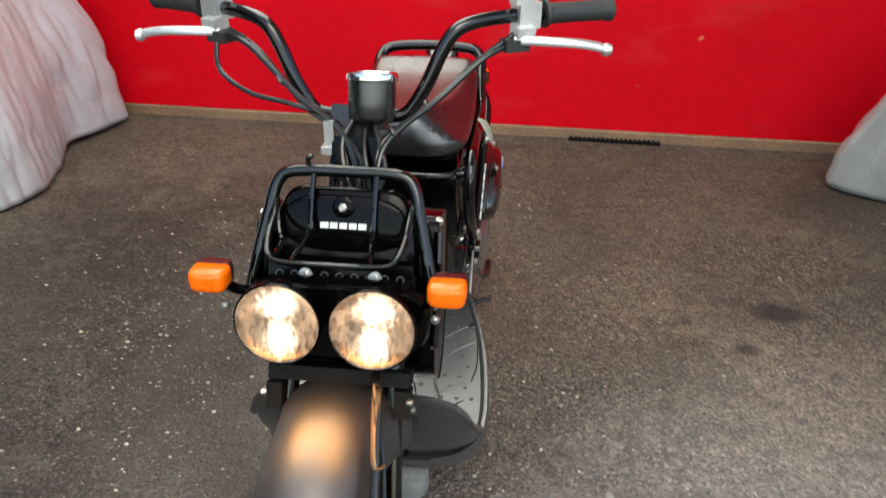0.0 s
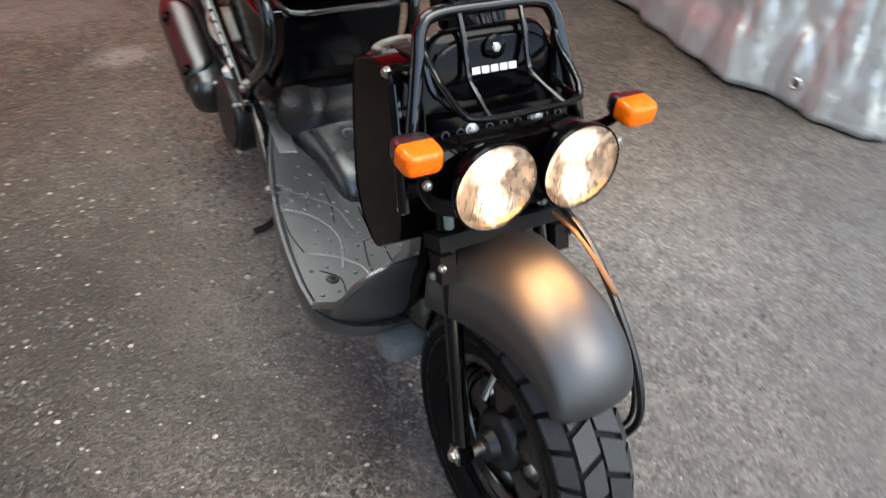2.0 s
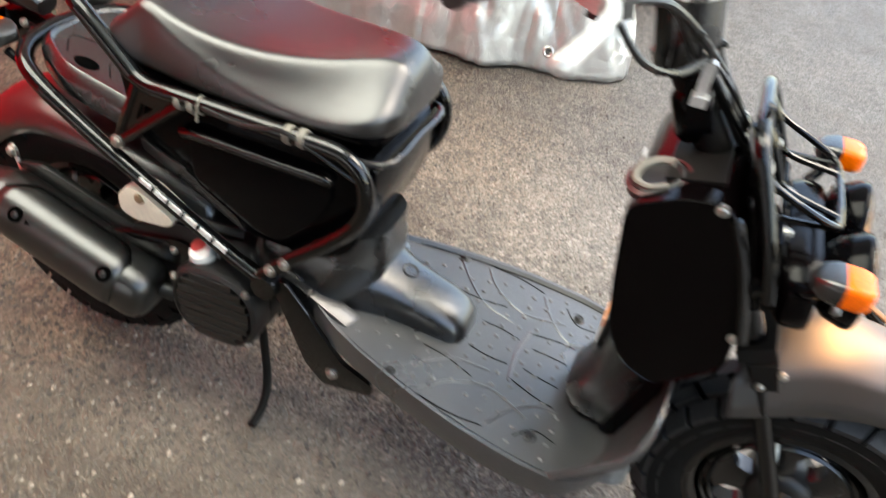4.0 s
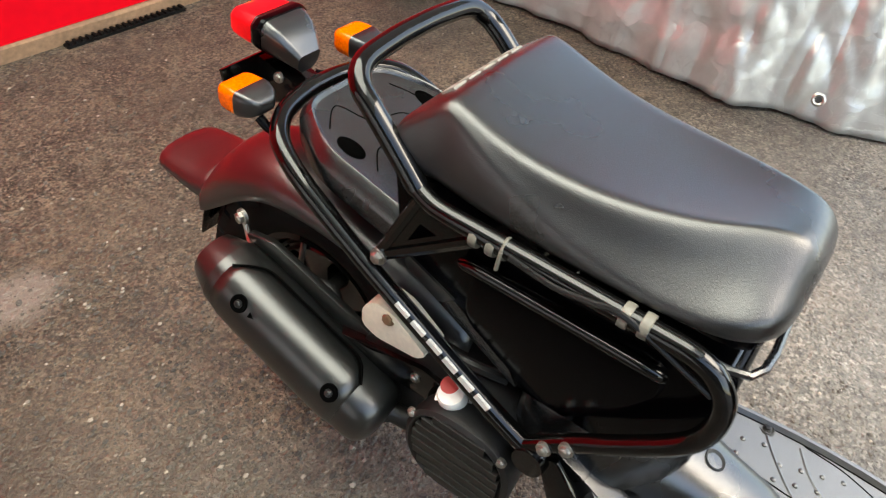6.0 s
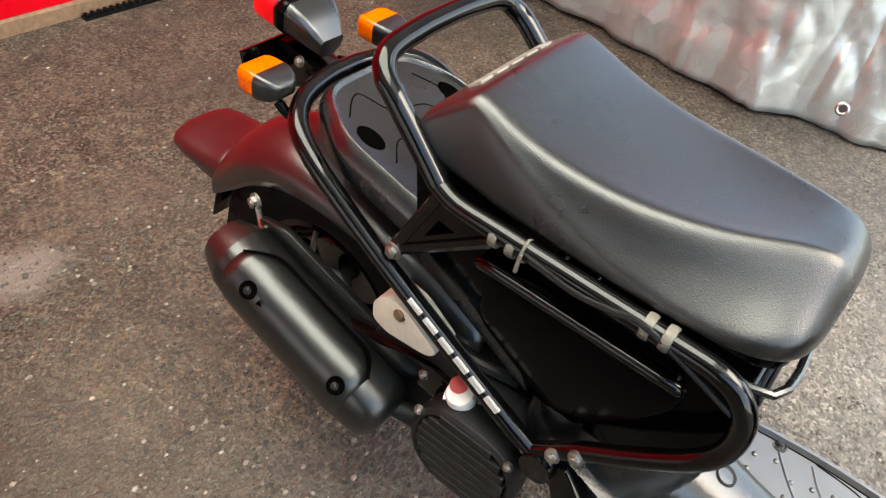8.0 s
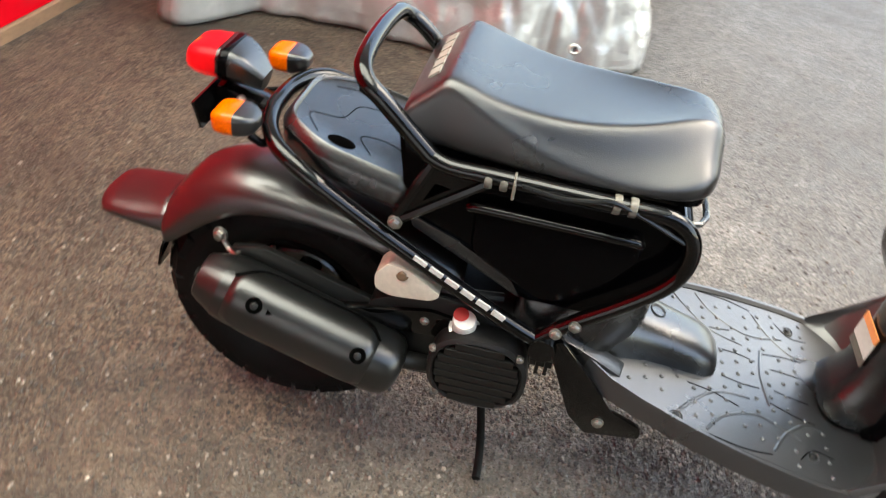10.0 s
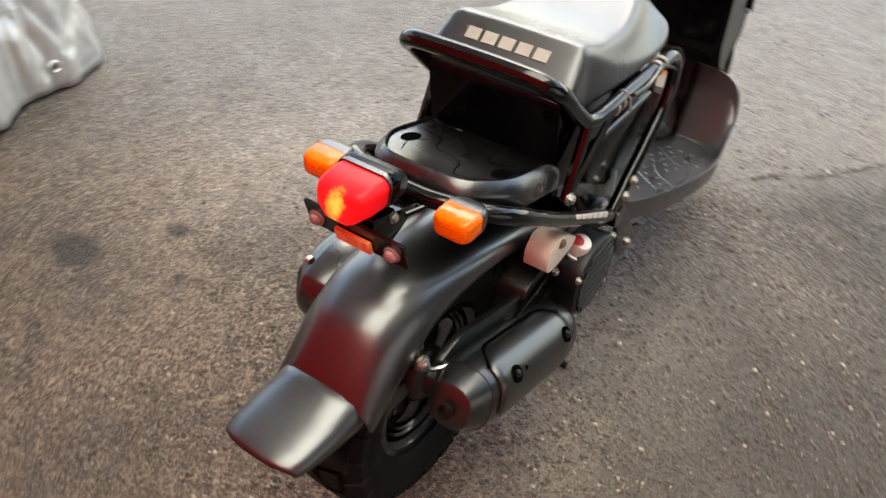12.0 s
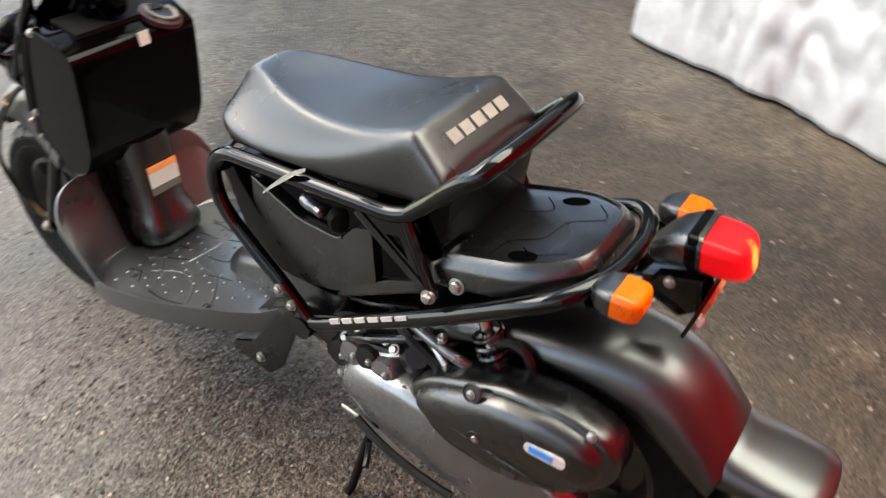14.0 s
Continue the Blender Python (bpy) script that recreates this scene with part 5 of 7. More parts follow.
    # cables
    runs = [
        [(-0.23, 0.415, 1.008), (-0.173, 0.375, 0.997), (-0.092, 0.329, 0.938), (-0.034, 0.32, 0.897), (-0.007, 0.302, 0.865), (0.013, 0.265, 0.816), (0.015, 0.235, 0.74)],
        [(-0.223, 0.42, 1.014), (-0.161, 0.375, 0.993), (-0.082, 0.336, 0.918), (-0.029, 0.324, 0.887), (0.012, 0.292, 0.848), (0.027, 0.252, 0.79)],
        [(-0.244, 0.413, 0.996), (-0.231, 0.382, 0.958), (-0.174, 0.35, 0.932), (-0.103, 0.33, 0.923), (-0.039, 0.324, 0.902), (-0.014, 0.301, 0.856), (0.003, 0.252, 0.79)],
        [(0.238, 0.425, 1.006), (0.19, 0.385, 0.991), (0.123, 0.334, 0.937), (0.068, 0.317, 0.894), (0.042, 0.297, 0.86), (0.037, 0.25, 0.8)],
        [(0.232, 0.43, 1.018), (0.179, 0.385, 0.985), (0.107, 0.337, 0.923), (0.055, 0.323, 0.887), (0.035, 0.298, 0.856), (0.045, 0.25, 0.79)],
        [(0.024, 0.336, 0.903), (0.037, 0.308, 0.873), (0.05, 0.281, 0.839), (0.037, 0.25, 0.8)],
        [(-0.007, 0.335, 0.901), (-0.019, 0.306, 0.873), (-0.008, 0.275, 0.831), (0.019, 0.25, 0.79)],
        [(0.012, 0.335, 0.895), (0.016, 0.298, 0.865), (0.028, 0.265, 0.823), (0.031, 0.25, 0.78)],
    ]
    for k, run in enumerate(runs):
        bm = bmesh.new()
        tube(bm, run, 0.0042 if k % 3 else 0.0050, 8, 6)
        P("cable", bm, M_CABLE)
    for at in ((0.110, 0.335, 0.926), (-0.118, 0.345, 0.955), (0.060, 0.318, 0.889)):
        bm = bmesh.new()
        lathe(bm, [(0.010, -0.003), (0.012, 0), (0.010, 0.003)], 12, at, (1, 0, 0.8))
        P("cable_tie", bm, M_CABLE)
    bm = bmesh.new()
    block(bm, (-0.042, 0.320, 0.880), (0.015, 0.014, 0.047), 0.003)
    block(bm, (-0.042, 0.320, 0.856), (0.027, 0.02, 0.012), 0.003)
    P("cable_bracket", bm, M_ALU, None, "pale cable bracket")
    bm = bmesh.new()
    block(bm, (0, 0.318, 0.842), (0.075, 0.03, 0.07), 0.010, (-20, 0, 0))
    lathe(bm, [(0.02, -0.03), (0.026, -0.02), (0.026, 0.03), (0.02, 0.04)], 18, (0, 0.320, 0.815), (0, 0.4, 1))
    P("steering_head", bm, M_BOX)


handlebar()


# footboard
def floor_z(y):
    z = 0.296 + (y - 0.40) * 0.176
    return z


def floor_half(y):
    ys = [0.262, 0.276, 0.300, 0.335, 0.375, 0.42, 0.50, 0.56, 0.62, 0.70, 0.76, 0.81, 0.85]
    ws = [0.120, 0.160, 0.188, 0.210, 0.217, 0.217, 0.210, 0.201, 0.188, 0.165, 0.143, 0.122, 0.108]
    return float(np.interp(y, ys, ws))


def footboard():
    bm = bmesh.new()
    rows = []
    ys = [0.264, 0.269, 0.276, 0.285, 0.295, 0.308, 0.322, 0.34, 0.36, 0.40, 0.45, 0.50, 0.55, 0.60, 0.65, 0.70, 0.75, 0.79, 0.82, 0.85]
    us = [-1.0, -0.985, -0.955, -0.92, -0.8, -0.6, -0.4, -0.2, 0, 0.2, 0.4, 0.6, 0.8, 0.92, 0.955, 0.985, 1.0]
    for y in ys:
        w = floor_half(y)
        lift = max(0.0, (0.34 - y) / 0.08) ** 2 * 0.012
        base = floor_z(y) + lift
        back = max(0.0, (y - 0.74) / 0.11) ** 1.5 * 0.04
        top = []
        for u in us:
            a = abs(u)
            lip = 0.007 if 0.93 < a < 0.99 else (0.0 if a <= 0.93 else -0.012)
            top.append(Vector((u * w, y, base + lip + back)))
        skirt = 0.014 + 0.026 * min(1.0, max(0.0, (y - 0.27) / 0.1))
        low = [Vector((w * 0.985, y, base - skirt)), Vector((w * 0.80, y, base - skirt * 0.9)), Vector((0, y, base - skirt * 0.8)), Vector((-w * 0.80, y, base - skirt * 0.9)), Vector((-w * 0.985, y, base - skirt))]
        rows.append(top + low)
    loft(bm, rows)
    board = P("footboard", bm, M_FLOOR, None, "dark grey moulded footboard with raised studs", angle=32)
    # upturned front of the board: a tall wall with round shoulders
    bm = bmesh.new()
    rows = []
    for i in range(-26, 27):
        x = 0.2085 * math.copysign(abs(i / 26) ** 0.7, i)
        k = abs(x) / 0.2085
        yb, yt = 0.292 + 0.075 * k ** 5, 0.234 + 0.030 * k ** 10
        z0 = floor_z(yb) - 0.003
        h = 0.012 + 0.172 * max(0.0, 1 - k ** 6) ** 0.42
        yt = yb + (yt - yb) * min(1.0, h / 0.10)
        inner = [Vector((x * (0.955 + 0.03 * f), yb + (yt - yb) * math.sin(f * math.pi / 2) ** 0.9, z0 + h * (1 - math.cos(f * math.pi / 2)) ** 0.85)) for f in (0.0, 0.2, 0.4, 0.6, 0.8, 0.97)]
        top = inner[-1]
        rim = [Vector((x * 0.992, yt - 0.003, z0 + h + 0.002)), Vector((x * 1.006, yt - 0.008, z0 + h)), Vector((x * 1.010, yt - 0.010, z0 + h - 0.008))]
        outer = [Vector((x * 1.0, yt + (yb - yt) * f - 0.010 * (1 - f), z0 + h * (1 - f) ** 1.3 - 0.012 * f)) for f in (0.3, 0.6, 0.85)]
        rows.append(inner + rim + outer + [Vector((x * 0.95, yb, z0 - 0.016))])
    loft(bm, rows)
    P("toe_board", bm, M_FLOOR, board, "upturned front of the footboard with a rounded lip", angle=45)
    # studs in rows
    bm = bmesh.new()
    random.seed(5)
    for i in range(13):
        y = 0.37 + 0.029 * i
        w = floor_half(y) - 0.035
        inner = 0.062 if (y > 0.56 or y < 0.385) else 0.0
        n = int(w / 0.030)
        for k in range(-n, n + 1):
            x = k * 0.030 + (0.015 if i % 2 else 0)
            if abs(x) > w or abs(x) < inner or (k + 2 * i) % 7 == 0 or min(abs(x - bx) ** 2 + (y - by) ** 2 for bx, by in ((-0.15, 0.40), (0.15, 0.40), (-0.167, 0.638), (0.167, 0.638))) < 0.0005:
                continue
            r = 0.0040
            zz = floor_z(y) + (max(0.0, (y - 0.74) / 0.11) ** 1.5 * 0.04)
            lathe(bm, [(r * 1.1, -0.001), (r * 0.95, 0.0016), (r * 0.45, 0.0030)], 9, (x, y, zz), (0, 0, 1))
    P("stud", bm, M_FLOOR, board, kind="stuff")
    # soft moulded swells and fine grooves between the stud fields
    for s in (-1, 1):
        for line in ([(0.172, 0.585), (0.129, 0.552), (0.100, 0.488), (0.122, 0.415)], [(0.167, 0.468), (0.122, 0.443), (0.087, 0.405), (0.084, 0.372)], [(0.164, 0.640), (0.118, 0.605), (0.078, 0.560), (0.066, 0.500)]):
            bm = bmesh.new()
            tube(bm, [(x * s, y, floor_z(y) - 0.0022) for x, y in line], 0.0040, 8, 6)
            P("swell", bm, M_FLOOR, board)
        for line in ([(0.080, 0.614), (0.083, 0.567), (0.095, 0.522)], [(0.034, 0.548), (0.037, 0.512), (0.033, 0.478)], [(0.026, 0.449), (0.029, 0.418), (0.030, 0.386)], [(0.060, 0.462), (0.072, 0.416), (0.075, 0.382)],
                     [(0.180, 0.581), (0.184, 0.523), (0.176, 0.473)], [(0.165, 0.423), (0.136, 0.396), (0.140, 0.360)]):
            bm = bmesh.new()
            tube(bm, [(x * s, y, floor_z(y) - 0.0002) for x, y in line], 0.0013, 6, 5)
            P("groove", bm, M_VOID, board)
        bm = bmesh.new()
        edge = [0.36 + 0.04 * k for k in range(10)]
        tube(bm, [((floor_half(y) * 0.925) * s, y, floor_z(y) + 0.0002) for y in edge], 0.0013, 6, 3)
        P("groove", bm, M_VOID, board)
    bm = bmesh.new()
    tube(bm, [(0.067, 0.464, floor_z(0.464) - 0.0022), (0.0, 0.472, floor_z(0.472) - 0.0022), (-0.067, 0.464, floor_z(0.464) - 0.0022)], 0.0040, 8, 6)
    P("swell", bm, M_FLOOR, board)
    for at in ((-0.150, 0.400), (0.153, 0.398), (-0.167, 0.638), (0.165, 0.637)):
        z = floor_z(at[1])
        bm = bmesh.new()
        lathe(bm, [(0.0085, 0.0), (0.0105, 0.0022), (0.0125, 0.0), (0.0125, -0.002)], 20, (*at, z), (0, 0, 1), cap=False)
        lathe(bm, [(0.0, 0.0008), (0.0085, 0.0008)], 16, (*at, z), (0, 0, 1), cap=False)
        P("bolt_recess", bm, M_DARKTEXT, board)
        bolt((at[0], at[1], z + 0.0012), (0, 0, 1), 0.0052, board, M_ENGINE)
    # hump between the feet
    bm = bmesh.new()
    rows = []
    for y, w, h in ((0.558, 0.022, 0.016), (0.564, 0.042, 0.033), (0.580, 0.053, 0.047), (0.61, 0.058, 0.055), (0.65, 0.061, 0.060), (0.69, 0.066, 0.066), (0.73, 0.080, 0.078), (0.78, 0.096, 0.095)):
        z = floor_z(y) - 0.006
        rows.append([Vector((w * math.copysign(abs(math.cos(a)) ** 0.7, math.cos(a)), y, z + h * math.sin(a) ** 0.65)) for a in [math.pi * i / 16 for i in range(17)]])
    loft(bm, rows, wrap=True)
    hump = P("centre_hump", bm, M_MATTE, None, "smooth dark hump at the middle of the footboard")
    bm = bmesh.new()
    lathe(bm, [(0.010, 0.0), (0.0145, 0.003), (0.016, 0.0), (0.016, -0.006), (0.010, -0.006)], 22, (0.004, 0.682, floor_z(0.682) + 0.058), (0, -0.35, 1), cap=False)
    lathe(bm, [(0.0, -0.002), (0.010, -0.002)], 16, (0.004, 0.682, floor_z(0.682) + 0.058), (0, -0.35, 1), cap=False)
    P("service_hole", bm, M_DARKTEXT, hump)
    # apron under the front lip
    bm = bmesh.new()
    prism(bm, rounded([(-0.105, 0.236), (0.105, 0.236), (0.12, 0.28), (0.09, 0.33), (-0.09, 0.33), (-0.12, 0.28)], 0.025, 3), 0.208, 0.252, "z", 0.010)
    P("belly_pan", bm, M_PAN, None, "pale grey pan under the footboard")


footboard()


# lower body behind the footboard
def lower_body():
    bm = bmesh.new()
    rows = []
    for z, w, y0, y1 in ((0.325, 0.100, 0.735, 0.93), (0.36, 0.110, 0.728, 0.93), (0.40, 0.112, 0.716, 0.93), (0.43, 0.108, 0.708, 0.93), (0.452, 0.1015, 0.7065, 0.93), (0.462, 0.0985, 0.711, 0.93), (0.50, 0.098, 0.712, 0.93)):
        rows.append([Vector((u, v, z)) for u, v in rounded([(-w * 0.55, y0), (w * 0.55, y0), (w, y0 + 0.06), (w, y1), (-w, y1), (-w, y0 + 0.06)], 0.03, 4)])
    loft(bm, rows)
    P("lower_body", bm, M_MATTE, None, "dark grey lower body cover", angle=35)
    for s in (-1, 1):
        bm = bmesh.new()
        prism(bm, rounded([(0.72, 0.352), (0.80, 0.395), (0.850, 0.418), (0.890, 0.412), (0.88, 0.37), (0.82, 0.33)], 0.012, 3), 0.092 * s, 0.128 * s, "x", 0.010, 0.92)
        P("body_wing", bm, M_MATTE)


lower_body()


# storage box under the seat
def storage_box():
    side = [(0.700, 0.668), (0.705, 0.60), (0.738, 0.50), (0.80, 0.468), (0.93, 0.470), (1.06, 0.545), (1.124, 0.602), (1.147, 0.758), (0.95, 0.750), (0.94, 0.668)]
    bm = bmesh.new()
    prism(bm, rounded(side, 0.02, 3), -0.118, 0.118, "x", 0.008)
    box = P("storage_box", bm, M_BOX, None, "glossy black box under the seat")
    bm = bmesh.new()
    tube(bm, [(-0.108, 0.80, 0.668), (-0.106, 0.698, 0.668), (0, 0.690, 0.668), (0.106, 0.698, 0.668), (0.108, 0.80, 0.668)], 0.005, 8, 4)
    P("box_rim", bm, M_MATTE, box)
    # right side cover: bulged panel with a rolled upper edge
    out = rounded([(1.022, 0.640), (0.768, 0.640), (0.760, 0.600), (0.790, 0.545), (0.852, 0.482), (0.90, 0.478), (1.020, 0.548)], 0.02, 4)
    bm = bmesh.new()
    prism(bm, out, -0.108, -0.129, "x", 0.007, 0.95)
    cov = P("side_cover", bm, M_BOX, box, "black side cover with a rolled upper edge")
    bm = bmesh.new()
    tube(bm, [(-0.124, 1.022, 0.628), (-0.131, 1.00, 0.636), (-0.131, 0.80, 0.632), (-0.124, 0.772, 0.625)], 0.0085, 10, 4)
    P("rolled_edge", bm, M_FRAME, cov)
    # left side cover with a cut-out for the lock
    out = [(0.772, 0.657), (0.786, 0.655), (0.845, 0.623), (0.874, 0.611), (0.940, 0.606), (0.958, 0.612), (0.982, 0.640), (1.016, 0.648), (1.020, 0.548), (0.935, 0.494), (0.868, 0.480), (0.803, 0.545), (0.768, 0.610)]
    bm = bmesh.new()
    prism(bm, rounded(out, 0.008, 3), 0.108, 0.129, "x", 0.004, 0.985)
    cov = P("side_cover", bm, M_MATTE, box, "dark grey side cover with a cut-out for the lock")
    bm = bmesh.new()
    tube(bm, [(0.128, 0.776, 0.655), (0.129, 0.845, 0.624), (0.129, 0.874, 0.612), (0.129, 0.940, 0.607), (0.128, 0.956, 0.612)], 0.0034, 7, 5)
    P("moulded_edge", bm, M_MATTE, cov)
    bm = bmesh.new()
    lathe(bm, [(0.006, -0.026), (0.013, -0.024), (0.013, -0.004), (0.010, 0.0), (0.010, 0.020), (0.007, 0.022)], 18, (0.120, 0.897, 0.640), (0.25, 0.95, -0.1))
    lock = P("latch", bm, M_CASE, cov, "grey metal seat lock")
    bm = bmesh.new()
    lathe(bm, [(0.008, -0.014), (0.018, -0.010), (0.020, 0.0), (0.018, 0.010), (0.008, 0.014)], 20, (0.118, 0.945, 0.634), (0.5, 0.8, 0))
    P("lock_boot", bm, M_RUBBER, lock)
    for s in (-1, 1):
        bm = bmesh.new()
        prism(bm, rounded([(0.925, 0.474), (1.110, 0.572), (1.112, 0.592), (1.035, 0.560), (0.945, 0.508)], 0.006, 3), 0.112 * s, 0.122 * s, "x", 0.003)
        P("lower_trim", bm, M_MATTE, box, "dark grey trim along the frame tube")


storage_box()


# seat
def seat():
    bm = bmesh.new()
    # y, half width and height of the bottom, of the lower edge, of the upper edge, height of the middle
    rows_in = [
        (0.685, 0.050, 0.716, 0.045, 0.734, 0.030, 0.750, 0.754), (0.691, 0.090, 0.710, 0.086, 0.739, 0.038, 0.773, 0.779), (0.708, 0.116, 0.708, 0.112, 0.743, 0.042, 0.794, 0.799), (0.740, 0.131, 0.707, 0.127, 0.732, 0.050, 0.800, 0.797),
        (0.790, 0.136, 0.707, 0.132, 0.725, 0.076, 0.793, 0.784), (0.860, 0.138, 0.707, 0.133, 0.730, 0.098, 0.786, 0.780), (0.925, 0.138, 0.708, 0.132, 0.744, 0.108, 0.785, 0.783), (0.985, 0.137, 0.710, 0.130, 0.766, 0.112, 0.792, 0.792),
        (1.035, 0.134, 0.713, 0.127, 0.790, 0.113, 0.806, 0.807), (1.078, 0.131, 0.717, 0.119, 0.813, 0.107, 0.823, 0.826)]
    rows = []
    for y, wb, zb, we, ze, wt, zt, zm in rows_in:
        low = min(ze - 0.006, zb + 0.75 * (ze - zb))
        scoop = 0.004 * min(1.0, max(0.0, (1.03 - y) / 0.1))
        half = [(wb * 0.85, zb - 0.004), (wb, zb + 0.003), (wb * 0.3 + we * 0.7 + 0.002, low), (we, ze), ((we + wt) / 2 - scoop * 0.4, (ze + zt) / 2 - scoop), (wt, zt), (wt * 0.80, zt + (zm - zt) * 0.45), (wt * 0.42, zt + (zm - zt) * 0.85)]
        rows.append([Vector((-u, y, v)) for u, v in half] + [Vector((0, y, zm))] + [Vector((u, y, v)) for u, v in reversed(half)])
    # rear face: a sloping panel, rounded under
    edge = rows[-1]
    for f in (0.2, 0.8, 1.0, 1.12):
        ring = []
        for k, p in enumerate(edge):
            rise = max(0.0, min(1.0, (p.z - 0.735) / 0.085))
            drop = 0.050 * f * rise if f <= 1.0 else 0.050 + 0.022 * rise if rise > 0 else 0.0
            drop = min(drop, p.z - 0.716)
            run = 0.060 * f if f <= 1.0 else 0.062
            ring.append(Vector((p.x * (1 + 0.10 * min(f, 1.0) * rise), p.y + run * (0.45 + 0.55 * rise), p.z - max(0.0, drop))))
        rows.append(ring)
    loft(bm, rows)
    bm.verts.ensure_lookup_table()
    sharp = bm.edges.layers.float.new("crease_edge")
    ring = len(rows[0])
    lower = {0: 0.1, 1: 0.15, 2: 0.2, 3: 0.25, 4: 0.25, 5: 0.25, 6: 0.3, 7: 0.35, 8: 0.4}
    upper = {2: 0.05, 3: 0.1, 4: 0.15, 5: 0.2, 6: 0.25, 7: 0.35, 8: 0.45}
    for e in bm.edges:
        i, j = sorted(v.index for v in e.verts)
        if j - i == ring:
            if i % ring in (3, 13):
                e[sharp] = lower.get(i // ring, 0.3)
            if i % ring in (5, 11):
                e[sharp] = upper.get(i // ring, 0.25 if i // ring > 8 else 0.0)
        if i // ring == j // ring == 9 and 3 <= i % ring < 13 and 3 <= j % ring <= 13:
            e[sharp] = 0.55
        if i // ring == j // ring == 12 and 3 <= i % ring < 13 and 3 <= j % ring <= 13:
            e[sharp] = 0.4
    ob = P("seat", bm, M_SEAT, None, "black grained vinyl seat", angle=180)
    sub = ob.modifiers.new("round", "SUBSURF")
    sub.levels = sub.render_levels = 3
    # pale print as plain bars
    for k in range(5):
        bm = bmesh.new()
        block(bm, (0.0600 - 0.0300 * k, 1.1085, 0.8010), (0.0235, 0.0195, 0.0032), 0.001, (-39.8, 0, 0))
        P("logo_bar", bm, M_DECAL_SEAT, ob, "beige printed bar")
    bm = bmesh.new()
    prism(bm, rounded([(-0.118, 0.70), (0.118, 0.70), (0.115, 1.06), (-0.115, 1.06)], 0.04, 4), 0.696, 0.716, "z", 0.006)
    P("seat_base", bm, M_BOX, ob)


seat()


# tubular frame
def main_frame():
    for s in (-1, 1):
        X = 0.145 * s
        bm = bmesh.new()
        tube(bm, [(X, 0.886, 0.415), (X, 0.835, 0.468), (X, 0.775, 0.520), (X, 0.722, 0.574), (X, 0.704, 0.618), (X, 0.710, 0.664), (X, 0.742, 0.692), (X, 0.80, 0.697), (X, 0.90, 0.700), (X, 1.00, 0.703), (X * 0.98, 1.06, 0.703), (X * 0.95, 1.092, 0.712)], 0.0125, 14, 6)
        P("frame_side", bm, M_FRAME, None, "glossy black side frame tube")
        for y in (0.813, 0.992) if s < 0 else ():
            bm = bmesh.new()
            for d in (-0.011, 0.011):
                lathe(bm, [(0.0120, -0.0055), (0.0140, -0.005), (0.0147, 0), (0.0140, 0.005), (0.0120, 0.0055)], 18, (X, y + d, 0.6985), (0, 1, 0.01))
            P("tube_clamp", bm, M_CLAMP, None, "pale banded clamp")
        # knee plate at the node
        bm = bmesh.new()
        lathe(bm, [(0.022, -0.014), (0.024, 0.0), (0.022, 0.014)], 20, (0.147 * s, 0.872, 0.405), (1, 0, 0))
        P("frame_boss", bm, M_FRAME)
        for y, z in ((0.858, 0.447), (0.832, 0.470)):
            bolt((0.158 * s, y, z), (s, 0, 0), 0.0075)
        bm = bmesh.new()
        prism(bm, rounded([(0.865, 0.415), (0.840, 0.425), (0.730, 0.290), (0.675, 0.265), (0.672, 0.240), (0.765, 0.225), (0.80, 0.260)], 0.008, 3), 0.140 * s, 0.150 * s, "x", 0.002)
        brk = P("frame_plate", bm, M_FRAME)
        bolt((0.151 * s, 0.748, 0.260), (s, 0, 0), 0.008, brk)
        # triangular bracket to the grab bar
        bm = bmesh.new()
        a, b, c = Vector((X, 1.135, 0.590)), Vector((X * 0.97, 1.085, 0.700)), Vector((X, 1.005, 0.690))
        tube(bm, [a, b], 0.0085, 8)
        tube(bm, [a, c], 0.0085, 8)
        plate = []
        for p in (a, b, c):
            plate.append(p)
        inner = [sum((plate[j] for j in range(3)), Vector()) / 3 + (plate[i] - sum((plate[j] for j in range(3)), Vector()) / 3) * 0.30 for i in range(3)]
        for t in (-0.003, 0.003):
            o = [bm.verts.new(p + Vector((t, 0, 0))) for p in plate]
            q = [bm.verts.new(p + Vector((t, 0, 0))) for p in inner]
            for i in range(3):
                j = (i + 1) % 3
                bm.faces.new((o[i], o[j], q[j], q[i]))
        P("grab_bracket", bm, M_FRAME)
        bolt((0.153 * s, 1.130, 0.594), (s, 0, 0), 0.0085)
        # printed name as plain bars
        for k in range(6):
            t = k / 5
            y, z = 0.952 + 0.134 * t, 0.4555 + 0.0735 * t
            bm = bmesh.new()
            block(bm, (0.1555 * s, y, z + 0.0015), (0.004, 0.0235, 0.0120), 0.001, (28.7, 0, 0))
            P("name_bar", bm, M_DECAL, None, "white printed bar on the frame tube")
    bm = bmesh.new()
    half = [(0.145, 0.880, 0.412), (0.145, 0.945, 0.444), (0.145, 1.128, 0.549), (0.145, 1.220, 0.607), (0.142, 1.275, 0.642), (0.126, 1.318, 0.664), (0.09, 1.346, 0.674), (0.04, 1.360, 0.677), (0, 1.362, 0.678)]
    tube(bm, half + [(-x, y, z) for x, y, z in reversed(half[:-1])], 0.0135, 14, 6)
    P("rear_frame_loop", bm, M_FRAME, None, "glossy black rear frame loop")
    bm = bmesh.new()
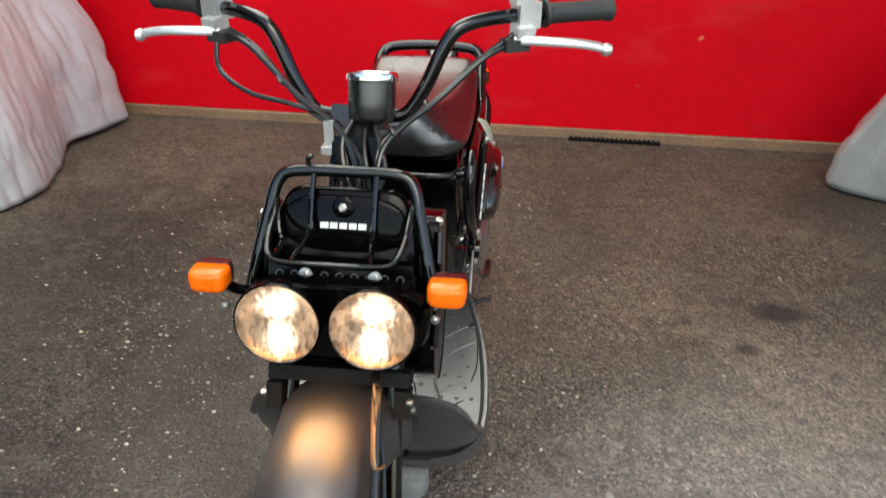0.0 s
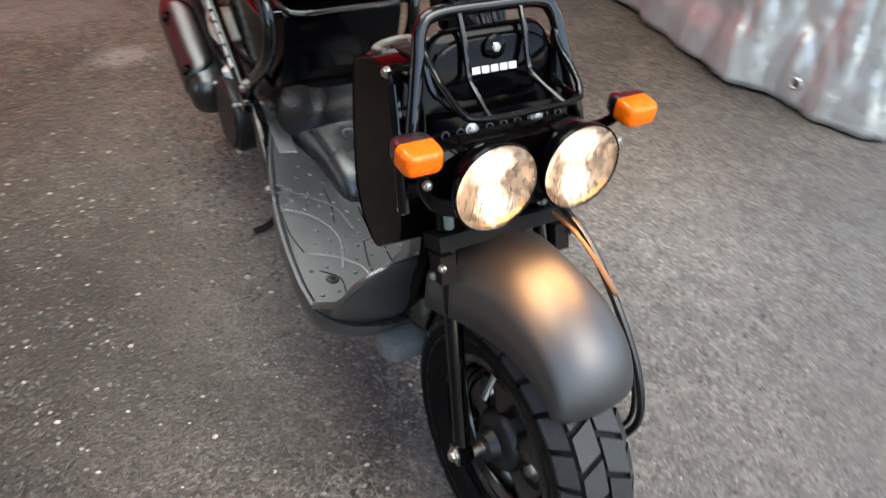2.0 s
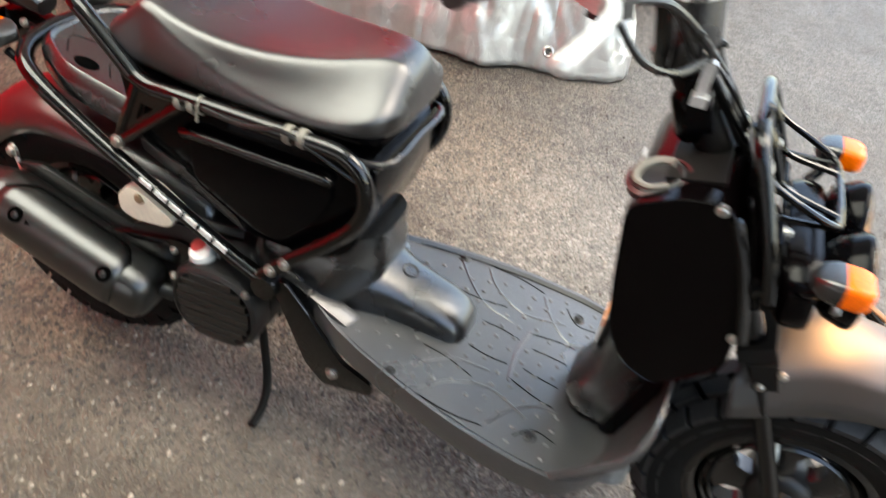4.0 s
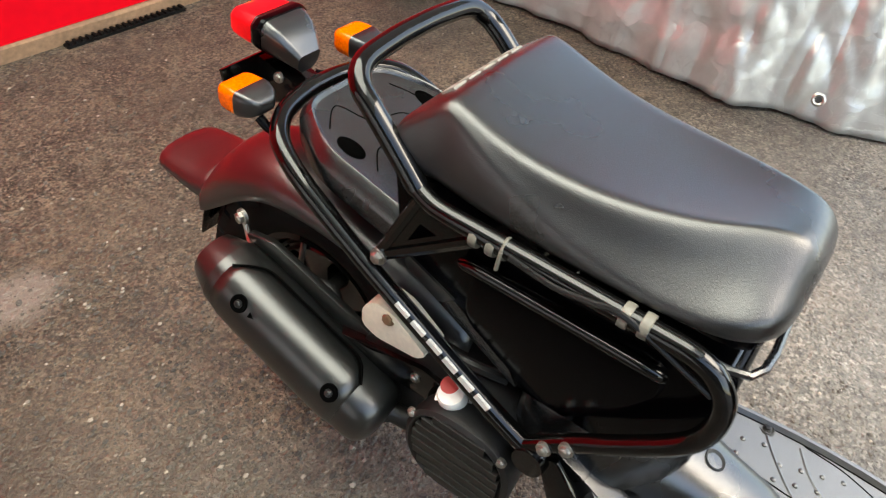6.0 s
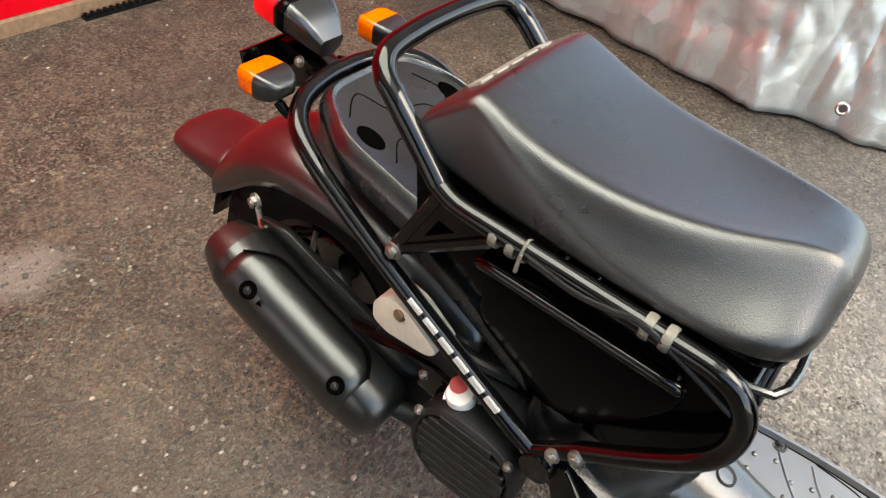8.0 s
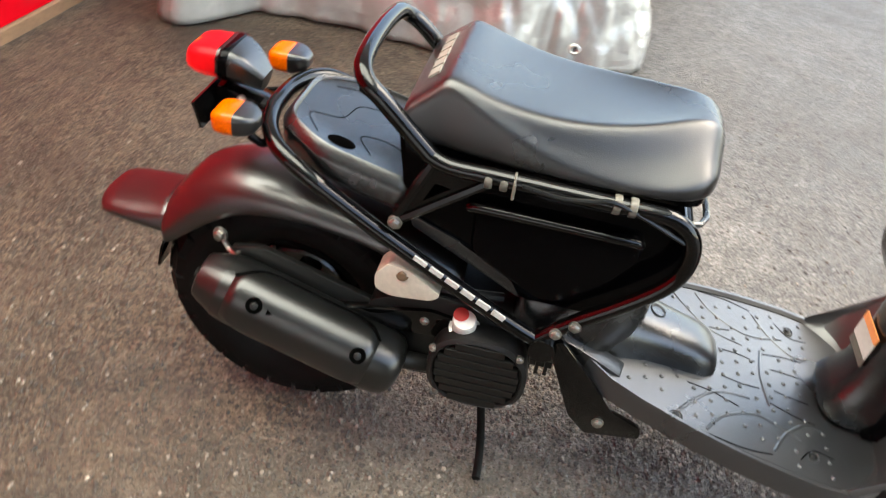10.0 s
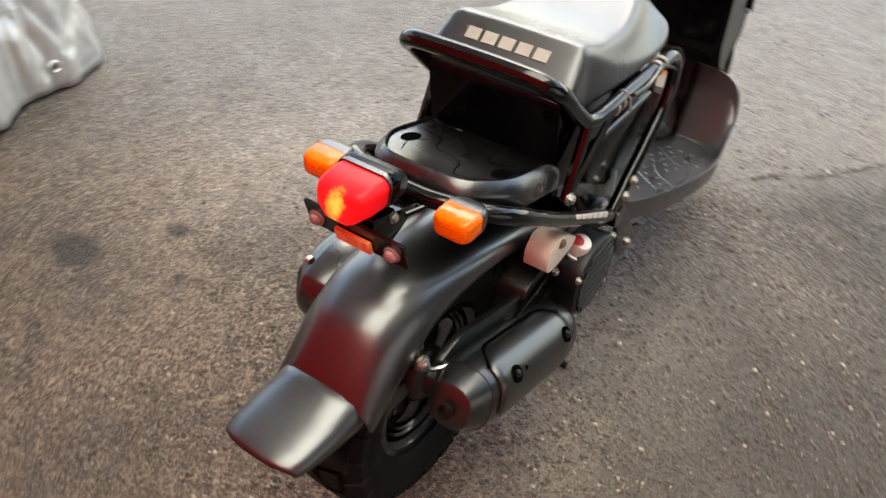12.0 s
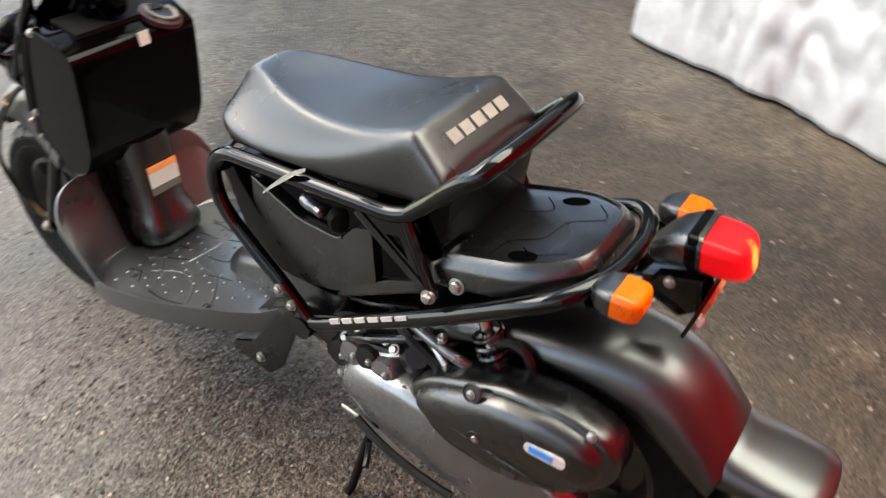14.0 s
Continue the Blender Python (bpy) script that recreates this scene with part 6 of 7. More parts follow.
    half = [(0.138, 1.090, 0.711), (0.134, 1.125, 0.742), (0.132, 1.165, 0.780), (0.127, 1.188, 0.798), (0.105, 1.202, 0.812), (0.05, 1.207, 0.817), (0, 1.208, 0.818)]
    tube(bm, half + [(-x, y, z) for x, y, z in reversed(half[:-1])], 0.0135, 14, 6)
    P("grab_bar", bm, M_FRAME, None, "glossy black rear grab bar")
    for y, z in ((0.90, 0.69), (0.72, 0.66)):
        bm = bmesh.new()
        tube(bm, [(-0.14, y, z), (0.14, y, z)], 0.009, 10)
        P("cross_tube", bm, M_FRAME)
    bm = bmesh.new()
    tube(bm, [(-0.146, 0.965, 0.688), (-0.159, 0.966, 0.701), (-0.146, 0.967, 0.715), (-0.133, 0.966, 0.701)], 0.0020, 6, 5, closed=True)
    tube(bm, [(-0.159, 0.966, 0.705), (-0.163, 0.966, 0.683)], 0.0024, 6)
    P("zip_tie", bm, M_CLAMP, None, "pale zip tie on the frame rail")
    bm = bmesh.new()
    tube(bm, [(-0.160, 0.955, 0.706), (-0.161, 0.90, 0.700), (-0.160, 0.86, 0.704), (-0.157, 0.82, 0.706), (-0.15, 0.72, 0.66)], 0.0035, 7, 5)
    P("seat_cable", bm, M_CABLE)
    # a folded slip hanging out over the rail
    bm = bmesh.new()
    rows = []
    for x, y, z, w in ((0.146, 0.912, 0.722, 0.006), (0.156, 0.903, 0.7205, 0.010), (0.167, 0.888, 0.710, 0.012), (0.177, 0.870, 0.695, 0.008), (0.184, 0.859, 0.683, 0.002)):
        rows.append([Vector((x + w * 0.7, y + w * 0.5, z)), Vector((x, y, z + 0.003)), Vector((x - w * 0.5, y - w * 0.7, z - 0.002)), Vector((x, y, z + 0.0015))])
    loft(bm, rows)
    P("paper_tag", bm, M_CLAMP, None, "pale tag tied to the frame")


main_frame()


# rear tray
def tray():
    bm = bmesh.new()
    out = rounded([(-0.127, 1.10), (0.127, 1.10), (0.126, 1.26), (0.080, 1.338), (-0.080, 1.338), (-0.126, 1.26)], 0.035, 5)
    cu, cv = 0.0, 1.215

    def tz(v, up):
        return 0.630 + (v - 1.10) * 0.250 + up

    rows = []
    for k, up in ((0.90, -0.05), (1.0, -0.035), (1.0, -0.012), (0.985, -0.006), (0.90, 0.009), (0.88, 0.011), (0.865, 0.010), (0.845, 0.0055), (0.83, 0.005), (0.5, 0.005), (0.05, 0.005)):
        rows.append([Vector((cu + (u - cu) * k, cv + (v - cv) * k, tz(cv + (v - cv) * k, up))) for u, v in out])
    loft(bm, rows)
    ob = P("rear_tray", bm, M_MATTE, None, "dark grey moulded rear tray", angle=30)
    for line in ([(-0.08, 1.275), (-0.04, 1.30), (-0.02, 1.255), (0.03, 1.24), (0.05, 1.20), (0.09, 1.19)], [(-0.085, 1.19), (-0.05, 1.215), (-0.035, 1.18), (-0.045, 1.14)], [(0.06, 1.29), (0.075, 1.25), (0.06, 1.225)]):
        bm = bmesh.new()
        tube(bm, [(x, y, tz(y, 0.0046)) for x, y in line], 0.0011, 6, 6)
        P("tray_groove", bm, M_VOID, ob)
    for x in (-0.082, 0.082):
        bm = bmesh.new()
        rows = []
        for k, up in ((1.0, 0.003), (0.98, 0.0058), (0.5, 0.0059), (0.05, 0.0059)):
            rows.append([Vector((x + 0.013 * k * math.cos(a), 1.236 + 0.022 * k * math.sin(a), tz(1.236 + 0.022 * k * math.sin(a), up))) for a in [2 * math.pi * i / 22 for i in range(22)]])
        loft(bm, rows)
        P("tray_hole", bm, M_VOID, ob)
    bm = bmesh.new()
    lathe(bm, [(0.015, -0.030), (0.018, -0.026), (0.018, 0.026), (0.015, 0.030)], 20, (0.078, 1.130, 0.630), (1, 0, 0))
    block(bm, (0.078, 1.115, 0.612), (0.05, 0.03, 0.02), 0.005)
    P("helmet_lock", bm, M_BOX)
    bolt((0.128, 1.162, 0.612), (1, 0, 0.2), 0.0095)


tray()


# rear fender and flap
def rear_fender():
    A = smooth_path([(0, *p) for p in ((1.02, 0.470), (1.10, 0.505), (1.19, 0.530), (1.29, 0.548), (1.38, 0.560), (1.44, 0.556), (1.495, 0.532), (1.530, 0.500), (1.556, 0.466), (1.566, 0.448))], 3)
    B = smooth_path([(0, *p) for p in ((1.02, 0.40), (1.10, 0.440), (1.17, 0.478), (1.25, 0.497), (1.32, 0.503), (1.39, 0.497), (1.45, 0.470), (1.500, 0.432), (1.535, 0.405), (1.552, 0.396))], 3)
    angles = [radians(-90 + 7.5 * i) for i in range(25)]
    section = [(0.089 * math.copysign(abs(math.sin(w)) ** 0.82, w), 1 - abs(math.cos(w)) ** 0.9) for w in angles]
    bm = bmesh.new()
    rows = []
    for a, b in zip(A, B):
        rows.append([Vector((x, a.y + (b.y - a.y) * f, a.z + (b.z - a.z) * f)) for x, f in section])
    loft(bm, rows, wrap=False, cap=False)
    ob = P("rear_fender", bm, M_REARFENDER, None, "satin black rear fender with red reflections", angle=60)
    sd = ob.modifiers.new("thickness", "SOLIDIFY")
    sd.thickness, sd.offset = 0.004, -1
    bm = bmesh.new()
    rows = []
    for y, z, w, h in ((1.548, 0.464, 0.072, 0.052), (1.575, 0.452, 0.075, 0.044), (1.62, 0.446, 0.074, 0.034), (1.665, 0.442, 0.070, 0.026), (1.688, 0.438, 0.066, 0.020), (1.694, 0.433, 0.061, 0.014)):
        rows.append([Vector((x * w, y + 0.012 * abs(x) ** 3 * -1, z - h * f)) for x, f in ((-1.02, 1.0), (-1.01, 0.72), (-0.96, 0.46), (-0.84, 0.25), (-0.6, 0.1), (-0.3, 0.025), (0, 0), (0.3, 0.025), (0.6, 0.1), (0.84, 0.25), (0.96, 0.46), (1.01, 0.72), (1.02, 1.0))])
    loft(bm, rows, wrap=False, cap=False)
    flap = P("mud_flap", bm, M_REARFENDER, None, "matte mud flap at the end of the fender", angle=50)
    sd = flap.modifiers.new("thickness", "SOLIDIFY")
    sd.thickness, sd.offset = 0.005, -1
    # inner arch, dark
    bm = bmesh.new()
    rows = []
    for k in range(17):
        a = radians(8 + 160 * k / 16)
        rows.append([Vector((x, RY + 0.258 * math.cos(a), RZ + 0.256 * math.sin(a))) for x in (-0.066, -0.03, 0.03, 0.066)])
    loft(bm, rows, wrap=False, cap=False)
    inner = P("inner_arch", bm, M_BOX)
    sd = inner.modifiers.new("thickness", "SOLIDIFY")
    sd.thickness = 0.004


rear_fender()


# tail light and plate bracket
def tail():
    bm = bmesh.new()
    hexa = rounded([(-0.034, 0.028), (0.034, 0.028), (0.043, 0.018), (0.041, -0.012), (0.020, -0.033), (-0.020, -0.033), (-0.041, -0.012), (-0.043, 0.018)], 0.004, 3)
    rows = []
    for y, k in ((1.452, 0.98), (1.458, 1.0), (1.478, 0.985), (1.491, 0.93), (1.500, 0.82), (1.505, 0.64), (1.507, 0.4)):
        rows.append([Vector((u * k, y - 0.12 * v, 0.730 + v * k * 0.9)) for u, v in hexa])
    loft(bm, rows)
    lens = P("tail_light", bm, M_REDLENS, None, "glowing red faceted tail light")
    # moulded ribs on the lens
    for v in (-0.012, 0.0, 0.012):
        bm = bmesh.new()
        block(bm, (0, 1.5045 - 0.12 * v, 0.730 + v * 0.80), (0.038, 0.003, 0.0016), 0.0006)
        P("lens_rib", bm, M_REDLENS, lens)
    bm = bmesh.new()
    rows = []
    for y, k, sink in ((1.452, 1.03, 0.0), (1.444, 1.05, 0.0), (1.430, 1.0, 0.002), (1.412, 0.88, 0.008), (1.398, 0.70, 0.018), (1.386, 0.50, 0.028)):
        rows.append([Vector((u * k, y - 0.12 * v, 0.730 - sink + v * k * 0.95)) for u, v in hexa])
    loft(bm, rows)
    P("lamp_shell", bm, M_MATTE, lens, angle=25)
    bm = bmesh.new()
    rows = []
    for y, k in ((1.447, 1.07), (1.444, 1.085), (1.436, 1.085), (1.433, 1.06)):
        rows.append([Vector((u * k, y - 0.12 * v, 0.730 + v * k * 0.92)) for u, v in hexa])
    loft(bm, rows)
    P("lamp_gasket", bm, M_BOX, lens)
    bm = bmesh.new()
    block(bm, (0, 1.468, 0.664), (0.166, 0.005, 0.044), 0.002, (-14, 0, 0))
    plate = P("plate_bracket", bm, M_FRAME, None, "dark plate bracket with a small orange reflector")
    for x in (-0.062, 0.065):
        bolt((x, 1.472, 0.661), (0, 1, -0.2), 0.009, plate, M_PINK)
    bm = bmesh.new()
    block(bm, (0.0, 1.473, 0.655), (0.058, 0.006, 0.021), 0.002, (-14, 0, 0))
    P("reflector", bm, M_REFLECTOR, plate, "orange reflector")
    bm = bmesh.new()
    prism(bm, [(1.36, 0.665), (1.46, 0.690), (1.468, 0.645), (1.44, 0.622), (1.40, 0.640)], -0.024, 0.024, "x", 0.003)
    tube(bm, [(-0.05, 1.352, 0.672), (-0.03, 1.40, 0.668)], 0.004, 8)
    tube(bm, [(0.05, 1.352, 0.672), (0.03, 1.40, 0.668)], 0.004, 8)
    P("tail_bracket", bm, M_FRAME)
    for s in (-1, 1):
        bolt((0.026 * s, 1.42, 0.672), (s, 0, 0), 0.006)


tail()


# muffler
def muffler():
    bm = bmesh.new()
    a, b = Vector((-0.152, 1.420, 0.393)), Vector((-0.156, 1.113, 0.291))
    d = (b - a).normalized()
    up = Vector((1, 0, 0)).cross(d).normalized()
    if up.z < 0:
        up = -up
    L0 = (b - a).length
    rows = []
    def skin(t, k, w):
        return a + d * (L0 * t) + Vector((1, 0, 0)) * (0.056 * k * math.copysign(abs(math.cos(w)) ** 0.82, math.cos(w))) + up * (0.0575 * k * math.copysign(abs(math.sin(w)) ** 0.82, math.sin(w)))

    for t, k in ((0.02, 0.92), (0.045, 0.945), (0.10, 0.975), (0.35, 0.985), (0.70, 0.985), (0.88, 0.98), (0.955, 0.955), (1.0, 0.88), (1.03, 0.72), (1.045, 0.48), (1.05, 0.12)):
        rows.append([skin(t, k, w) for w in [2 * math.pi * i / 36 for i in range(36)]])
    loft(bm, rows)
    ob = P("muffler", bm, M_MUFFLER, None, "dark grey muffler with a bolted heat shield", angle=50)
    # tail cone with a flat end round the pipe
    bm = bmesh.new()
    rows = []
    for t, k in ((-0.105, 0.20), (-0.108, 0.56), (-0.10, 0.64), (-0.06, 0.74), (0.0, 0.86), (0.022, 0.90), (0.03, 0.88)):
        rows.append([skin(t, k, w) for w in [2 * math.pi * i / 36 for i in range(36)]])
    loft(bm, rows)
    P("tail_cone", bm, M_MUFFLER, ob, "dark cone at the end of the muffler", angle=35)
    # heat shield over the outer half, with a turned-in rim
    bm = bmesh.new()
    rows = []
    ts = [0.075 + 0.80 * i / 14 for i in range(15)]
    for n, t in enumerate(ts):
        wide = 1.22 - 0.55 * max(0, (0.26 - t) / 0.185) ** 2 - 0.42 * max(0, (t - 0.74) / 0.135) ** 2
        edge_t = 0.5 if n in (0, len(ts) - 1) else 1.0
        row = []
        for i in range(23):
            u = (i / 22 - 0.5) * 2
            k = 1.0 if abs(u) > 0.99 else (1.0 + 0.030 * edge_t if abs(u) > 0.9 else 1.0 + 0.038 * edge_t)
            row.append(skin(t, k, math.pi - 0.55 + wide * u))
        rows.append(row)
    loft(bm, rows, wrap=False, cap=False)
    sh = P("heat_shield", bm, M_MUFFLER, ob, angle=40)
    sd = sh.modifiers.new("thickness", "SOLIDIFY")
    sd.thickness, sd.offset = 0.003, -1
    # dark gap line round the shield
    bm = bmesh.new()
    line = [skin(t, 1.0, math.pi - 0.55 - (1.25 - 0.55 * max(0, (0.26 - t) / 0.185) ** 2 - 0.42 * max(0, (t - 0.74) / 0.135) ** 2)) for t in ts]
    tube(bm, line, 0.0022, 6, 3)
    P("shield_gap", bm, M_VOID, ob)
    w = math.pi - 0.62
    nrm = (Vector((1, 0, 0)) * math.cos(w) + up * math.sin(w)).normalized()

    def on_shield(t, lift):
        return skin(t, 1.042, w) + nrm * lift

    for t in (0.225, 0.80):
        bm = bmesh.new()
        lathe(bm, [(0.0, 0.0008), (0.0125, 0.0008), (0.0135, 0.0012), (0.0142, -0.003)], 20, on_shield(t, 0.0012), nrm, cap=False)
        P("bolt_recess", bm, M_VOID, ob)
        bolt(on_shield(t, 0.0020), nrm, 0.0048, ob, M_ENGINE)
    bm = bmesh.new()
    tri = [on_shield(0.31, 0.0035) + d * u + nrm.cross(d) * v for u, v in ((-0.005, -0.005), (0.006, 0.0), (-0.005, 0.005))]
    bm.faces.new([bm.verts.new(p) for p in tri])
    bmesh.ops.solidify(bm, geom=bm.faces[:], thickness=0.001)
    P("arrow_mark", bm, M_VOID, ob)
    bm = bmesh.new()
    lathe(bm, [(0.009, -0.012), (0.012, 0.004), (0.012, 0.02), (0.010, 0.02), (0.009, 0.0)], 18, a - d * (L0 * 0.072) + up * -0.006, -d, cap=False)
    P("tailpipe", bm, M_DULL, ob)
    bm = bmesh.new()
    tube(bm, [(-0.092, 1.442, 0.448), (-0.10, 1.425, 0.425), (-0.118, 1.40, 0.425)], 0.005, 8)
    P("muffler_stay", bm, M_BOLT, ob)
    bolt((-0.096, 1.441, 0.448), (-1, 0.2, 0), 0.010)
    bm = bmesh.new()
    tube(bm, [(-0.14, 1.10, 0.295), (-0.12, 1.05, 0.28), (-0.08, 1.0, 0.27), (-0.04, 0.96, 0.30)], 0.016, 12)
    P("exhaust_pipe", bm, M_ENGINE)
    bm = bmesh.new()
    prism(bm, rounded([(1.262, 0.362), (1.20, 0.378), (1.06, 0.408), (1.02, 0.40), (1.03, 0.355), (1.13, 0.350)], 0.008, 3), -0.128, -0.112, "x", 0.003)
    P("swing_arm", bm, M_FRAME)
    # flat bracket between the muffler and the wheel
    bm = bmesh.new()
    prism(bm, rounded([(1.42, 0.440), (1.36, 0.452), (1.16, 0.388), (1.14, 0.350), (1.38, 0.405)], 0.012, 3), -0.112, -0.100, "x", 0.003)
    P("muffler_bracket", bm, M_MUFFLER, ob)
    bolt((-0.129, 1.07, 0.385), (-1, 0, 0), 0.006)


muffler()


# engine and its parts
def engine():
    bm = bmesh.new()
    prism(bm, rounded([(0.90, 0.26), (1.10, 0.245), (1.18, 0.29), (1.17, 0.40), (1.06, 0.44), (0.93, 0.42), (0.88, 0.34)], 0.02, 3), -0.12, 0.10, "x", 0.012)
    block(bm, (0.0, 0.90, 0.335), (0.13, 0.12, 0.12), 0.012)
    eng = P("engine", bm, M_ENGINE, None, "dark cast engine block")
    for k in range(6):
        bm = bmesh.new()
        block(bm, (0, 0.85 + 0.016 * k, 0.335), (0.15, 0.006, 0.14), 0.002)
        P("cooling_fin", bm, M_ENGINE, eng)
    # ribbed radiator cover
    c = Vector((-0.120, 0.968, 0.325))
    bm = bmesh.new()
    rows = []
    for x, k in ((-0.120, 0.95), (-0.155, 1.0), (-0.166, 0.98), (-0.170, 0.90), (-0.168, 0.86), (-0.160, 0.84), (-0.160, 0.05)):
        rows.append([Vector((x, c.y + 0.086 * k * math.copysign(abs(math.cos(w)) ** 0.8, math.cos(w)), c.z + 0.080 * k * math.copysign(abs(math.sin(w)) ** 0.8, math.sin(w)))) for w in [2 * math.pi * i / 36 for i in range(36)]])
    loft(bm, rows)
    cov = P("radiator_cover", bm, M_SLAT, None, "black round radiator cover with slats")
    for k in range(8):
        zz = -0.060 + 0.0172 * k
        w = 0.071 * math.sqrt(max(0.1, 1 - (zz / 0.074) ** 2)) * 2
        bm = bmesh.new()
        block(bm, (-0.165, c.y, c.z + zz), (0.012, w, 0.0150), 0.002, (0, -6, 0))
        P("slat", bm, M_SLAT, cov)
    for w in (0.5, 2.4, 3.9, 5.5):
        bolt((-0.166, c.y + 0.088 * math.cos(w), c.z + 0.084 * math.sin(w)), (-1, 0, 0), 0.0055, cov)
    # coolant filler and tank
    bm = bmesh.new()
    lathe(bm, [(0.010, -0.026), (0.017, -0.022), (0.020, -0.016), (0.020, 0.004), (0.018, 0.008), (0.0, 0.009)], 22, (-0.140, 1.003, 0.414), (-0.35, 0.05, 1))
    cap = P("filler_cap", bm, M_DECAL, None, "white filler cap with a red top")
    bm = bmesh.new()
    lathe(bm, [(0.0, 0.0085), (0.012, 0.0085), (0.013, 0.0092), (0.0, 0.0098)], 22, (-0.133, 1.010, 0.4165), (-0.35, 0.05, 1), cap=False)
    P("cap_label", bm, M_LABEL_R, cap, "red cap top")
    bm = bmesh.new()
    lathe(bm, [(0.021, -0.024), (0.026, -0.023), (0.026, -0.018), (0.021, -0.017)], 22, (-0.140, 1.003, 0.414), (-0.35, 0.05, 1), cap=False)
    P("cap_collar", bm, M_ALU, cap, "silver collar")
    bm = bmesh.new()
    prism(bm, rounded([(1.046, 0.462), (1.062, 0.447), (1.130, 0.440), (1.156, 0.450), (1.157, 0.482), (1.135, 0.506), (1.10, 0.499)], 0.010, 4), -0.146, -0.100, "x", 0.008)
    tank = P("coolant_tank", bm, M_WHITE, None, "milky white coolant tank")
    bolt((-0.1445, 1.112, 0.489), (-1, 0, 0.3), 0.008, tank, M_BRONZE, name="tank_cap")
    # belt case on the left
    bm = bmesh.new()
    shape = rounded([(0.915, 0.320), (0.98, 0.266), (1.15, 0.214), (1.30, 0.185), (1.39, 0.205), (1.405, 0.280), (1.36, 0.335), (1.22, 0.365), (1.07, 0.385), (0.98, 0.378)], 0.03, 4)
    rows = []
    for x, k in ((0.085, 0.97), (0.120, 1.0), (0.130, 0.995), (0.140, 0.965), (0.150, 0.915), (0.158, 0.83), (0.162, 0.70), (0.163, 0.10)):
        rows.append([Vector((x, 1.16 + (u - 1.16) * k, 0.285 + (v - 0.285) * k)) for u, v in shape])
    loft(bm, rows)
    case = P("belt_case", bm, M_CASE, None, "grey cast belt case")
    for y, z in ((0.945, 0.330), (1.02, 0.268), (1.16, 0.228), (1.30, 0.205), (1.385, 0.24), (1.08, 0.370)):
        bolt((0.146, y, z), (1, 0, 0), 0.006, case)
    bm = bmesh.new()
    tube(bm, [(0.165, 0.99, 0.262), (0.170, 1.05, 0.235), (0.170, 1.12, 0.212), (0.168, 1.19, 0.20)], 0.008, 8)
    P("kick_lever", bm, M_ENGINE)
    bm = bmesh.new()
    tube(bm, [(0.128, 0.925, 0.312), (0.130, 0.985, 0.270), (0.130, 1.07, 0.243), (0.130, 1.15, 0.219), (0.130, 1.25, 0.199)], 0.006, 8, 5)
    P("case_flange", bm, M_CASE, case, "pale machined flange along the case")
    # air cleaner above it
    bm = bmesh.new()
    rows = []
    shape = rounded([(1.085, 0.395), (1.140, 0.446), (1.26, 0.494), (1.36, 0.502), (1.435, 0.480), (1.450, 0.420), (1.40, 0.355), (1.28, 0.320), (1.15, 0.332)], 0.03, 4)
    cy, cz = 1.28, 0.42
    for x, k in ((0.095, 0.92), (0.105, 1.0), (0.146, 1.0), (0.156, 0.975), (0.160, 0.925), (0.161, 0.885), (0.175, 0.845), (0.184, 0.74), (0.190, 0.52), (0.192, 0.1)):
        rows.append([Vector((x, cy + (u - cy) * k, cz + (v - cz) * k)) for u, v in shape])
    loft(bm, rows)
    air = P("air_cleaner", bm, M_MATTE, None, "dark smooth air cleaner cover", angle=45)
    bm = bmesh.new()
    out = rounded([(-0.031, -0.010), (0.031, -0.010), (0.031, 0.010), (-0.031, 0.010)], 0.010, 4)
    prism(bm, out, 0.0, 0.003, "z")
    bm.transform(pose(0.1885, 1.350, 0.446, 0, 0, 0) @ Matrix(((0, 0, 1, 0), (1, 0, 0, 0), (0, 1, 0, 0), (0, 0, 0, 1))))
    st = P("maker_sticker", bm, M_DECAL, air, "white and blue oval sticker")
    bm = bmesh.new()
    block(bm, (0.1905, 1.345, 0.446), (0.004, 0.036, 0.012), 0.001)
    P("sticker_field", bm, M_BLUE, st)
    for x, y, z in ((0.180, 1.224, 0.478), (0.190, 1.241, 0.406), (0.160, 1.400, 0.488)):
        bolt((x, y, z), (1, 0, 0.3), 0.0055, air)
    bm = bmesh.new()
    tube(bm, [(0.178, 1.150, 0.400), (0.186, 1.20, 0.398), (0.1895, 1.263, 0.392), (0.1895, 1.31, 0.385), (0.184, 1.37, 0.375)], 0.006, 8, 5, flat=0.6)
    P("cover_ridge", bm, M_MATTE, air)
    for y, z in ((1.224, 0.478), (1.241, 0.406)):
        bm = bmesh.new()
        lathe(bm, [(0.0, 0.001), (0.012, 0.001), (0.014, 0.0035), (0.016, 0.0)], 18, (0.176 if z > 0.45 else 0.1885, y, z), (1, 0, 0.35 if z > 0.45 else 0), cap=False)
        P("bolt_recess", bm, M_DARKTEXT, air)
    bm = bmesh.new()
    block(bm, (0.187, 1.30, 0.368), (0.008, 0.022, 0.014), 0.002)
    P("drain_slot", bm, M_DARKTEXT, air)
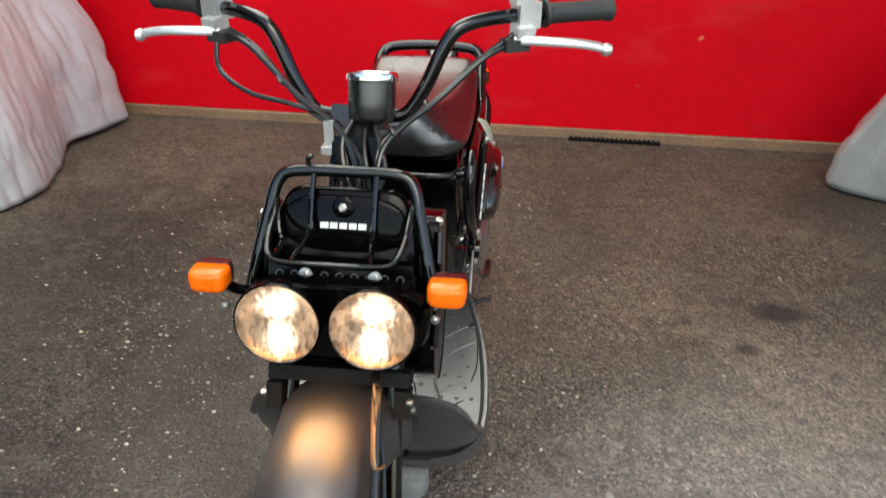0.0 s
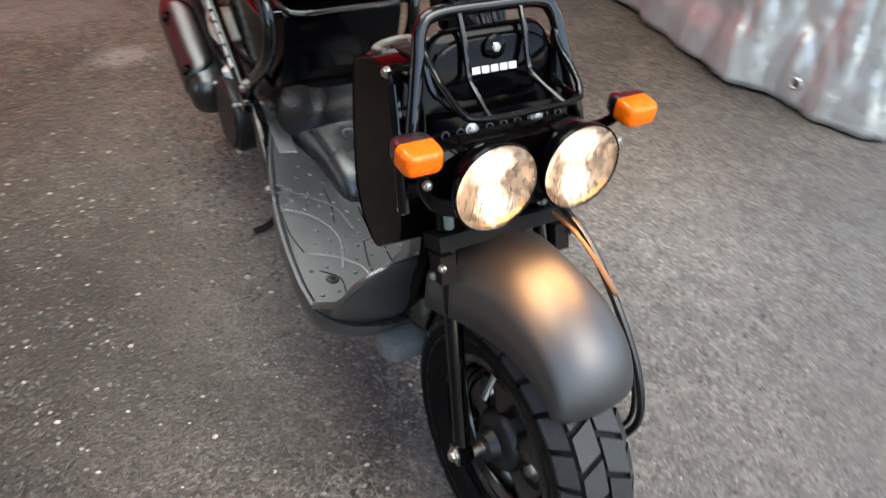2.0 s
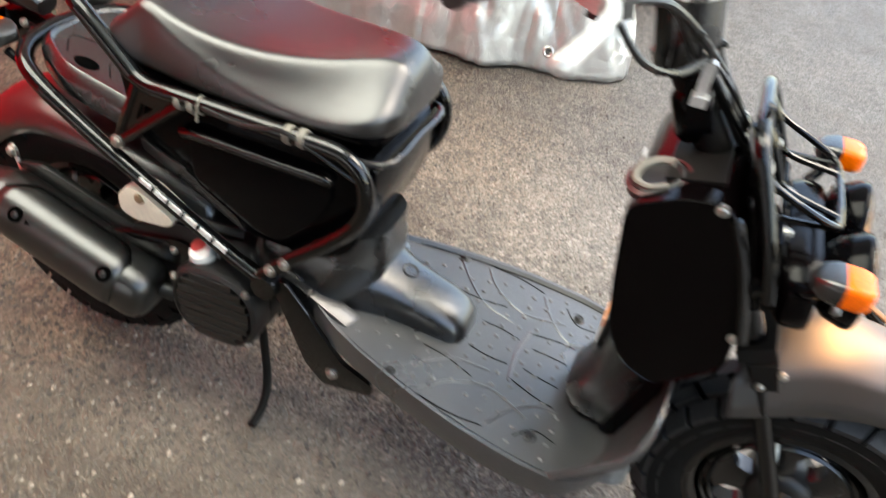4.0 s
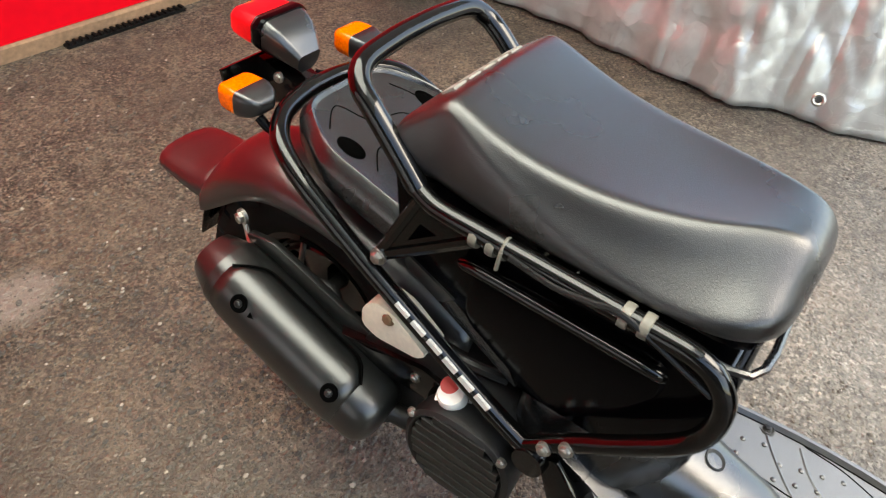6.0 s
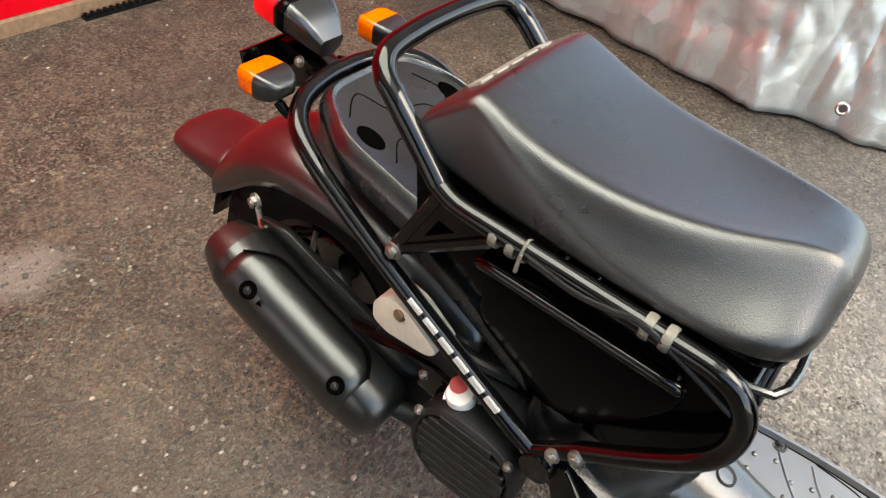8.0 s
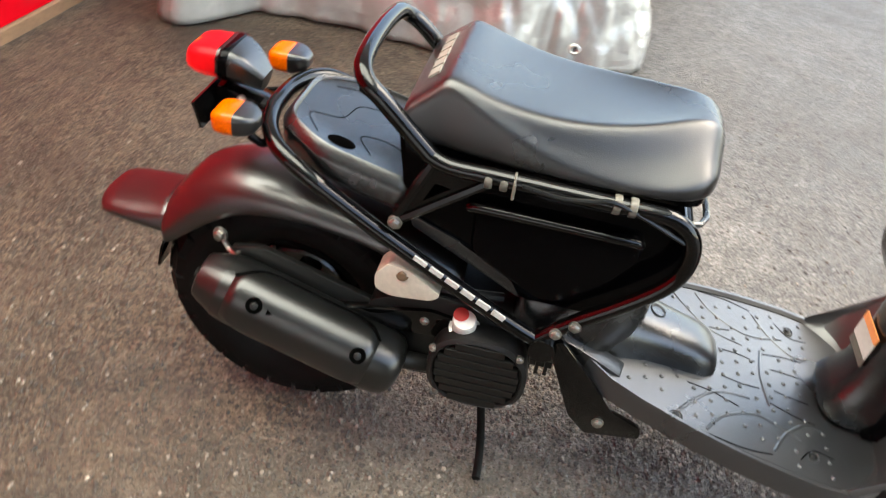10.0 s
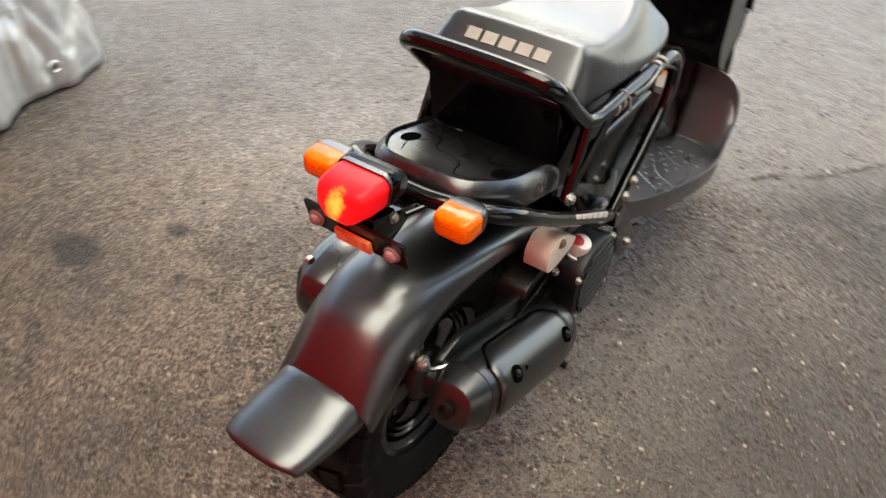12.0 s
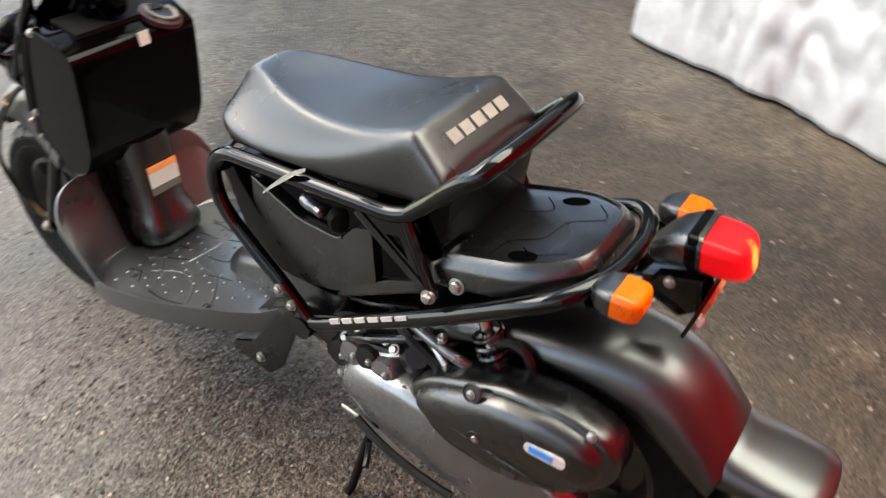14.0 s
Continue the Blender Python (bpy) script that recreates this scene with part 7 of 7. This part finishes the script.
    # hoses and shock absorber
    hoses = [
        [(0.10, 0.90, 0.41), (0.11, 0.96, 0.44), (0.10, 1.03, 0.45), (0.08, 1.10, 0.46)], [(0.12, 0.93, 0.39), (0.125, 1.00, 0.41), (0.11, 1.08, 0.42), (0.06, 1.14, 0.45)],
        [(0.09, 1.02, 0.47), (0.115, 1.07, 0.455), (0.12, 1.13, 0.43)], [(0.08, 0.90, 0.44), (0.09, 0.98, 0.465), (0.07, 1.06, 0.48)], [(-0.09, 0.95, 0.44), (-0.11, 1.02, 0.45), (-0.10, 1.10, 0.44)],
    ]
    for k, run in enumerate(hoses):
        bm = bmesh.new()
        tube(bm, run, 0.006 + 0.002 * (k % 3), 8, 6)
        P("hose", bm, M_CABLE if k % 2 else M_ENGINE)
    bm = bmesh.new()
    block(bm, (0.07, 1.03, 0.425), (0.09, 0.10, 0.05), 0.012, (10, 0, 0))
    lathe(bm, [(0.028, -0.03), (0.032, -0.02), (0.032, 0.02), (0.02, 0.035)], 20, (0.10, 1.08, 0.41), (0.6, 0.3, 0.6))
    P("carburettor", bm, M_ENGINE)
    for at in ((0.115, 0.965, 0.415), (0.125, 1.03, 0.435), (0.11, 1.10, 0.44)):
        bolt(at, (0.5, 0, 1), 0.006)
    bm = bmesh.new()
    a, b = Vector((0.095, 1.19, 0.545)), Vector((0.095, 1.26, 0.33))
    d = (b - a).normalized()
    s1 = d.orthogonal().normalized()
    s2 = d.cross(s1)
    coil = [a + d * ((b - a).length * (0.08 + 0.8 * k / 154)) + (s1 * math.cos(2 * math.pi * k / 14) + s2 * math.sin(2 * math.pi * k / 14)) * 0.022 for k in range(155)]
    tube(bm, coil, 0.0042, 6, 1)
    spring = P("spring", bm, M_COIL, None, "black coil spring of the shock absorber")
    bm = bmesh.new()
    tube(bm, [a, b], 0.010, 12)
    P("damper", bm, M_CHROME, spring)
    bm = bmesh.new()
    tube(bm, [(0.10, 1.245 + 0.035 * math.cos(w), 0.475 + 0.05 * math.sin(w)) for w in [2 * math.pi * k / 12 for k in range(12)]], 0.008, 8, 3, closed=True)
    P("intake_hose", bm, M_CABLE)
    # cylinder head cover in layers, pipe and pale fittings
    for k, (y, z, r, x0, x1) in enumerate(((0.935, 0.352, 0.030, 0.05, 0.135), (0.965, 0.372, 0.027, 0.05, 0.140), (1.000, 0.380, 0.026, 0.05, 0.143), (1.035, 0.372, 0.026, 0.05, 0.146))):
        bm = bmesh.new()
        lathe(bm, [(r * 0.6, 0.0), (r, 0.006), (r, x1 - x0 - 0.008), (r * 0.85, x1 - x0), (r * 0.3, x1 - x0 + 0.002)], 24, (x0, y, z), (1, 0, 0.1))
        P("head_cover", bm, M_CASE if k % 2 else M_ENGINE)
        bolt((x1 + 0.003, y + 0.008, z + 0.010), (1, 0, 0.1), 0.005)
    for run, r, m in (
        ([(0.12, 0.930, 0.385), (0.128, 0.965, 0.412), (0.128, 1.005, 0.428), (0.12, 1.06, 0.452), (0.10, 1.10, 0.46)], 0.0075, M_MATTE), ([(0.115, 1.075, 0.490), (0.122, 1.12, 0.480), (0.122, 1.165, 0.468), (0.11, 1.19, 0.45)], 0.009, M_CASE),
        ([(0.118, 0.955, 0.405), (0.124, 0.985, 0.398), (0.126, 1.03, 0.405), (0.122, 1.07, 0.425)], 0.006, M_ALU), ([(0.10, 1.09, 0.470), (0.118, 1.13, 0.450), (0.125, 1.16, 0.43)], 0.006, M_ALU),
    ):
        bm = bmesh.new()
        tube(bm, run, r, 9, 6)
        P("pipe", bm, m)
    for at, ax2 in (((0.128, 0.945, 0.400), (1, 0, 0.6)), ((0.130, 1.05, 0.430), (1, 0, 1)), ((0.122, 1.135, 0.494), (0.4, 0, 1)), ((0.128, 1.085, 0.408), (1, 0, 0.5))):
        bolt(at, ax2, 0.007)
    # thin flange under the belt case
    bm = bmesh.new()
    tube(bm, [(0.150, 0.945, 0.252), (0.152, 0.995, 0.246), (0.152, 1.062, 0.220), (0.152, 1.110, 0.196), (0.150, 1.16, 0.178)], 0.004, 7, 5)
    P("case_flange", bm, M_BOLT, case)
    # centre stand
    for run in ([(-0.04, 0.965, 0.235), (-0.050, 0.950, 0.13), (-0.066, 0.938, 0.055), (-0.098, 0.931, 0.018), (-0.140, 0.929, 0.009)], [(0.10, 1.00, 0.235), (0.135, 0.990, 0.18), (0.145, 0.965, 0.08), (0.150, 0.950, 0.022), (0.162, 0.946, 0.009)]):
        bm = bmesh.new()
        tube(bm, run, 0.0085, 10)
        P("stand_leg", bm, M_DULL, None, "thin dark stand leg on the ground")
    bm = bmesh.new()
    tube(bm, [(-0.1, 1.0, 0.235), (0.1, 1.0, 0.235)], 0.010, 10)
    tube(bm, [(0.128, 0.985, 0.17), (0.165, 1.01, 0.175), (0.185, 1.02, 0.17)], 0.006, 8)
    P("stand_pivot", bm, M_ENGINE)


engine()


# dark guard between the front wheel and the footboard
def wheel_guard():
    bm = bmesh.new()
    rows = []
    for p in smooth_path([(0, 0.258, 0.290), (0, 0.232, 0.370), (0, 0.212, 0.450), (0, 0.208, 0.550), (0, 0.218, 0.630), (0, 0.228, 0.680)], 4):
        rows.append([Vector((x, p.y + dy, p.z)) for x, dy in ((-0.078, 0.045), (-0.080, 0.012), (-0.070, 0.002), (0, 0), (0.070, 0.002), (0.080, 0.012), (0.078, 0.045), (0.066, 0.045), (0.062, 0.014), (0, 0.012), (-0.062, 0.014), (-0.066, 0.045))])
    loft(bm, rows)
    P("wheel_guard", bm, M_BOX, None, "black guard behind the front wheel", angle=40)


wheel_guard()
